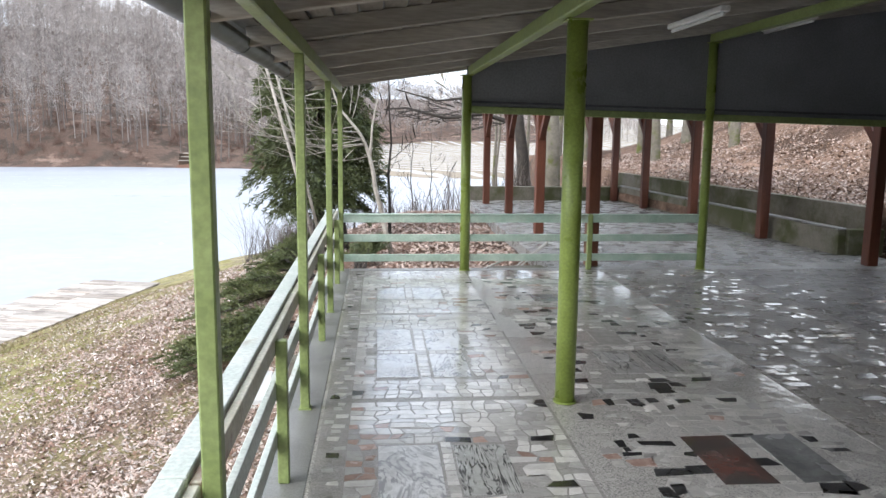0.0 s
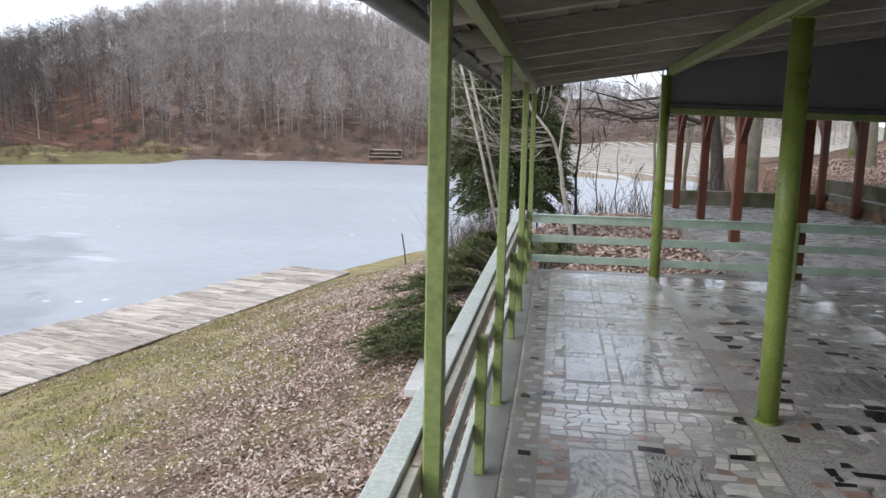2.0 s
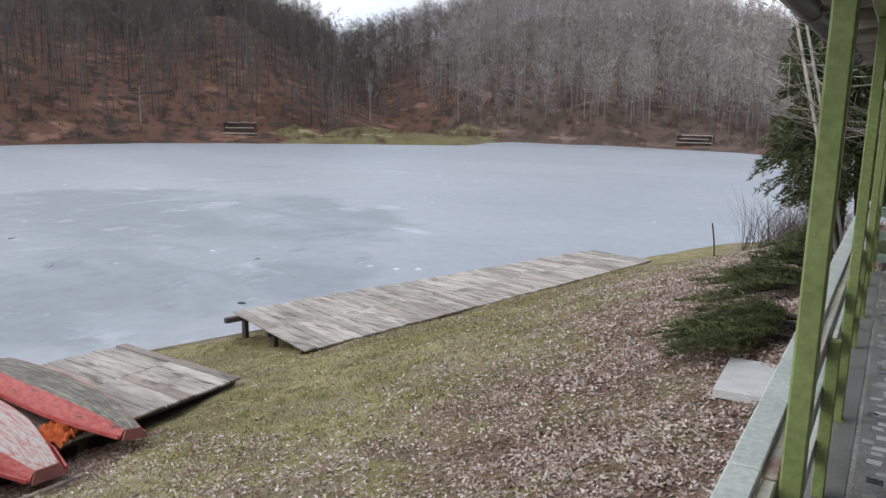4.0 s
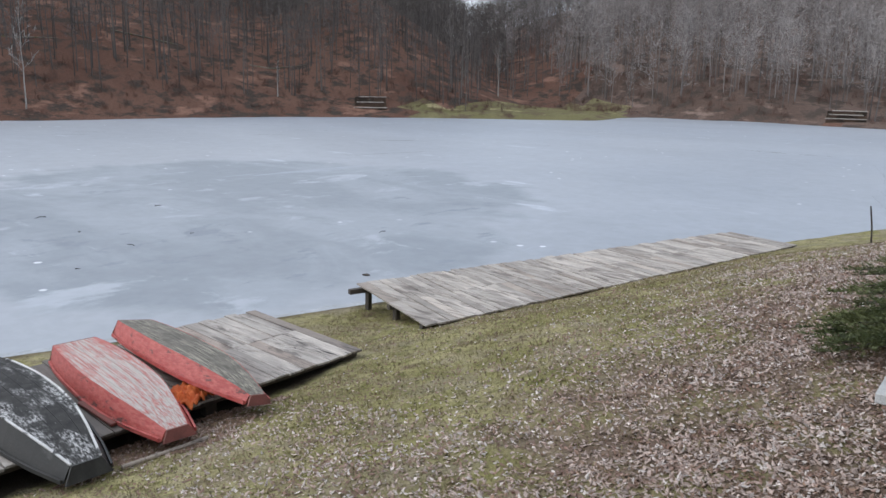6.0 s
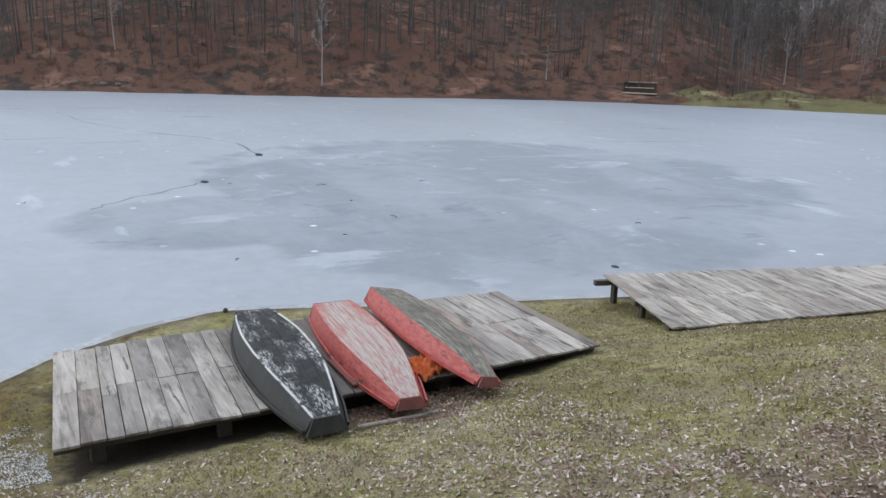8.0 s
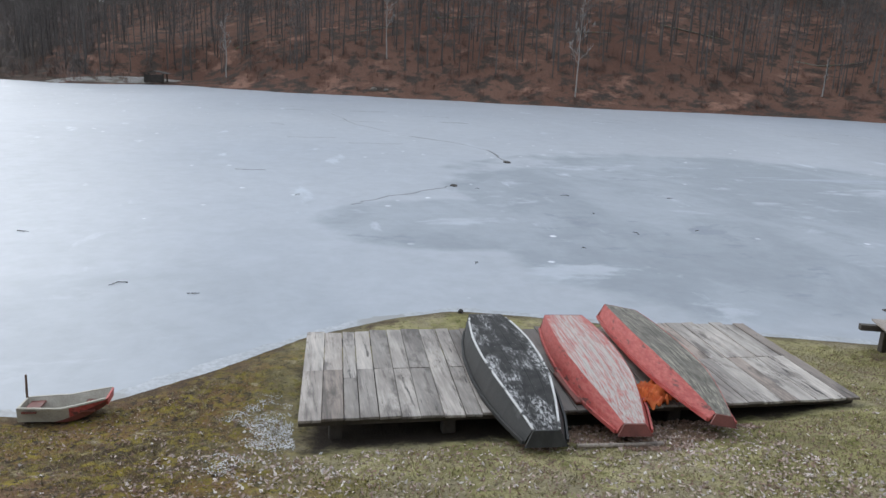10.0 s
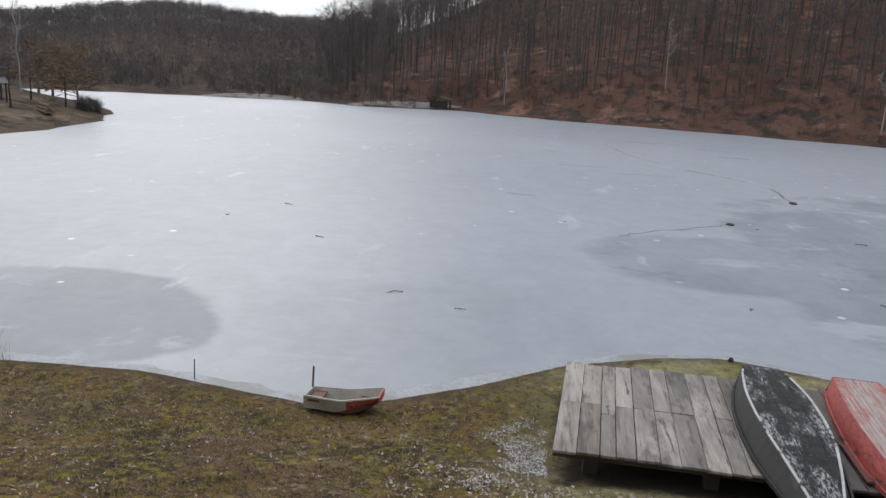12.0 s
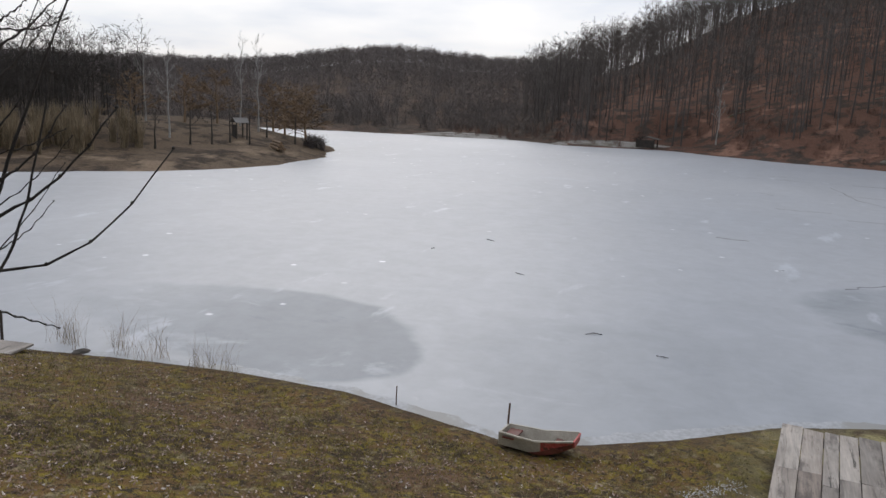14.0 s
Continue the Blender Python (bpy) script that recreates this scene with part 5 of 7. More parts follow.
# ---- trees ----
def tree_arrays(rnd, height, r0, limbs, subs, twigs, lean=0.0, crown_from=0.3, spread=0.34, twig_w=0.05, upward=0.75, sides=5, droop=0.0):
    """A bare tree as triangles: a tapered trunk, limbs, branches and flat twigs. Returns verts, faces."""
    V, F = [], []

    def limb(points, radii, n):
        base = len(V)
        for i, (p, r) in enumerate(zip(points, radii)):
            d = points[min(i + 1, len(points) - 1)] - points[max(0, i - 1)]
            d = d / (np.linalg.norm(d) + 1e-9)
            a = np.cross(d, (0.31, 0.95, 0.05))
            a /= np.linalg.norm(a) + 1e-9
            b = np.cross(d, a)
            for k in range(n):
                q = 2 * math.pi * k / n
                V.append(p + (a * math.cos(q) + b * math.sin(q)) * r)
        for i in range(len(points) - 1):
            for k in range(n):
                p0, p1 = base + i * n + k, base + i * n + (k + 1) % n
                F.append((p0, p1, p1 + n))
                F.append((p0, p1 + n, p0 + n))

    def twig(p, d, ln, w):
        s = np.cross(d, (rnd.uniform(-1, 1), rnd.uniform(-1, 1), rnd.uniform(-1, 1)))
        s = s / (np.linalg.norm(s) + 1e-9) * w
        m = p + d * ln * 0.55 + np.array((0, 0, -droop * ln * 0.3))
        e = p + d * ln + np.array((rnd.uniform(-.2, .2) * ln, rnd.uniform(-.2, .2) * ln, 0.1 * ln - droop * ln))
        b = len(V)
        V.extend((p - s, p + s, m, e))
        F.append((b, b + 1, b + 2))
        F.append((b + 2, b + 1, b + 3))

    def path(p, d, ln, n, wob):
        pts = [p]
        for i in range(n):
            d = d + np.array((rnd.uniform(-wob, wob), rnd.uniform(-wob, wob), rnd.uniform(-wob, wob) * 0.5 + 0.05 - droop * 0.25))
            d = d / np.linalg.norm(d)
            pts.append(pts[-1] + d * ln / n)
        return pts

    top = np.array((lean * height, rnd.uniform(-0.03, 0.03) * height, height))
    n = 7
    trunk = [np.array((0., 0., -0.3))] + [top * (i / n) + np.array((rnd.uniform(-1, 1), rnd.uniform(-1, 1), 0)) * height * 0.012 for i in range(1, n + 1)]
    trunk[1][:2] *= 0.3
    radii = [r0 * (1.25 if i == 0 else (1 - i / n * 0.9)) for i in range(n + 1)]
    limb(trunk, radii, sides)
    for i in range(limbs):
        s = crown_from + (1 - crown_from) * ((i + rnd.random()) / limbs) * 0.97
        k = min(int(s * n), n - 1)
        p = trunk[k] + (trunk[k + 1] - trunk[k]) * (s * n - k)
        a = rnd.uniform(0, 2 * math.pi)
        up = upward * (0.55 + 0.7 * s)
        d = np.array((math.cos(a), math.sin(a), up))
        d /= np.linalg.norm(d)
        ln = height * spread * (1.15 - 0.75 * s) * rnd.uniform(0.7, 1.2)
        pts = path(p, d, ln, 4, 0.22)
        rr = r0 * (1 - s * 0.85) * 0.42
        limb(pts, [rr, rr * 0.75, rr * 0.5, rr * 0.32, rr * 0.12], 3)
        for j in range(subs):
            u = 0.2 + 0.8 * (j + rnd.random()) / subs
            q = min(int(u * 4), 3)
            p2 = pts[q] + (pts[q + 1] - pts[q]) * (u * 4 - q)
            d2 = (pts[q + 1] - pts[q])
            d2 = d2 / np.linalg.norm(d2) + np.array((rnd.uniform(-.8, .8), rnd.uniform(-.8, .8), rnd.uniform(-0.1, .7)))
            d2 /= np.linalg.norm(d2)
            l2 = ln * rnd.uniform(0.25, 0.5)
            ps = path(p2, d2, l2, 2, 0.25)
            limb(ps, [rr * 0.4, rr * 0.25, rr * 0.08], 3)
            for _ in range(twigs):
                w = rnd.random()
                p3 = ps[0] + (ps[2] - ps[0]) * w
                d3 = d2 + np.array((rnd.uniform(-.9, .9), rnd.uniform(-.9, .9), rnd.uniform(-.3, .8)))
                d3 /= np.linalg.norm(d3)
                twig(p3, d3, l2 * rnd.uniform(0.5, 1.0), twig_w * rnd.uniform(0.6, 1.2))
    return np.array(V, np.float32), np.array(F, np.int32)


def scatter(templates, places, rnd):
    """Copies of the templates at places (x, y, z, scale), as one pair of arrays."""
    vs, fs, base = [], [], 0
    for x, y, z, s in places:
        v, f = templates[rnd.randrange(len(templates))]
        a = rnd.uniform(0, 2 * math.pi)
        c, d = math.cos(a), math.sin(a)
        w = s * rnd.uniform(0.85, 1.15)
        q = np.empty_like(v)
        q[:, 0], q[:, 1], q[:, 2] = (v[:, 0] * c - v[:, 1] * d) * w + x, (v[:, 0] * d + v[:, 1] * c) * w + y, v[:, 2] * s + z
        vs.append(q)
        fs.append(f + base)
        base += len(v)
    return np.concatenate(vs), np.concatenate(fs)


def wooded(rnd, count, ok, x0, x1, y0, y1, s0, s1):
    xs, ys = np.array([rnd.uniform(x0, x1) for _ in range(count)]), np.array([rnd.uniform(y0, y1) for _ in range(count)])
    d, r, b = shore_distance(xs, ys), np.hypot(xs, ys), np.degrees(np.arctan2(-xs, ys))
    keep = ok(xs, ys, d, r, b)
    zs = land(xs, ys)
    return [(x, y, z - 0.1, rnd.uniform(s0, s1)) for x, y, z, k in zip(xs, ys, zs, keep) if k]


def far_tree(rnd, h, r0, crown_from, spread, limbs=11, twigs=17, tw=0.038):
    """A bare tree to be seen from afar: trunk, limbs and single-blade twigs, few triangles."""
    V, F = [], []

    def bar(pts, rad, n):
        b = len(V)
        for p, r in zip(pts, rad):
            for k in range(n):
                V.append(p + np.array((math.cos(2 * math.pi * k / n), math.sin(2 * math.pi * k / n), 0)) * r)
        for i in range(len(pts) - 1):
            for k in range(n):
                p0, p1 = b + i * n + k, b + i * n + (k + 1) % n
                F.extend(((p0, p1, p1 + n), (p0, p1 + n, p0 + n)))

    bend = np.array((rnd.uniform(-.05, .05), rnd.uniform(-.05, .05), 0)) * h
    trunk = [np.array((0, 0, -0.4)), bend * 0.3 + np.array((0, 0, h * .3)), bend * 0.55 + np.array((rnd.uniform(-.02, .02) * h, 0, h * .6)), bend + np.array((0, 0, h))]
    bar(trunk, (r0 * 1.2, r0 * 0.85, r0 * 0.5, 0.01), 4)
    for i in range(limbs):
        s = crown_from + (0.96 - crown_from) * (i + rnd.random()) / limbs
        p = bend * s + np.array((0, 0, h * s))
        a = rnd.uniform(0, 2 * math.pi)
        ln = h * spread * (1.1 - 0.55 * s) * rnd.uniform(0.75, 1.25)
        d = np.array((math.cos(a), math.sin(a), rnd.uniform(0.5, 1.2)))
        d /= np.linalg.norm(d)
        e = p + d * ln
        rr = r0 * 0.3 * (1.15 - s)
        bar((p, e), (rr, 0.008), 3)
        for _ in range(twigs):
            u = rnd.uniform(0.25, 1)
            q = p + (e - p) * u
            g = d + np.array((rnd.uniform(-1, 1), rnd.uniform(-1, 1), rnd.uniform(-.3, 0.9)))
            g /= np.linalg.norm(g)
            w = np.cross(g, (rnd.uniform(-1, 1), rnd.uniform(-1, 1), 0.2))
            w *= tw / (np.linalg.norm(w) + 1e-6)
            b = len(V)
            V.extend((q - w, q + w, q + g * ln * rnd.uniform(0.3, 0.65)))
            F.append((b, b + 1, b + 2))
    return np.array(V, np.float32), np.array(F, np.int32)


def crown_tree(rnd, h, width, crown_from, twigs, tw, ln):
    """A far bare tree: a slim trunk, a few limbs and a loose crown of many short twigs, few triangles each."""
    V, F = [], []

    def bar(p, q, r0, r1):
        b = len(V)
        for c, r in ((p, r0), (q, r1)):
            for k in range(3):
                V.append(c + np.array((math.cos(2.1 * k), math.sin(2.1 * k), 0)) * r)
        for k in range(3):
            p0, p1 = b + k, b + (k + 1) % 3
            F.extend(((p0, p1, p1 + 3), (p0, p1 + 3, p0 + 3)))

    bend = np.array((rnd.uniform(-.06, .06) * h, rnd.uniform(-.06, .06) * h, 0))
    mid = bend * 0.4 + np.array((0, 0, h * 0.5))
    bar(np.array((0, 0, -0.4)), mid, 0.0085 * h, 0.006 * h)
    bar(mid, bend + np.array((0, 0, h * 0.93)), 0.006 * h, 0.01)
    ends = []
    for i in range(6):
        s = crown_from + (0.85 - crown_from) * (i + rnd.random()) / 6
        a = rnd.uniform(0, 2 * math.pi)
        p = bend * s + np.array((0, 0, h * s))
        e = p + np.array((math.cos(a) * width * 0.75, math.sin(a) * width * 0.75, h * rnd.uniform(0.08, 0.2)))
        bar(p, e, 0.0028 * h, 0.01)
        ends.append((p, e))
    for i in range(twigs):
        p, e = ends[i % 6] if rnd.random() < 0.75 else (mid, bend + np.array((0, 0, h)))
        q = p + (e - p) * rnd.uniform(0.15, 1.05) + np.array([rnd.gauss(0, 0.16) * width for _ in range(3)])
        out = q - bend * (q[2] / h)
        g = np.array((out[0] * 0.35 + rnd.uniform(-.6, .6), out[1] * 0.35 + rnd.uniform(-.6, .6), rnd.uniform(-0.1, 1.1)))
        g *= ln * rnd.uniform(0.6, 1.3) / (np.linalg.norm(g) + 1e-6)
        w = np.cross(g, (rnd.uniform(-1, 1), rnd.uniform(-1, 1), 0.2))
        w *= tw / (np.linalg.norm(w) + 1e-6)
        b = len(V)
        V.extend((q - w, q + w, q + g))
        F.append((b, b + 1, b + 2))
    return np.array(V, np.float32), np.array(F, np.int32)


rw = random.Random(11)


def plant(kinds, places, rnd):
    """Far trees as one pair of arrays, with a slot for each face: 0 for trunks, 1 for limbs and twigs."""
    picks = [(kinds[rnd.randrange(len(kinds))], p) for p in places]
    slots = np.concatenate([(np.arange(len(k[1])) >= k[2]).astype(np.int32) for k, _ in picks])
    vs, fs, base = [], [], 0
    for (v, f, _), (x, y, z, s) in picks:
        a, w = rnd.uniform(0, 2 * math.pi), s * rnd.uniform(0.85, 1.15)
        c, d = math.cos(a) * w, math.sin(a) * w
        vs.append(np.stack([v[:, 0] * c - v[:, 1] * d + x, v[:, 0] * d + v[:, 1] * c + y, v[:, 2] * s + z], -1))
        fs.append(f + base)
        base += len(v)
    return np.concatenate(vs), np.concatenate(fs), slots


def clear_of_spit(x, y):
    return (np.hypot(x + 60, y - 102) > 15) & (np.hypot(x + 66, y - 107) > 13)


WOOD = [(*far_tree(rw, h, 0.0075 * h, cf, sp, 10, 12, 0.03), 24) for h, cf, sp in ((15, 0.42, 0.24), (17, 0.5, 0.2), (13, 0.35, 0.27))]
WOOD += [(*crown_tree(rw, h, w, cf, 130, 0.03, 1.3), 12) for h, w, cf in ((15, 2.6, 0.4), (13, 2.4, 0.35), (16, 2.8, 0.45), (12, 2.4, 0.3))]
FINE = [(*crown_tree(rw, h, w, cf, 105, 0.04, 1.15), 12) for h, w, cf in ((11, 2.4, 0.3), (12, 2.5, 0.36), (10, 2.3, 0.26), (12.5, 2.6, 0.4), (9, 2.2, 0.22))]
SMALL = [(*crown_tree(rw, h, w, cf, 105, 0.026, 0.9), 12) for h, w, cf in ((9, 1.7, 0.15), (10, 1.7, 0.2), (8, 1.6, 0.12))]
POLES = [(*far_tree(rw, h, 0.0078 * h, 0.5, 0.18, 4, 9, 0.026), 24) for h in (12, 14, 15.5, 11)]
hill1 = wooded(rw, 5400, lambda x, y, d, r, b: (d > 7) & (d < 122) & (b > 38.5) & (b < 107) & (r < 255) & (r > 85) & clear_of_spit(x, y), -245, 0, -80, 185, 0.62, 0.98)
hill1 += wooded(random.Random(31), 460, lambda x, y, d, r, b: (d > 9) & (d < 50) & (b > 35.5) & (b < 53) & (r < 165) & (land(x, y) > LAKE_Z + 2.2), -135, -50, 60, 140, 0.45, 0.75)
ridge = wooded(rw, 2600, lambda x, y, d, r, b: (d > 62) & (d < 128) & (((b > 86) & (b < 106)) | ((b > 40) & (b < 56))) & (r < 290), -270, -60, -90, 190, 0.95, 1.3)
poles1 = wooded(rw, 3200, lambda x, y, d, r, b: (d > 6) & (d < 105) & (b > 38.5) & (b < 106) & (r < 235) & (r > 85) & clear_of_spit(x, y), -235, 0, -75, 175, 0.6, 1.0)
hill2 = wooded(rw, 6200, lambda x, y, d, r, b: (d > 5) & (r > 118 + 45 * ((b > 33) & (b < 48))) & (r < 262 + 50 * (b > 41)) & (b > 4) & (b < 56) & clear_of_spit(x, y), -250, 15, 90, 262, 0.75, 1.1)
poles2 = wooded(rw, 1300, lambda x, y, d, r, b: (d > 4) & (r > 114) & (r < 200) & (b > 4) & (b < 40) & clear_of_spit(x, y), -140, 10, 90, 200, 0.5, 0.85)
FARFINE = [(*crown_tree(rw, h, w, cf, 62, 0.075, 1.3), 12) for h, w, cf in ((9, 2.4, 0.2), (10, 2.6, 0.25), (8, 2.2, 0.15), (9.5, 2.5, 0.3))]
hill3 = wooded(rw, 11000, lambda x, y, d, r, b: (d > 8) & (b > 101.5) & (b < 148) & (r > 132) & (r < 520), -520, -60, -420, 20, 0.75, 1.1)
hill3 = [(x, y, z, k * min(1.0, 0.5 + (math.hypot(x, y) - 132) / 400)) for x, y, z, k in hill3]
hill4 = wooded(rw, 1500, lambda x, y, d, r, b: (b > -20) & (b < 9) & (r > 266) & (r < 410), -60, 140, 240, 410, 0.8, 1.1)
pt = wooded(rw, 2300, lambda x, y, d, r, b: (d > 17) & (r < 150) & (b > 116) & (b < 175) & (x > -98), -110, 0, -130, -42, 0.5, 0.85)
rv = random.Random(8)
shade = [math.degrees(math.atan2(-p[0], p[1])) > rv.uniform(28, 38) for p in hill2]
valley, hill2 = [p for p, q in zip(hill2, shade) if q], [p for p, q in zip(hill2, shade) if not q]
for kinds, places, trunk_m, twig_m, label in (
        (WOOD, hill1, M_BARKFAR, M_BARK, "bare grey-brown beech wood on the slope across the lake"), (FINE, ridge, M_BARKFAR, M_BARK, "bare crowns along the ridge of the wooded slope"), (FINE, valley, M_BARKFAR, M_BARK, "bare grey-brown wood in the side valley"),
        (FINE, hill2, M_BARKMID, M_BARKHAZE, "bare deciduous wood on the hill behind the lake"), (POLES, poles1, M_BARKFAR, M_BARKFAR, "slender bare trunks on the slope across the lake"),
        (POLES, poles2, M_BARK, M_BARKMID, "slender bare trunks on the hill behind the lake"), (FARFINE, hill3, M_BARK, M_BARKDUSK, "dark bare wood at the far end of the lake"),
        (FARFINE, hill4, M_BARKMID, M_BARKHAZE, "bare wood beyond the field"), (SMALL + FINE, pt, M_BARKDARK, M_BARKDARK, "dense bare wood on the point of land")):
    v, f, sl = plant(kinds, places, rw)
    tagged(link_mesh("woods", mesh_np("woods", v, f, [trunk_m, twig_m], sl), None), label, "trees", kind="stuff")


def bush_arrays(rnd, n, h, w, tw):
    V, F = [], []
    for _ in range(n):
        a, s = rnd.uniform(0, 2 * math.pi), rnd.uniform(0.2, 1.0)
        p = np.array((rnd.uniform(-.3, .3) * w, rnd.uniform(-.3, .3) * w, -0.05))
        e = np.array((math.cos(a) * w * s, math.sin(a) * w * s, h * rnd.uniform(0.5, 1.1)))
        m = (p + e) / 2 + np.array((-math.cos(a), -math.sin(a), 0.3)) * w * 0.12
        q = np.array((-math.sin(a), math.cos(a), 0)) * tw
        b = len(V)
        V.extend((p - q, p + q, m - q * 0.8, m + q * 0.8, e))
        F.extend(((b, b + 1, b + 3), (b, b + 3, b + 2), (b + 2, b + 3, b + 4)))
    return np.array(V, np.float32), np.array(F, np.int32)


BRUSH = [bush_arrays(rw, 30, 1.6, 1.9, 0.013), bush_arrays(rw, 26, 1.1, 1.7, 0.013), bush_arrays(rw, 30, 2.2, 1.7, 0.013)]
scrub = wooded(rw, 9500, lambda x, y, d, r, b: (d > 0.8) & (d < 16) & (b > 5) & (b < 112) & (r > 85) & ~((np.hypot(x + 60, y - 101) < 10) | (np.hypot(x + 80.8, y - 79.4) < 5) | (np.hypot(x + 28, y - 120.5) < 5) | (np.hypot(x + 121, y + 13) < 7)), -140, 0, -60, 135, 0.4, 1.0)
v, f = scatter(BRUSH, scrub, rw)
tagged(link_mesh("scrub", mesh_np("scrub", v, f, [M_TWIG]), None), "reddish brown scrub along the far shore", "bushes", kind="stuff")


under = wooded(rw, 3000, lambda x, y, d, r, b: (d > 5) & (b > 101) & (b < 165) & (r > 84) & (r < 190) & ((d > 13) | (x < -95)), -185, -20, -150, 15, 1.1, 2.0)
v, f = scatter(BRUSH, under, rw)
tagged(link_mesh("undergrowth", mesh_np("undergrowth", v, f, [M_BARK]), None), "dark bare undergrowth in the far woods", "bushes", kind="stuff")


def bare_tree(x, y, rnd, height, r0, bark, label, group, z=None, name="tree", **kw):
    """A single tree: trunk and crown are parts of one thing."""
    v, f = tree_arrays(rnd, height, r0, kw.pop("limbs", 14), kw.pop("subs", 5), kw.pop("twigs", 4), sides=9, **kw)
    n_trunk = 7 * 9 * 2
    t = thing(name, (x, y, spot(x, y) if z is None else z), label, "tree", group)
    link_mesh("trunk", mesh_np("trunk", v[:8 * 9], f[:n_trunk], [bark]), None, t).data.shade_smooth()
    link_mesh("crown", mesh_np("crown", v[8 * 9:], f[n_trunk:] - 8 * 9, [bark]), None, t)
    return t


rt = random.Random(23)
# white birches across the water and on the point
for x, y, h in ((-97.0, 38.5, 12.5), (-114.8, 16, 10), (-121, -7, 9), (-66.1, -50.3, 9.0), (-66.1, -48.0, 9.5), (-57.9, -55, 9), (-53.0, -47.7, 8), (-92.0, 71.5, 5), (-78.6, 107.5, 9)):
    bare_tree(x, y, rt, h, 0.085, M_BIRCH, "slender white birch, bare of leaves", "birches", name="birch", twig_w=0.012, crown_from=0.35, spread=0.2, limbs=13, subs=4, twigs=5, upward=1.2)
# ochre willows at the tip of the point
for x, y, h in ((-66.8, -42.8, 5.4), (-68.9, -44.2, 4.8), (-70, -47.5, 4.8), (-64, -51.5, 5.0), (-61, -53, 4.5), (-56, -55, 4.4), (-71.5, -50, 5.0)):
    bare_tree(x, y, rt, h, 0.12, M_WILLOW, "rounded willow with ochre yellow twigs", "willows", name="willow", twig_w=0.035, crown_from=0.15, spread=0.5, limbs=26, subs=6, twigs=6, droop=0.5)
# trunks on the leafy slope behind the pavilion
for x, y, h, r in ((6.0, 23.6, 12, 0.26), (9.7, 24.5, 13, 0.16), (11.6, 26.5, 13, 0.2), (11.4, 22.4, 13, 0.14), (13.2, 19.6, 13, 0.12), (14.2, 19.4, 13, 0.09), (13.4, 15.4, 14, 0.16), (8.8, 30, 13, 0.12), (8.2, 33, 14, 0.12),
                   (10.2, 33, 14, 0.13), (11.6, 31, 14, 0.12), (9.4, 37, 14, 0.13), (13.2, 29, 14, 0.14), (15.4, 27.5, 14, 0.14), (16.4, 31, 15, 0.15), (7.6, 36, 14, 0.11), (17.6, 26, 15, 0.15), (13.8, 34, 14, 0.13), (15.8, 22.6, 14, 0.14),
                   (7.0, 41, 13, 0.11), (11.4, 38, 14, 0.13), (14.5, 38, 14, 0.14), (18.5, 34, 14, 0.14), (18.6, 20, 14, 0.15), (6.4, 31, 12, 0.08), (5.0, 29, 12, 0.07), (4.5, 34, 12, 0.08), (12.4, 24.6, 13, 0.15), (10.6, 28.6, 13, 0.12), (9.2, 27, 13, 0.1)):
    bare_tree(x, y, rt, h, r, M_BARKMOSS, "tall mossy beech trunk on the leaf-covered slope", "slope trees", name="beech", crown_from=0.45, limbs=10, twig_w=0.02)
# thin dark saplings and brush beyond the railing
for x, y, h, r in ((0.75, 15.5, 4.6, 0.035), (-0.2, 22, 3.4, 0.03), (1.6, 24.5, 3.8, 0.03), (2.4, 27, 4.0, 0.03)):
    bare_tree(x, y, rt, h, r, M_BARKDARK, "thin dark sapling at the lake edge", "saplings", name="sapling", crown_from=0.25, spread=0.3, limbs=9, subs=3, twigs=2, twig_w=0.006)
near_brush = [bush_arrays(rt, 60, 1.5, 1.4, 0.009), bush_arrays(rt, 54, 1.1, 1.3, 0.009)]
places = [(x, y, spot(x, y), rt.uniform(0.7, 1.3)) for x, y in ((rt.uniform(-3.5, 6.0), rt.uniform(21.5, 37)) for _ in range(70)) if spot(x, y) > LAKE_Z]
places += [(x, y, spot(x, y), rt.uniform(0.8, 1.2)) for x, y in ((-1.2, 18.8), (0.6, 19.5), (1.6, 21.0))]
v, f = scatter(near_brush, places, rt)
tagged(link_mesh("brush", mesh_np("brush", v, f, [M_BARK]), None), "bare grey brush along the lake edge", "bushes", kind="stuff")


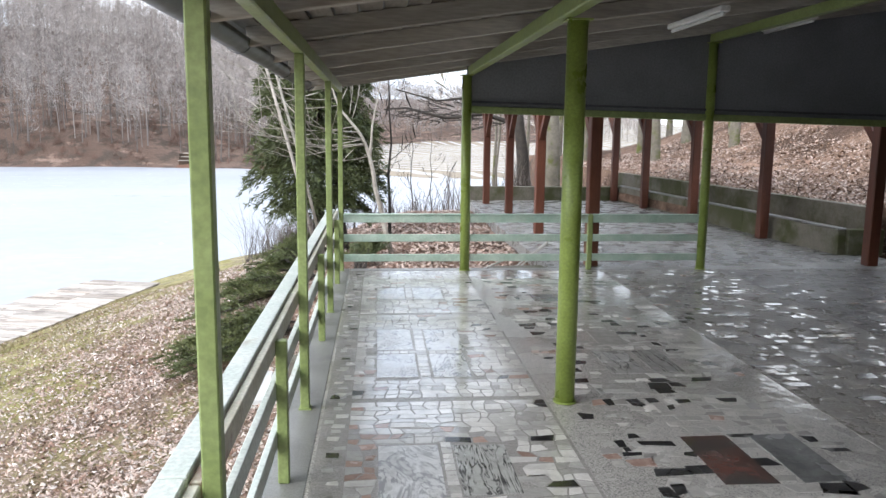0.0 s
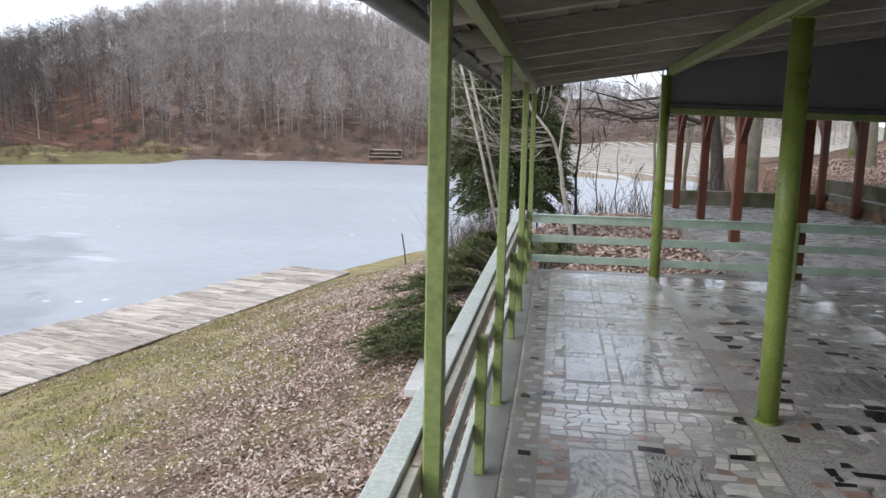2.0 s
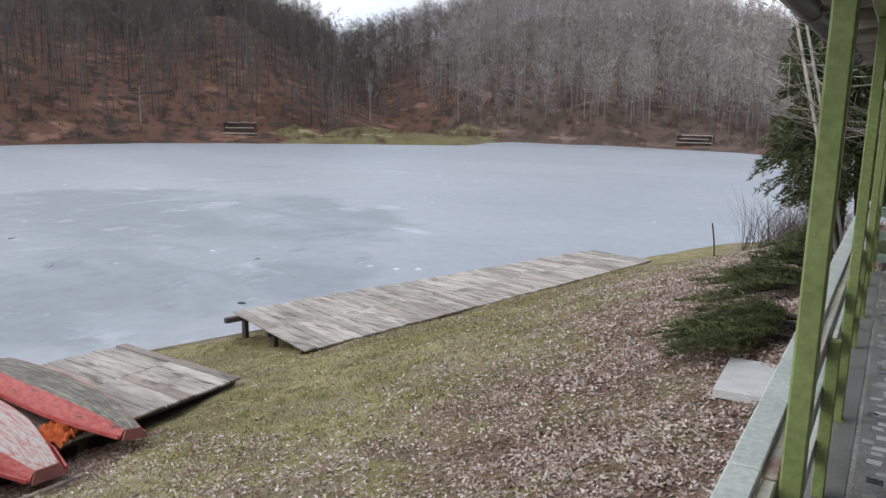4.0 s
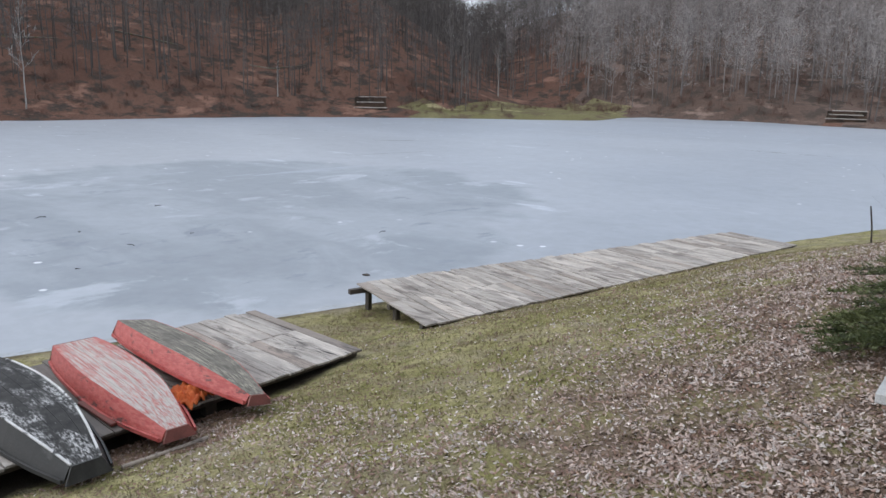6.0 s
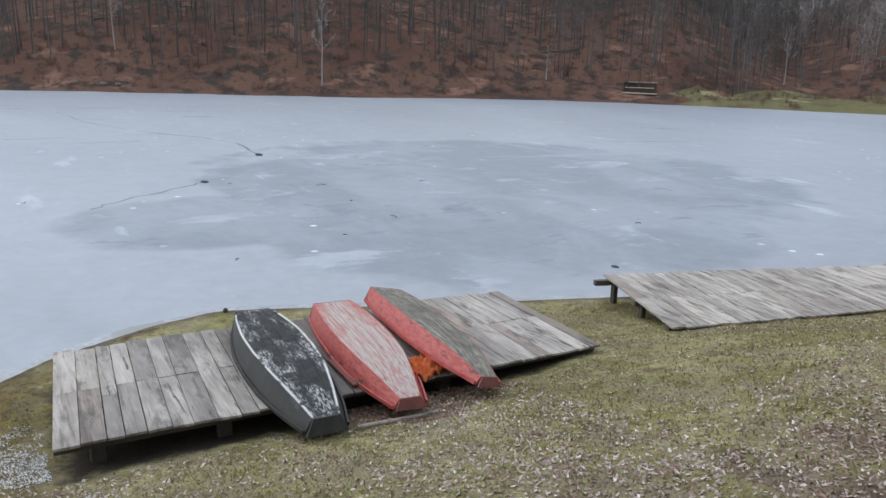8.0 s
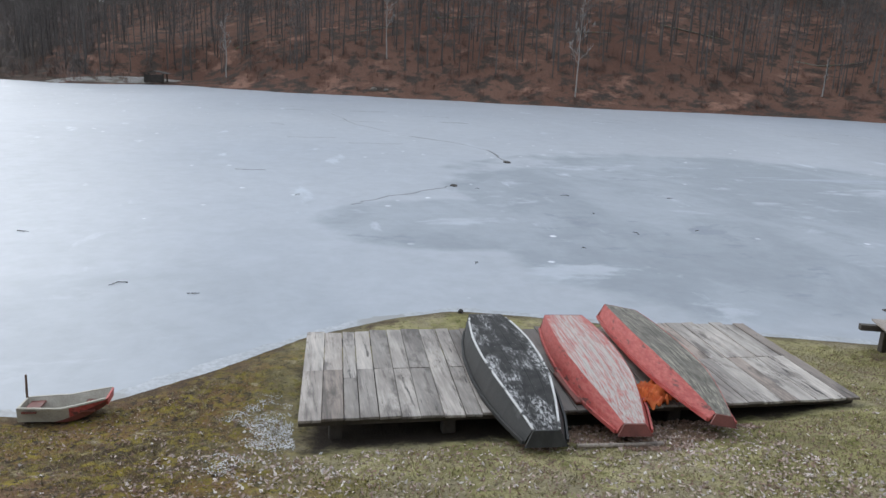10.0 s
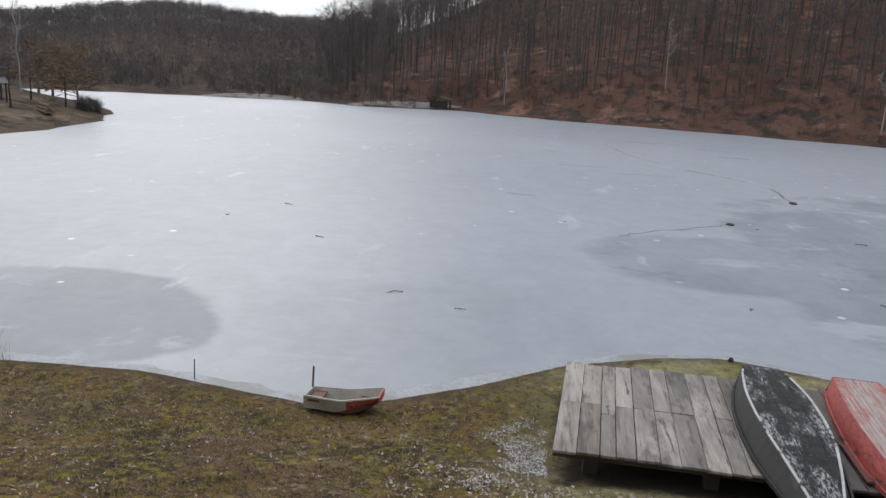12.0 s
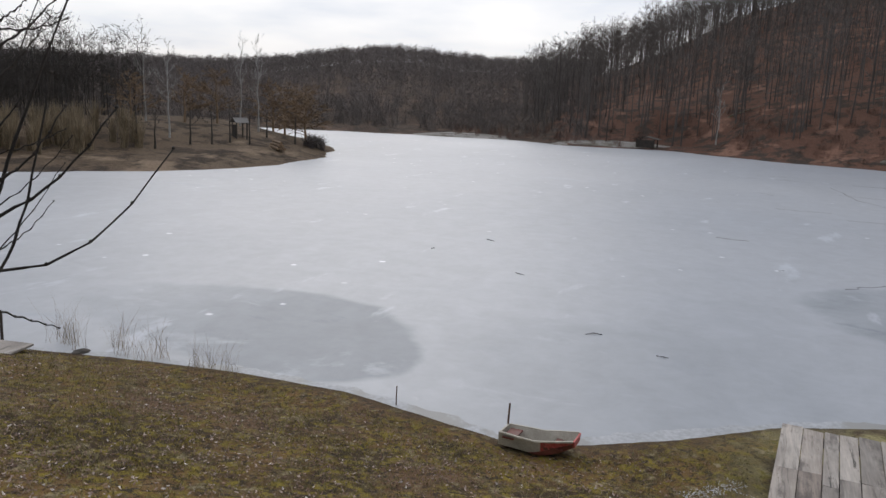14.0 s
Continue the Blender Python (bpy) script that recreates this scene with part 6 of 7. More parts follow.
def spruce(x, y, h, r, z_skirt):
    """Layered drooping sprays of needles round a dark trunk, ragged at the rim."""
    rnd = random.Random(7)
    t = thing("spruce", (x, y, spot(x, y)), "dense dark green conifer beside the terrace", "tree")
    bm = bmesh.new()
    tube(bm, [(0, 0, -0.2), (0.02, 0, h * 0.5), (0, 0, h)], [0.13, 0.09, 0.01], 9)
    part("trunk", bm, M_BARKDARK, t)
    for dx, dy in ((0.42, -0.2), (0.62, 0.1)):
        bm = bmesh.new()
        tube(bm, [(dx, dy, -0.2), (dx * 0.7, dy * 0.7, 1.2), (dx * 0.3, dy * 0.3, 2.6)], [0.07, 0.06, 0.04], 7)
        part("side_trunk", bm, M_BARKDARK, t)
    V, F = [], []
    n = 0
    for i in range(900):
        s = rnd.random() ** 0.85
        z = z_skirt + (h - z_skirt) * s
        rad = r * min(1.0, 0.62 + s * 2.6) * (1 - s) ** 0.5 * rnd.uniform(0.66, 1.12) + 0.1
        a = rnd.uniform(0, 2 * math.pi)
        out = np.array((math.cos(a), math.sin(a), 0))
        side = np.array((-math.sin(a), math.cos(a), 0))
        inner = rad * rnd.uniform(0.1, 0.5)
        for j in range(88):
            u = rnd.random() ** 0.8
            rr = inner + (rad - inner) * u
            p = out * rr + side * rnd.uniform(-.16, .16) * (1.3 - u) * 1.5 + np.array((0, 0, z - 0.34 * u * u * rad + rnd.uniform(-.07, .05)))
            g = out * rnd.uniform(0.2, 1) + side * rnd.uniform(-.9, .9) + np.array((0, 0, rnd.uniform(-.9, .3)))
            g = g / np.linalg.norm(g) * rnd.uniform(0.08, 0.18)
            w = np.cross(g, (rnd.uniform(-1, 1), rnd.uniform(-1, 1), rnd.uniform(-1, 1)))
            w = w / (np.linalg.norm(w) + 1e-6) * rnd.uniform(0.010, 0.018)
            V.extend((p - w, p + w, p + g))
            F.append((n, n + 1, n + 2))
            n += 3
    link_mesh("foliage", mesh_np("foliage", V, F, [M_SPRUCE]), None, t)
    return t


spruce(-0.72, 15.4, 6.6, 1.5, 1.15)


def juniper(x, y, length, heading, seed, h):
    """A creeping juniper: arching stems with sprays of short needles."""
    rnd = random.Random(seed)
    t = thing("juniper", (x, y, spot(x, y)), "low spreading green juniper bush on the bank", "bush", "junipers")
    V, F, n = [], [], 0
    for i in range(15):
        bm = bmesh.new()
        a = heading + rnd.uniform(-0.5, 0.5)
        ln = length * rnd.uniform(0.55, 1.05)
        d = np.array((math.cos(a), math.sin(a)))
        top = h * rnd.uniform(0.5, 1.15)
        pts = []
        for k in range(7):
            u = k / 6
            px, py = d * ln * u + np.array((-d[1], d[0])) * math.sin(u * 2 + i) * 0.1
            gz = spot(x + px, y + py) - spot(x, y)
            pts.append(np.array((px, py, gz + 0.05 + top * math.sin(min(u * 1.25, 1) * math.pi * 0.62))))
        tube(bm, pts, [0.016, 0.014, 0.012, 0.01, 0.008, 0.006, 0.004], 5, False)
        part("stem", bm, M_BARKDARK, t)
        for j in range(34):
            u = (0.12 + 0.88 * rnd.random() ** 0.75) * 5.999
            k = int(u)
            p = pts[k] + (pts[k + 1] - pts[k]) * (u - k)
            tan = pts[k + 1] - pts[k]
            tan = tan / np.linalg.norm(tan)
            side = np.array((-tan[1], tan[0], 0)) * rnd.choice((-1, 1))
            axis = tan * rnd.uniform(0.5, 1.0) + side * rnd.uniform(0.2, 0.9) + np.array((0, 0, rnd.uniform(-0.1, 0.55)))
            axis = axis / np.linalg.norm(axis)
            spray = rnd.uniform(0.10, 0.24)
            for q in range(15):
                s = rnd.random()
                o = p + axis * spray * s
                g = axis * rnd.uniform(0.5, 1.0) + np.array((rnd.uniform(-.7, .7), rnd.uniform(-.7, .7), rnd.uniform(-.4, .6)))
                g = g / np.linalg.norm(g) * rnd.uniform(0.035, 0.075) * (1.2 - 0.5 * s)
                w = np.cross(g, (rnd.uniform(-1, 1), rnd.uniform(-1, 1), rnd.uniform(-1, 1)))
                w = w / (np.linalg.norm(w) + 1e-6) * rnd.uniform(0.005, 0.010)
                V.extend((o - w, o + w, o + g))
                F.append((n, n + 1, n + 2))
                n += 3
    link_mesh("foliage", mesh_np("foliage", V, F, [M_JUNIPER]), None, t)
    return t


for i, (x, y, ln, a, h) in enumerate(((-0.8, 9.8, 1.6, 208, 0.25), (-0.75, 10.2, 1.75, 206, 0.26), (-0.75, 10.5, 1.45, 196, 0.34), (-0.7, 11.9, 2.0, 186, 0.28), (-0.7, 12.3, 1.7, 180, 0.36), (-0.65, 12.9, 1.3, 168, 0.5),
                                    (-0.6, 13.9, 1.15, 165, 0.5), (-0.5, 15.2, 1.15, 170, 0.5), (0.2, 12.4, 0.9, 80, 0.35))):
    juniper(x, y, ln, radians(a), 40 + i, h)


def limb_tree(name, base, stems, mat, label, seed, shoots, twig=0.008, curl=0.0):
    """A slender tree drawn stem by stem, with long thin side shoots."""
    rnd = random.Random(seed)
    t = thing(name, base, label, "tree")
    for pts, r0, r1 in stems:
        fine = []
        for i in range(len(pts) - 1):
            for u in np.linspace(0, 1, 4, endpoint=False):
                fine.append(Vector(pts[i]).lerp(Vector(pts[i + 1]), u))
        fine.append(Vector(pts[-1]))
        fine = [p + Vector((rnd.uniform(-1, 1), rnd.uniform(-1, 1), 0)) * 0.012 for p in fine]
        bm = bmesh.new()
        tube(bm, fine, [r0 + (r1 - r0) * i / (len(fine) - 1) for i in range(len(fine))], 8)
        part("stem", bm, mat, t, smooth=True)
    for (p, d, ln, r) in shoots:
        bm = bmesh.new()
        pts, d = [Vector(p)], Vector(d).normalized()
        for i in range(7):
            d = (d + Vector((rnd.uniform(-.16, .16), rnd.uniform(-.16, .16), rnd.uniform(-.12, .16) + curl * i / 6))).normalized()
            pts.append(pts[-1] + d * ln / 7)
        tube(bm, pts, [r * (1 - i / 8.2) for i in range(8)], 5)
        for k in (2, 3, 4, 5):
            q = pts[k]
            e = (d + Vector((rnd.uniform(-.9, .9), rnd.uniform(-.9, .9), rnd.uniform(-.5, .7)))).normalized()
            m = ln * rnd.uniform(0.2, 0.4)
            tube(bm, [q, q + e * m * 0.5, q + e * m + Vector((0, 0, rnd.uniform(-.05, .08)))], [twig, twig * 0.7, twig * 0.3], 4)
        part("shoot", bm, mat, t, smooth=True)
    return t


# the pale leaning tree in front of the conifer
rs = random.Random(3)
stem = [(0, 0, -0.1), (-0.28, 0.1, 1.0), (-0.42, 0.1, 1.75), (-0.55, 0.1, 2.1), (-0.95, 0.1, 2.6), (-1.25, 0.1, 3.4)]
fork = [(-0.42, 0.1, 1.75), (-0.36, 0.15, 2.3), (-0.2, 0.2, 3.2)]
shoots = []
for i in range(20):
    u = rs.random()
    k = 2 + int(u * 3)
    p = Vector(stem[k]).lerp(Vector(stem[min(k + 1, 5)]), rs.random())
    shoots.append((p, (-1.0, rs.uniform(-.7, .5), rs.uniform(-.4, .1)), rs.uniform(1.5, 3.2), 0.011))
for i in range(8):
    shoots.append((Vector(stem[3]).lerp(Vector(stem[5]), rs.random()), (rs.uniform(-.4, .7), rs.uniform(-.6, .6), rs.uniform(0.1, 0.9)), rs.uniform(0.7, 1.5), 0.009))
limb_tree("tree", (0.78, 13.4, spot(0.78, 13.4)), [(stem, 0.048, 0.014), (fork, 0.028, 0.008)], M_BARKPALE, "pale leaning young tree with long bare shoots", 9, shoots, 0.009, 0.22)

# two thin poles leaning in the tree
for base, tip, r, mat, lab in (((-0.45, 12.9, -0.6), (-1.55, 13.3, 3.55), 0.032, M_PLANK_TAN, "long tan wooden pole leaning among the branches"), ((-0.35, 13.0, -0.6), (-1.42, 13.5, 3.5), 0.028, M_BARKPALE, "long whitish pole leaning among the branches")):
    bm = bmesh.new()
    d = Vector(tip) - Vector(base)
    tube(bm, [(0, 0, 0), d * 0.5 + Vector((0.03, 0, 0)), d], [r, r * 0.9, r * 0.7], 8)
    ob = part("pole", bm, mat, None, smooth=True)
    ob.matrix_basis = pose(base[0], base[1], spot(base[0], base[1]) - 0.05)
    tagged(ob, lab, "pole", "leaning poles")

# dark oak limbs that reach out from behind the pavilion
oak_shoots = []
for i in range(34):
    oak_shoots.append(((rs.uniform(-3.6, -0.6), rs.uniform(-.3, .3), rs.uniform(2.0, 2.6)), (-1, rs.uniform(-.4, .4), rs.uniform(-.35, .45)), rs.uniform(0.8, 1.7), 0.02))
limb_tree("oak", (5.3, 22.0 + 2.4, 0.1), [([(0, 0, -0.2), (-0.1, 0, 1.2), (-0.3, 0, 2.6), (-0.2, 0, 5.2)], 0.24, 0.1), ([(-0.25, 0, 2.0), (-1.4, -0.1, 2.35), (-2.6, -0.2, 2.2), (-3.9, -0.2, 2.5), (-4.6, -0.2, 2.45)], 0.085, 0.02),
                                     ([(-0.3, 0, 2.5), (-1.6, 0.2, 2.9), (-2.9, 0.2, 2.75), (-4.2, 0.3, 3.1)], 0.07, 0.015)], M_BARKDARK, "dark bare oak with long level limbs", 14, oak_shoots, 0.012)

# ---- willow shrub beside the terrace: long bare whips ----
def willow_shrub(base):
    """A dark stool with a few long whips that curve up towards the light."""
    t = thing("willow_shrub", base, "dark bare shrub with long curving whips", "shrub")
    rnd = random.Random(21)
    o = Vector(base)
    for top, r in (((0.05, 0.25, 2.5), 0.03), ((-0.2, 0.3, 2.35), 0.026), ((-0.35, 0.15, 2.6), 0.024)):
        bm = bmesh.new()
        tube(bm, [(0, 0, -0.1), Vector(top) * 0.4 + Vector((0.04, 0, 0)), Vector(top)], [r, r * 0.75, r * 0.4], 7)
        part("stem", bm, M_BARKDARK, t, smooth=True)
    # start of the free end, its run, first and last slope, thickness
    for x, y, z, run, s0, s1, r in ((-1.576, -1.642, 1.359, 0.389, -0.11, 1.61, 0.0038), (-1.581, -1.638, 1.488, 0.257, 0.43, 1.57, 0.0042), (-1.584, -1.634, 1.572, 0.141, 0.48, 1.97, 0.0038), (-1.606, -1.682, 1.348, 0.130, 1.50, 5.74, 0.0042),
                                    (-1.644, -1.715, 1.544, 0.166, 2.85, 2.56, 0.0046), (-1.657, -1.702, 1.876, 0.120, 0.63, 1.26, 0.0035), (-1.654, -1.705, 1.802, 0.111, 0.98, 1.66, 0.0030), (-1.659, -1.700, 1.934, 0.058, 0.70, 1.00, 0.0026),
                                    (-1.628, -1.662, 1.911, 0.141, -0.10, 0.59, 0.0028), (-1.714, -1.786, 1.757, 0.093, 1.88, 3.22, 0.0024), (-1.711, -1.789, 1.688, 0.078, 1.07, 1.70, 0.0026), (-1.708, -1.792, 1.615, 0.152, 0.23, 0.64, 0.0022),
                                    (-1.673, -1.756, 1.493, 0.169, 0.65, 1.41, 0.0020), (-1.669, -1.761, 1.381, 0.155, 1.06, 1.74, 0.0020), (-1.647, -1.712, 1.396, 0.110, 0.53, 1.50, 0.0020), (-1.572, -1.646, 1.260, 0.126, -0.50, -0.31, 0.0028)):
        back = min(0.6, 0.9 / (abs(s0) + 0.6))
        pts = []
        for k in range(-5, 9):
            u = k / 8 if k >= 0 else k / 5
            h = run * u if k >= 0 else back * u
            dz = run * (s0 * u + (s1 - s0) * u * u / 2) if k >= 0 else back * s0 * u
            wob = 0.006 if k % 2 else -0.004
            pts.append(Vector((x - 0.72 * h + rnd.uniform(-.003, .003), y + 0.69 * h, z + dz + wob * 0.5)) - o)
        bm = bmesh.new()
        tube(bm, pts, [r * (1.3 - 0.8 * i / 13) for i in range(14)], 6)
        for q in pts[3::2]:
            bmesh.ops.create_icosphere(bm, subdivisions=1, radius=r * 1.25, matrix=Matrix.Translation(q + Vector((0, 0, r * 0.7))))
        part("whip", bm, M_BARKDARK, t, smooth=True)
    return t


willow_shrub((-1.2, -2.2, spot(-1.2, -2.2)))

# ---- huts, steps and stones across the water ----
def hut(x, y, w, turn, label, roof):
    z = spot(x, y)
    t = thing("hut", (x, y, z), label, "hut", "shore huts", turn)
    for sx in (-1, 1):
        for sy in (-1, 1):
            bm = bmesh.new()
            block(bm, sx * w / 2 - 0.07, sy * w / 2 - 0.07, -0.2, sx * w / 2 + 0.07, sy * w / 2 + 0.07, 2.0)
            part("post", bm, M_HUT, t)
    bm = bmesh.new()
    block(bm, -w / 2, -w / 2, 0, w / 2, -w / 2 + 0.06, 1.7)
    part("back_wall", bm, M_HUT, t)
    for s in (-1, 1):
        bm = bmesh.new()
        beam(bm, (s * w * 0.72, 0, 1.95), (0, 0, 2.55), w * 1.35, 0.07)
        part("roof_slope", bm, roof, t)
    return t


far_hut = hut(-119.6, -16.7, 2.0, 82, "small dark timber hut on the far shore", M_HUT)
far_hut.scale = (1.3, 1.0, 0.62)
shelter = hut(-59.5, -45.3, 1.4, 60, "small open shelter under the birches on the point", M_FARROOF)
shelter.scale = (0.72, 0.72, 0.72)


def shore_steps(x, y, turn, n, w, rise):
    t = thing("shore_steps", (x, y, spot(x, y) - 0.25), "grey timber steps up the far bank", "steps", "shore steps", turn)
    for i in range(n):
        # near-black fronts below pale treads: the fronts' shade is in their colour
        bm = bmesh.new()
        block(bm, -w / 2, i * 1.6, -0.3 + i * rise, w / 2, i * 1.6 + 0.9, 0.5 + i * rise)
        part("step", bm, M_LITTERDARK, t)
        bm = bmesh.new()
        block(bm, -w / 2 - 0.1 + 0.35 * i, i * 1.6 - 0.1, 0.501 + i * rise, w / 2 + 0.1 - 0.5 * (i % 2), i * 1.6 + 1.0, 0.6 + i * rise)
        part("tread", bm, M_PLANK_TAN, t)
    return t


shore_steps(-81.0, 79.6, 46, 3, 4.6, 0.72)
shore_steps(-26.6, 117.5, 12, 3, 5.0, 0.5)
# pale strips of stony shore below the far woods
def beach(p, q, w, rise, seed):
    """A low tongue of gravel with a ragged edge, from the ice up to the foot of the wood."""
    rnd = np.random.default_rng(seed)
    p, q = np.array(p), np.array(q)
    along = (q - p) / np.linalg.norm(q - p)
    out = np.array((along[1], -along[0]))
    out = out if out @ -p < 0 else -out
    n, m = 40, 7
    V = []
    for i in range(n + 1):
        u = i / n
        taper = math.sin(math.pi * min(max(u, 0.02), 0.98)) ** 0.5
        for k in range(m + 1):
            t = k / m
            c = p + (q - p) * u + out * w * taper * (t - 0.12 + rnd.uniform(-.03, .03))
            V.append((c[0], c[1], LAKE_Z + 0.01 + rise * taper * t ** 0.7 + rnd.uniform(-.03, .03) * t))
    F = [(i * (m + 1) + k, (i + 1) * (m + 1) + k, (i + 1) * (m + 1) + k + 1, i * (m + 1) + k + 1) for i in range(n) for k in range(m)]
    me = mesh_np("shore_strip", V, F, [M_PALESHORE])
    tagged(link_mesh("shore_strip", me, None), "pale gravel strip along the far shore", "shore", kind="structure")


beach((-113.2, -29.5), (-121.5, -10.5), 7.0, 0.75, 1)
beach((-114.0, -53.0), (-119.5, -36.5), 6.0, 0.55, 2)
for x, y, w in ((-106.6, 13.2, 0.5), (-106.0, 14.8, 0.4)):
    bm = bmesh.new()
    bmesh.ops.create_icosphere(bm, subdivisions=2, radius=w)
    for v in bm.verts:
        v.co = Vector((v.co.x, v.co.y, v.co.z * 0.6)) * (1 + 0.3 * noise.noise(v.co * 2.2))
    ob = part("boulder", bm, M_PALESHORE, None)
    ob.matrix_basis = pose(x, y, spot(x, y) + 0.15)
    tagged(ob, "pale boulder on the far bank", "boulder", "shore boulders")

# thin young trees, a stack of logs and a dark thicket on the point of land
for x, y in ((-48.1, -46.6), (-48.9, -45.5), (-52.7, -45.2), (-54.5, -44.4), (-56.7, -44.2), (-57.8, -42.9), (-63.7, -45.3), (-65.2, -43.0)):
    bare_tree(x, y, rt, rt.uniform(2.6, 3.8), 0.09, M_BARKDARK, "small bare tree on the point of land", "young trees", name="young_tree", crown_from=0.45, spread=0.3, limbs=7, subs=3, twigs=3, twig_w=0.016)
pile = thing("log_pile", (-58.4, -40.7, spot(-58.4, -40.7)), "low stack of brown logs on the point", "logs", turn=48)
for k, (dy, dz) in enumerate(((0, 0.12), (0.28, 0.12), (0.56, 0.12), (0.14, 0.36), (0.42, 0.36), (0.28, 0.6))):
    bm = bmesh.new()
    tube(bm, [(-1.6 + 0.1 * (k % 3), dy, dz), (0, dy + 0.02, dz + 0.01), (1.6 - 0.12 * (k % 2), dy, dz)], [0.14, 0.135, 0.12], 8)
    part("log", bm, M_WILLOW, pile)
thick = [bush_arrays(rt, 60, 1.1, 1.2, 0.025)]
v, f = scatter(thick, [(x, y, max(spot(x, y), LAKE_Z), rt.uniform(0.6, 1.1)) for x, y in ((-66.0 - 5.5 * k / 16 + rt.uniform(-.7, .7), -41.6 - 2.6 * k / 16 + rt.uniform(-.6, .6)) for k in range(17))], rt)
tagged(link_mesh("thicket", mesh_np("thicket", v, f, [M_BARK]), None), "dark bare thicket at the tip of the point", "bushes", kind="stuff")

# fallen trunks lying along the slope across the lake
for a, reach, ln, tilt in ((52.0, 18, 9, 0.02), (60.5, 24, 11, -0.05), (68.0, 22, 8, 0.06), (76.5, 26, 10, -0.03), (83.0, 20, 7, 0.1), (92.0, 17, 7, 0.1)):
    q = radians(a)
    dist = np.arange(80.0, 170.0, 0.5)
    k = int(np.argmax(shore_distance(-np.sin(q) * dist, np.cos(q) * dist) > 0.5))
    x, y = -math.sin(q) * (dist[k] + reach), math.cos(q) * (dist[k] + reach)
    dx, dy = math.cos(q) * ln / 2, math.sin(q) * ln / 2
    ends = [Vector((x + u * dx, y + u * dy, spot(x + u * dx, y + u * dy) + 0.15 + tilt * u * ln / 2)) for u in (-1, -0.3, 0.4, 1)]
    bm = bmesh.new()
    tube(bm, [p - ends[0] for p in ends], [0.13, 0.11, 0.085, 0.04], 7)
    ob = part("fallen_trunk", bm, M_BARKMOSS, None, smooth=True)
    ob.location = ends[0]
    tagged(ob, "grey fallen tree trunk on the wooded slope", "fallen trunk", "fallen trunks")

# ---- floor stones: slabs in the middle of each bay, broken stone round them ----
rf = random.Random(77)
BAY_X = ((0.30, 1.70), (1.86, 3.44), (3.60, 5.2), (5.36, 7.0), (7.16, 8.9))
BAY_Y = ((-0.6, 1.98), (2.06, 4.66), (4.74, 7.25), (7.33, 9.78))
SLABS = [(0.51, 3.2, 0.88, 3.9, M_MARBLE), (0.97, 3.22, 1.29, 3.88, M_MARBLE_ZEBRA), (0.5, 5.2, 0.83, 5.84, M_MARBLE), (0.95, 5.2, 1.25, 5.83, M_MARBLE_VEIN), (0.5, 5.95, 0.82, 6.67, M_MARBLE), (0.94, 5.93, 1.27, 6.66, M_MARBLE_VEIN),
         (0.5, 8.0, 0.82, 8.63, M_MARBLE), (0.92, 8.0, 1.26, 8.63, M_MARBLE), (2.42, 3.26, 2.73, 3.95, M_MARBLE_RED), (2.87, 3.27, 3.16, 3.95, M_MARBLE_DARK), (2.38, 5.22, 2.68, 5.87, M_MARBLE_SWIRL), (2.74, 5.25, 2.99, 5.87, M_MARBLE_SWIRL), (2.52, 6.03, 2.79, 6.58, M_STONE_GREY),
         (2.29, 7.86, 2.58, 8.24, M_MARBLE_DARK), (2.72, 8.1, 3.0, 8.6, M_MARBLE_SWIRL), (4.0, 3.3, 4.35, 3.95, M_MARBLE_DARK), (4.5, 3.3, 4.8, 3.95, M_MARBLE_RED), (4.05, 5.3, 4.4, 5.95, M_STONE_DUSK), (4.5, 5.3, 4.85, 5.95, M_STONE_DUSK)]
GAPS = ((0.838, 0.932, 5.2, 6.66), (0.828, 0.912, 8.0, 8.63), (0.888, 0.962, 3.2, 3.9), (0.5, 0.83, 5.85, 5.94), (0.95, 1.25, 5.84, 5.925))


def stone_ring(x, y, w, d, rnd, jitter):
    return [(x + sx * w / 2 + rnd.uniform(-1, 1) * jitter * w, y + sy * d / 2 + rnd.uniform(-1, 1) * jitter * d) for sx, sy in ((-1, -1), (1, -1), (1, 1), (-1, 1))]


def stone_mesh(rings, height, mat, name):
    V, F = [], []
    for ring in rings:
        b, n = len(V), len(ring)
        c = (sum(p[0] for p in ring) / n, sum(p[1] for p in ring) / n)
        V += [(*p, -0.006) for p in ring] + [(c[0] + (p[0] - c[0]) * 0.985, c[1] + (p[1] - c[1]) * 0.985, height) for p in ring]
        F += [(b + 4, b + 5, b + 6, b + 7)] + [(b + k, b + (k + 1) % 4, b + 4 + (k + 1) % 4, b + 4 + k) for k in range(4)]
    return mesh_np(name, V, F, [mat])


for x0, y0, x1, y1, m in SLABS:
    ring = stone_ring(0, 0, x1 - x0, y1 - y0, rf, 0.012)
    ob = link_mesh("marble_slab", stone_mesh([ring], -0.002 if 1.8 < x0 < 3.4 else 0.001, m, "marble_slab"), None, floor)
    ob.location = ((x0 + x1) / 2, (y0 + y1) / 2, 0)
# mortar darkens bay by bay eastward, the roof's shade put into its colour
for name, x0, x1, mat in (("joint_bed", 0.145, 1.715, M_JOINT), ("mortar_bed", 3.60, 5.3, M_DUSKMORTAR), ("mortar_bed", 5.3, 9.38, M_SHADEMORTAR)):
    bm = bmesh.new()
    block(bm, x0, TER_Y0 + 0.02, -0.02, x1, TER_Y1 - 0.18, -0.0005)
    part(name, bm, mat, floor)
loose, joined = [], {}


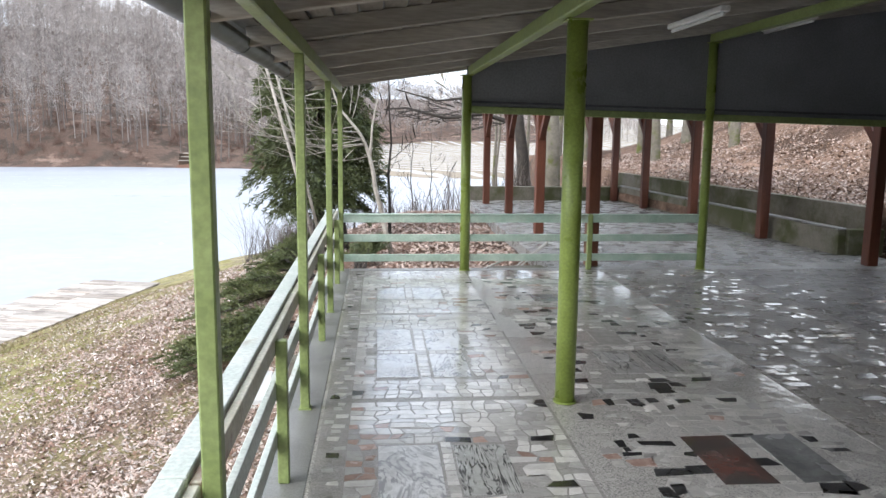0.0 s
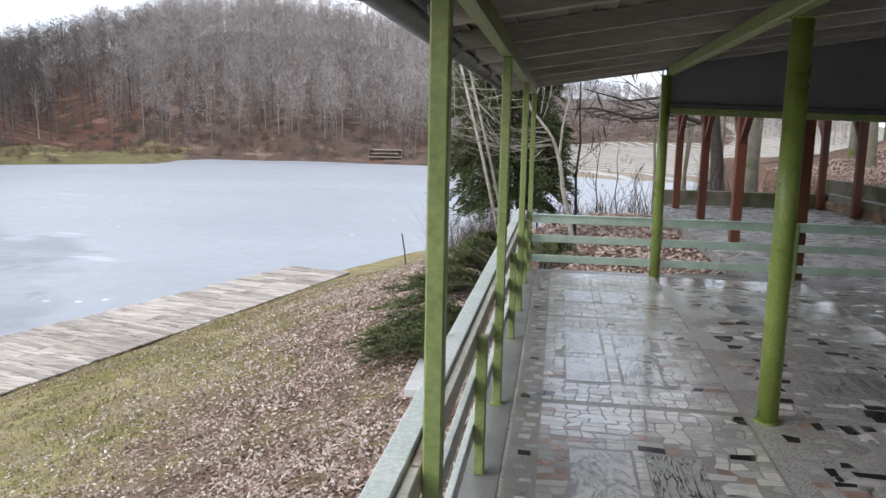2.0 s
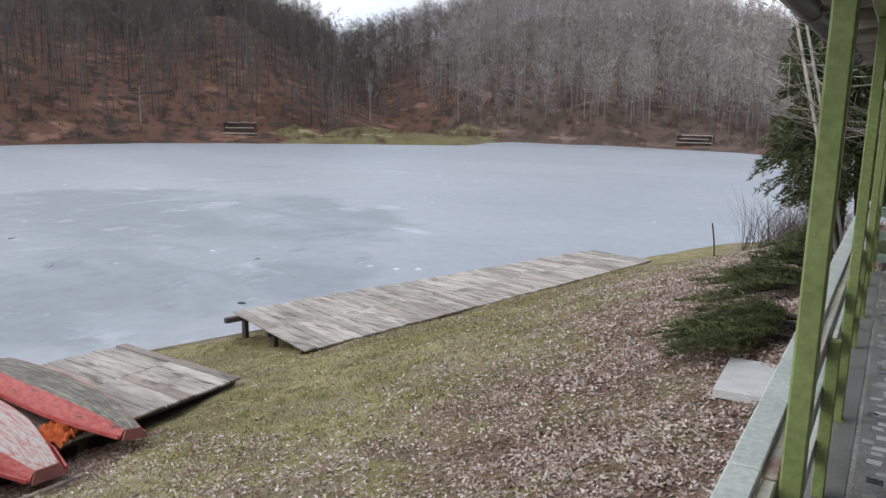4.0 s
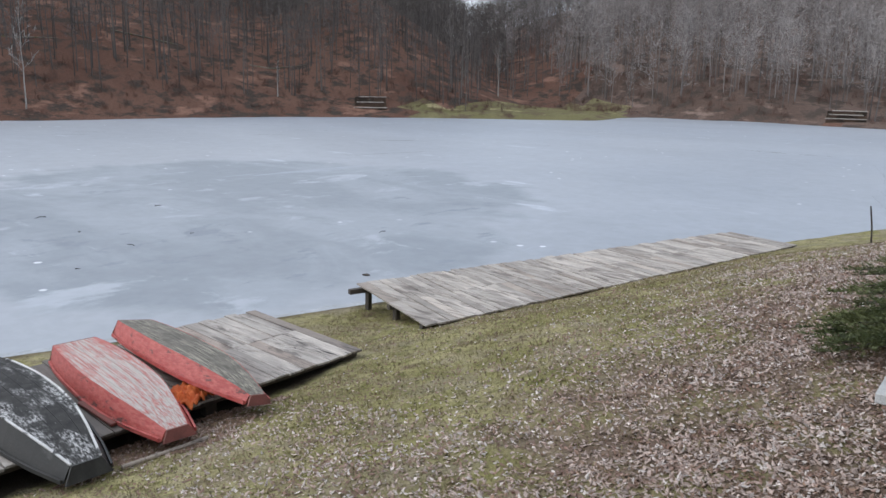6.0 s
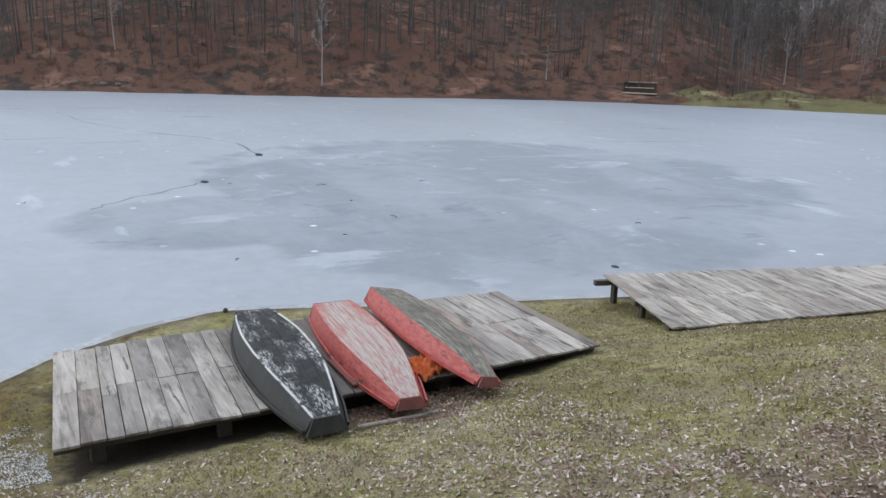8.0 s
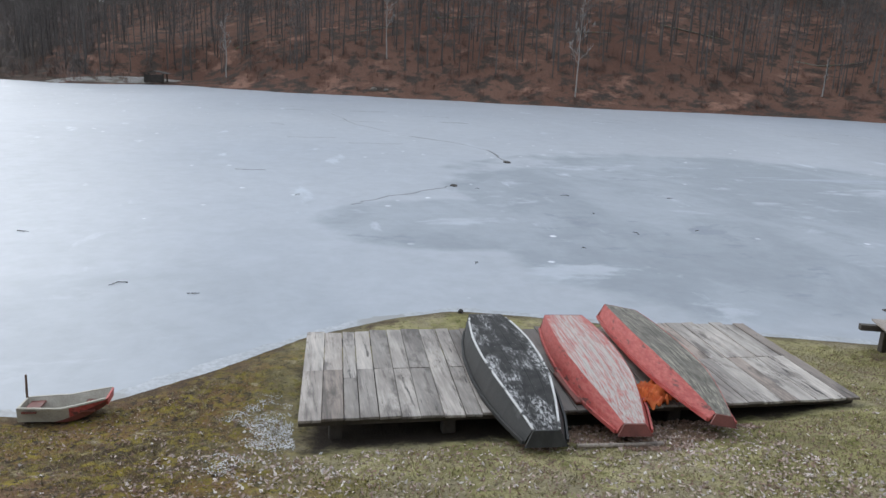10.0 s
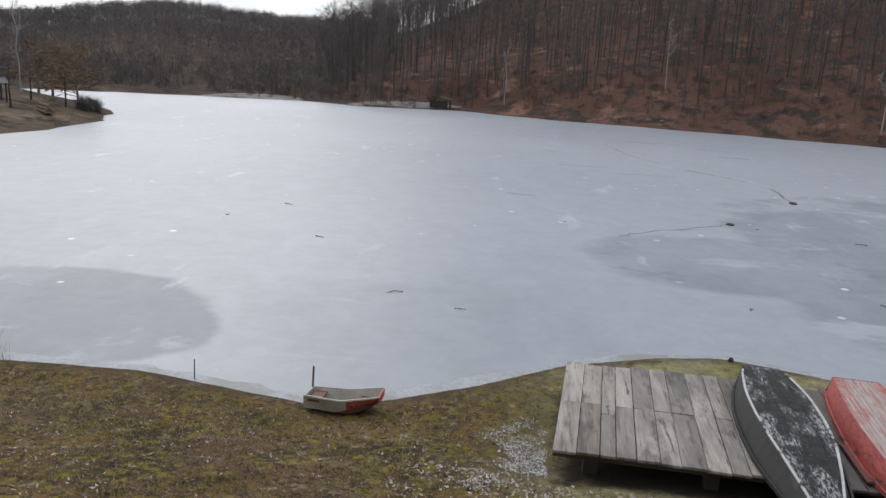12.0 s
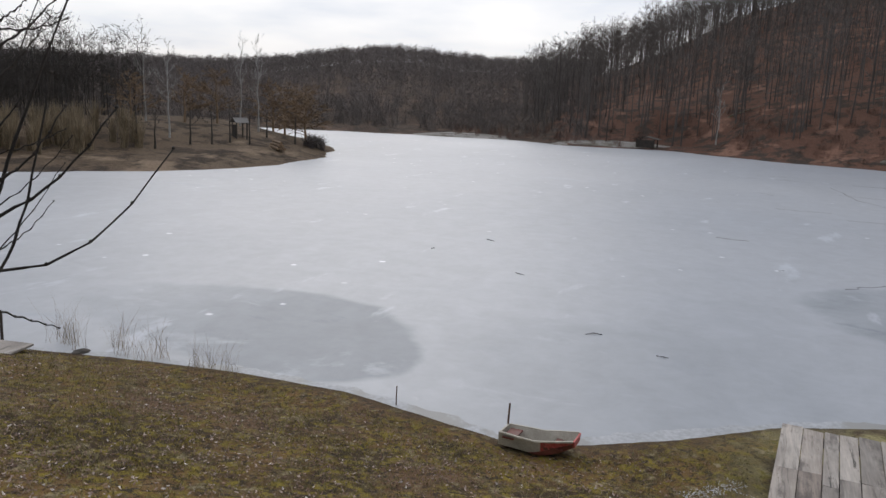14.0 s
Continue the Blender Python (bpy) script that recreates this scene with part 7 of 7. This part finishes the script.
def lay(cx_, cy_, ring, m, near):
    """A stone of its own near the camera's end, otherwise one of the joined rest."""
    if near and len(loose) < 300:
        loose.append((cx_, cy_, [(p[0] - cx_, p[1] - cy_) for p in ring], m))
    else:
        joined.setdefault((m.name, 1.8 < cx_ < 3.5), (m, []))[1].append(ring)


def on_slab(x, y, gap=0.03):
    return any(a - gap < x < c + gap and b - gap < y < d + gap for a, b, c, d, _ in SLABS)


# broken stone fitted edge to edge in the first bay: a crooked net, each mesh shrunk by its joint
for by0, by1 in BAY_Y:
    rows = max(2, round((by1 - by0) / 0.08))
    cols = 16
    net = [[(0.32 + 1.38 * c / cols + rf.uniform(-.028, .028) * (0 < c < cols), by0 + (by1 - by0) * r / rows + rf.uniform(-.022, .022) * (0 < r < rows)) for c in range(cols + 1)] for r in range(rows + 1)]
    for r in range(rows):
        c = 0
        while c < cols:
            wide = 2 if c < cols - 1 and rf.random() < 0.3 else 1
            q = [net[r][c], net[r][c + wide], net[r + 1][c + wide], net[r + 1][c]]
            c += wide
            cx_, cy_ = sum(p[0] for p in q) / 4, sum(p[1] for p in q) / 4
            if on_slab(cx_, cy_, 0.045) or any(a < cx_ < b and c2 < cy_ < d for a, b, c2, d in GAPS):
                continue
            ring = []
            for p in q:
                d = math.hypot(p[0] - cx_, p[1] - cy_)
                s = 1 - 0.0075 / d
                ring.append((cx_ + (p[0] - cx_) * s, cy_ + (p[1] - cy_) * s))
            u = rf.random()
            inner = 0.4 < cx_ < 1.4 and (4.1 < cy_ < 6.9 or cy_ > 7.6)
            m = M_STONE_RED if cx_ < 0.62 and 3.0 < cy_ < 4.3 and u < 0.4 else M_STONE_BLACK if u < (0.004 if inner else 0.03) else M_STONE_WHITE if u < (0.85 if inner else 0.4) else M_STONE_RED if u > 0.97 else M_STONE_GREY
            lay(cx_, cy_, ring, m, 3.0 < cy_ < 5.0)
# small stones filling the gaps between the slabs
for gx0, gx1, gy0, gy1 in GAPS:
    along = gy1 - gy0 > gx1 - gx0
    q, end = (gy0, gy1) if along else (gx0, gx1)
    while q < end - 0.03:
        step = rf.uniform(0.05, 0.1)
        cx_, cy_ = ((gx0 + gx1) / 2, q + step / 2) if along else (q + step / 2, (gy0 + gy1) / 2)
        w, d = (gx1 - gx0 - 0.012, step - 0.01) if along else (step - 0.01, gy1 - gy0 - 0.012)
        lay(cx_, cy_, stone_ring(cx_, cy_, w, d, rf, 0.05), M_STONE_WHITE if rf.random() < 0.8 else M_STONE_GREY, False)
        q += step
# a sparse border of stones along the railing
for k in range(96):
    cx_, cy_ = rf.uniform(0.19, 0.29), -0.5 + 10.2 * (k + rf.uniform(0.1, 0.9)) / 96
    m = M_STONE_BLACK if k % 9 == 4 else rf.choice((M_STONE_GREY, M_STONE_GREY, M_STONE_DUSK, M_STONE_WHITE))
    lay(cx_, cy_, stone_ring(cx_, cy_, rf.uniform(0.05, 0.09), rf.uniform(0.04, 0.075), rf, 0.15), m, False)
# looser chips of all colours in the other bays
for bi, (bx0, bx1) in enumerate(BAY_X):
    for bj, (by0, by1) in enumerate(BAY_Y):
        y = by0
        while bi and y < by1 - 0.05:
            row = rf.uniform(0.08, 0.14)
            x = bx0 + rf.uniform(-0.02, 0.06)
            while x < bx1 - 0.05:
                w = rf.choice((0.06, 0.08, 0.1, 0.13, 0.17)) * rf.uniform(0.85, 1.2)
                cx_, cy_ = x + w / 2, y + row / 2
                x += w + 0.014
                if on_slab(cx_, cy_) or rf.random() > 0.62:
                    continue
                u = rf.random()
                dark = 0.26 if bi == 1 and cy_ < 4.6 else 0.2
                # inner bays take the shade-toned stones
                m = M_STONE_SHADE if bi > 2 and u > 0.08 else M_STONE_DUSK if bi > 1 and u > 0.3 else M_STONE_BLACK if u < dark else M_STONE_RED if u < dark + 0.05 else M_STONE_WHITE if u < dark + 0.2 else M_STONE_GREY
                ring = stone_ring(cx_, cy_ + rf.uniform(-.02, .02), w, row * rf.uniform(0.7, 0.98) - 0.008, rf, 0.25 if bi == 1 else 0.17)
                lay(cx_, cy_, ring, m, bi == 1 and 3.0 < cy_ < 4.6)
            y += row
for cx_, cy_, ring, m in loose:
    ob = link_mesh("stone", stone_mesh([ring], -0.0027 if cx_ > 1.8 else 0.0008, m, "stone"), None, floor)
    ob.location = (cx_, cy_, 0)
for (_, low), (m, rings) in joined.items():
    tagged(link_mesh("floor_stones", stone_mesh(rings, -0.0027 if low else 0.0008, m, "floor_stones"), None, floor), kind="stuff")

# ---- fallen leaves, grass and frost on the bank ----
rl = np.random.default_rng(4)


def strew(n, x0, x1, y0, y1, keep, size, mats, name, label, lift=0.012, z_of=None):
    """Small curled leaves lying on the ground, as one mesh."""
    x, y = rl.uniform(x0, x1, n), rl.uniform(y0, y1, n)
    k = keep(x, y)
    x, y = x[k], y[k]
    z = (land(x, y) if z_of is None else z_of(x, y)) + lift
    n = len(x)
    a, s = rl.uniform(0, 2 * np.pi, n), rl.uniform(0.6, 1.3, n) * size
    tx, ty = rl.normal(0, 0.38, n), rl.normal(0, 0.38, n)
    curl = rl.uniform(0.05, 0.5, n) * s
    V = np.empty((n, 4, 3))
    for q, (u, v, c) in enumerate(((-1, 0, 1), (0, -0.55, 0), (1, 0, 1), (0, 0.55, 0))):
        dx, dy = (u * np.cos(a) - v * np.sin(a)) * s * 0.5, (u * np.sin(a) + v * np.cos(a)) * s * 0.5
        V[:, q, 0], V[:, q, 1] = x + dx, y + dy
        V[:, q, 2] = z + dx * tx + dy * ty + c * curl * 0.5
    F = np.arange(n * 4).reshape(n, 4)
    tri = np.concatenate([F[:, [0, 1, 2]], F[:, [0, 2, 3]]])
    me = mesh_np(name, V.reshape(-1, 3), tri, mats, np.tile((rl.random(n) < 0.3).astype(int) * (len(mats) - 1), 2))
    return tagged(link_mesh(name, me, None), label, "leaves", kind="stuff")


def on_bank(x, y):
    return (shore_distance(x, y) > 0.6) & ~((x < -9.7) & (y > 0.3) & (y < 9.5))


def leafy(x, y):
    dens = np.clip((x + 7.4) / 4.8, 0.06, 1) * np.clip(0.75 + 0.8 * wave(x, y, 0.9, 1.0), 0.15, 1) * np.clip((y + 5) / 6, 0.4, 1)
    return on_bank(x, y) & (rl.random(len(x)) < dens)


strew(95000, -7.5, -0.15, -2, 17, lambda x, y: on_bank(x, y) & (rl.random(len(x)) < np.clip((x + 5.6) / 3.2, 0, 1) * np.clip(0.55 + 0.9 * wave(x, y, 1.4, 7.0), 0.08, 1)), 0.058, [M_LEAF, M_LEAFDARK], "fallen_leaves", "thick brown leaf litter beside the terrace")
strew(170000, -11, -0.15, -14, 22, leafy, 0.056, [M_LEAF, M_LEAFPALE], "fallen_leaves", "brown and bleached fallen leaves on the bank")
strew(80000, -13, -1.0, -14, 22, lambda x, y: on_bank(x, y) & (rl.random(len(x)) < np.clip(0.45 + 0.7 * wave(x, y, 1.3, 2.0), 0.05, 1)), 0.045, [M_LEAFDARK, M_LEAFDARK], "fallen_leaves", "damp dark fallen leaves in the turf")
strew(19000, -12.8, -2.0, -14, 6, lambda x, y: on_bank(x, y) & (rl.random(len(x)) < np.clip(0.35 + 0.8 * wave(x, y, 0.8, 4.0), 0.06, 1)), 0.042, [M_LEAF, M_LEAFDARK], "fallen_leaves", "small pale fallen leaves scattered in the turf")
strew(9000, -10.3, -8.7, 3.4, 7.2, lambda x, y: np.hypot((x + 9.6) / 0.75, (y - 5.4) / 1.6) + 0.4 * wave(x, y, 3.0) < 0.9, 0.055, [M_LEAFDARK, M_LEAF], "fallen_leaves", "damp brown leaves in front of the upturned boats")
strew(13000, -9.9, -2.5, -1.5, 7, lambda x, y: on_bank(x, y) & (rl.random(len(x)) < np.clip(0.4 + 0.8 * wave(x, y, 0.7, 5.5) + 0.4 * wave(x, y, 2.3, 1.5), 0.08, 1)), 0.062, [M_LEAF, M_LEAFPALE], "fallen_leaves", "bleached fallen leaves on the turf before the dock")
strew(9000, 0.0, 3.0, 10.1, 23.5, lambda x, y: x < 2.9, 0.09, [M_LEAF, M_LEAF], "fallen_leaves", "brown fallen leaves beyond the railing")
strew(52000, 7.4, 18, 9, 29, lambda x, y: x > lerp_by(y, SLOPE_FOOT) + 0.05, 0.085, [M_LEAF, M_LEAFDARK], "fallen_leaves", "dry leaves on the slope behind the pavilion")
strew(30000, -12.4, -8.6, -1.2, 0.9, lambda x, y: (rl.random(len(x)) < np.clip((1.0 - np.minimum(np.hypot((x + 10.95) / 1.4, (y - 0.12 + 0.25 * wave(x, y, 2.1)) / 0.5), 0.35 + np.hypot((x + 9.35) / 0.5, (y + 0.3 + 0.2 * wave(x, y, 2.6)) / 0.55)) - 0.45 * wave(x, y, 3.3, 1) - 0.55 * wave(x, y, 8.1, 2)) * 0.85, 0, 0.7)) & ~((x < -10.0) & (y > 0.45)), 0.026, [M_FROST, M_FROST], "snow_remains", "thin remains of snow on the turf")


def turf(n, x0, x1, y0, y1, keep, h, mat):
    x, y = rl.uniform(x0, x1, n), rl.uniform(y0, y1, n)
    k = keep(x, y)
    x, y = x[k], y[k]
    z, n = land(x, y), len(x)
    a, hh = rl.uniform(0, 2 * np.pi, n), h * rl.uniform(0.4, 1.3, n)
    lx, ly = rl.normal(0, 0.7, n) * hh, rl.normal(0, 0.7, n) * hh
    w = 0.0075
    V = np.stack([np.stack([x - w * np.cos(a), y - w * np.sin(a), z - 0.005], -1), np.stack([x + w * np.cos(a), y + w * np.sin(a), z - 0.005], -1), np.stack([x + lx, y + ly, z + hh], -1)], 1)
    return tagged(link_mesh("grass", mesh_np("grass", V.reshape(-1, 3), np.arange(n * 3).reshape(n, 3), [mat]), None), "short winter grass on the bank", "grass", kind="stuff")


turf(150000, -13.5, -1.5, -14, 24, lambda x, y: on_bank(x, y) & (rl.random(len(x)) < np.clip((-1.0 - x) / 6.0, 0.05, 1) * np.clip(0.7 + 0.7 * wave(x, y, 1.7, 3.0), 0.1, 1) * np.where(y < 0, np.clip(0.45 + 0.9 * wave(x, y, 0.9, 6.0), 0.12, 1), 1)), 0.05, M_GRASS)
turf(70000, -13.5, -2.0, -14, 24, lambda x, y: on_bank(x, y) & (rl.random(len(x)) < np.clip((-1.5 - x) / 6.0, 0.05, 1) * np.clip(0.4 + 1.1 * wave(x, y, 1.1, 5.0), 0.05, 1)), 0.06, M_STRAW)

turf(60000, -13.5, -2.0, -14, 2.5, lambda x, y: on_bank(x, y) & (0.55 * wave(x, y, 0.75, 2.5) + 0.6 * wave(x, y, 2.7, 4.0) + 0.3 * wave(x, y, 9.0, 1.0) > 0.12), 0.035, M_MOSS)
turf(60000, -13, -2.0, -14, 9, lambda x, y: on_bank(x, y) & (wave(x, y, 5.3, 1.0) + 0.6 * wave(x, y, 13.0, 2.0) > 0.55), 0.085, M_GRASS)

# reeds and a plank end by the water to the south
reeds = [bush_arrays(rt, 18, 0.95, 0.7, 0.003)]
places = [(x, y, max(spot(x, y), LAKE_Z), rt.uniform(0.6, 1.1)) for x, y in ((-12.2 + rt.uniform(-.5, .2), -14.6 + rt.uniform(0, 5.4)) for _ in range(20))]
v, f = scatter(reeds, places, rt)
tagged(link_mesh("reeds", mesh_np("reeds", v, f, [M_DRYGRASS]), None), "thin dry reeds at the water's edge", "reeds", kind="stuff")
big_reeds = [bush_arrays(rt, 70, 2.4, 0.9, 0.03)]
places = [(x, y, spot(x, y), rt.uniform(0.8, 1.3)) for x, y in ((rt.uniform(-50, -28), rt.uniform(-58, -46)) for _ in range(110)) if shore_distance(np.array([x]), np.array([y]))[0] > 6]
v, f = scatter(big_reeds, places, rt)
tagged(link_mesh("reeds", mesh_np("reeds", v, f, [M_DRYGRASS]), None), "tall dry reeds on the point of land", "reeds", kind="stuff")


# ---- cracks, sticks and frozen-in scraps on the ice ----
def ice_crack(line, w, seed, label):
    rnd = random.Random(seed)
    pts = []
    for (x0, y0), (x1, y1) in zip(line, line[1:]):
        for k in range(6):
            u = k / 6
            pts.append((x0 + (x1 - x0) * u + rnd.uniform(-.12, .12), y0 + (y1 - y0) * u + rnd.uniform(-.12, .12)))
    pts.append(line[-1])
    V, F = [], []
    for i, (x, y) in enumerate(pts):
        ww = w * rnd.uniform(0.25, 1.0)
        V += [(x - ww, y, LAKE_Z + 0.004), (x + ww, y + ww * 0.5, LAKE_Z + 0.004)]
        if i:
            F.append((2 * i - 2, 2 * i - 1, 2 * i + 1, 2 * i))
    return tagged(link_mesh("ice_crack", mesh_np("ice_crack", V, F, [M_CRACK]), None), label, "crack", "ice cracks", kind="structure")


ice_crack([(-73.7, 5.2), (-63.0, 6.5), (-54.8, 9.4), (-51.4, 11.9), (-47.4, 13.2), (-41.7, 12.9)], 0.36, 1, "long dark refrozen crack in the ice")
ice_crack([(-33.8, 8.05), (-32.4, 6.3), (-30.4, 4.0), (-29.3, 3.0)], 0.07, 2, "thin dark crack in the ice")
ice_crack([(-62.9, -0.3), (-61.6, 0.8)], 0.2, 3, "thin dark crack in the ice")
ice_crack([(-22.1, 67.1), (-19, 66.7), (-15.6, 66.8)], 0.5, 4, "brownish refrozen crack in the ice")
ice_crack([(-39.8, 44.5), (-41.6, 38.2)], 0.12, 5, "thin dark crack in the ice")
rc = random.Random(31)
for i in range(16):
    x, y, ln = rc.uniform(-82, -38), rc.uniform(-8, 58), rc.uniform(1.5, 4.5)
    if shore_distance(np.array([x]), np.array([y]))[0] < -4:
        lean = math.atan2(y, -x) + rc.uniform(-.2, .2)
        ice_crack([(x, y), (x + math.sin(lean) * ln, y + math.cos(lean) * ln)], rc.uniform(0.1, 0.26), 50 + i, "short dark refrozen crack in the ice")
for i in range(15):
    x, y = rc.uniform(-34, -15), rc.uniform(-12, 22)
    if shore_distance(np.array([x]), np.array([y]))[0] > -1.5:
        continue
    bm = bmesh.new()
    a, ln = rc.uniform(0, 6.28), rc.uniform(0.12, 0.45)
    tube(bm, [(0, 0, 0.012), (math.cos(a) * ln * 0.5, math.sin(a) * ln * 0.5, 0.03), (math.cos(a + 0.4) * ln, math.sin(a + 0.4) * ln, 0.012)], [0.014, 0.012, 0.006], 5)
    ob = part("twig", bm, M_BARKDARK, None)
    ob.location = (x, y, LAKE_Z)
    tagged(ob, "dark twig lying frozen on the ice", "twig", "twigs on the ice")
for x, y, s in ((-33.8, 8.05, 0.2), (-41.7, 12.9, 0.25), (-15.74, 15.05, 0.12), (-12.0, -13.1, 0.18)):
    bm = bmesh.new()
    bmesh.ops.create_icosphere(bm, subdivisions=2, radius=s)
    for v in bm.verts:
        v.co = Vector((v.co.x * 1.2, v.co.y * 0.9, max(0, v.co.z) * 0.45)) * (1 + 0.35 * noise.noise(v.co * 4 / s))
    ob = part("frozen_clump", bm, M_BARKDARK, None)
    ob.location = (x, y, max(LAKE_Z, spot(x, y)) - 0.01)
    tagged(ob, "dark clump of weed frozen into the ice", "weed", "frozen clumps")
# frosty rim of ice along the near bank
rim = np.array([p for p in SHORE[-1:] + SHORE[:18]])
run = np.concatenate([[0], np.cumsum(np.hypot(*np.diff(rim, axis=0).T))])
at = np.arange(0, run[-1], 0.12)
line = np.stack([np.interp(at, run, rim[:, 0]), np.interp(at, run, rim[:, 1])], -1)
side = np.gradient(line, axis=0)
side = np.stack([-side[:, 1], side[:, 0]], -1) / np.linalg.norm(side, axis=1)[:, None]
side = np.where(((line + side - (-40, 5)) ** 2).sum(1)[:, None] < ((line - side - (-40, 5)) ** 2).sum(1)[:, None], side, -side)
wide = np.clip(0.22 + 0.2 * wave(at, at * 0.3, 0.9) + 0.1 * wave(at, at, 4.1, 2), 0.04, 0.6) + rl.uniform(-.03, .03, len(at))
a, b = line - side * 0.25, line + side * wide[:, None]
V = np.concatenate([np.column_stack([a, np.full(len(a), LAKE_Z + 0.006)]), np.column_stack([b, np.full(len(b), LAKE_Z + 0.004)])])
k = np.arange(len(at) - 1)
F = np.stack([k, k + 1, k + 1 + len(at), k + len(at)], -1)
tagged(link_mesh("ice_rim", mesh_np("ice_rim", V, F, [M_RIM]), None), "pale frosty rim of ice along the bank", "ice rim", kind="structure")
# old plank end at the water's edge
bm = bmesh.new()
beam(bm, (0, -1.6, 0.06), (0, 0, 0.06), 0.7, 0.05, 0.006)
ob = part("plank", bm, M_PLANK, None)
ob.matrix_basis = pose(-10.85, -13.45, spot(-10.85, -13.45) + 0.02, 0, 0, 12)
tagged(ob, "old grey plank lying at the water's edge", "plank")
stake(-11.6, -15.0, 0.75, 0.035, 0.0, "dark wooden stake at the water's edge", M_DARKWOOD)
# pale rods leaning over the drop behind the end railing
for a, b in (((2.0, 10.35, -0.1), (3.3, 11.3, 0.62)), ((2.35, 10.8, -0.2), (3.05, 10.7, 0.45)), ((1.2, 10.4, -0.25), (2.6, 10.9, 0.2))):
    bm = bmesh.new()
    tube(bm, [(0, 0, 0), Vector(b) - Vector(a)], 0.014, 7)
    ob = part("rod", bm, M_ROD, None)
    ob.location = (a[0], a[1], spot(a[0], a[1]) - 0.02)
    tagged(ob, "pale metal rod leaning beside the steps", "rod", "leaning rods")
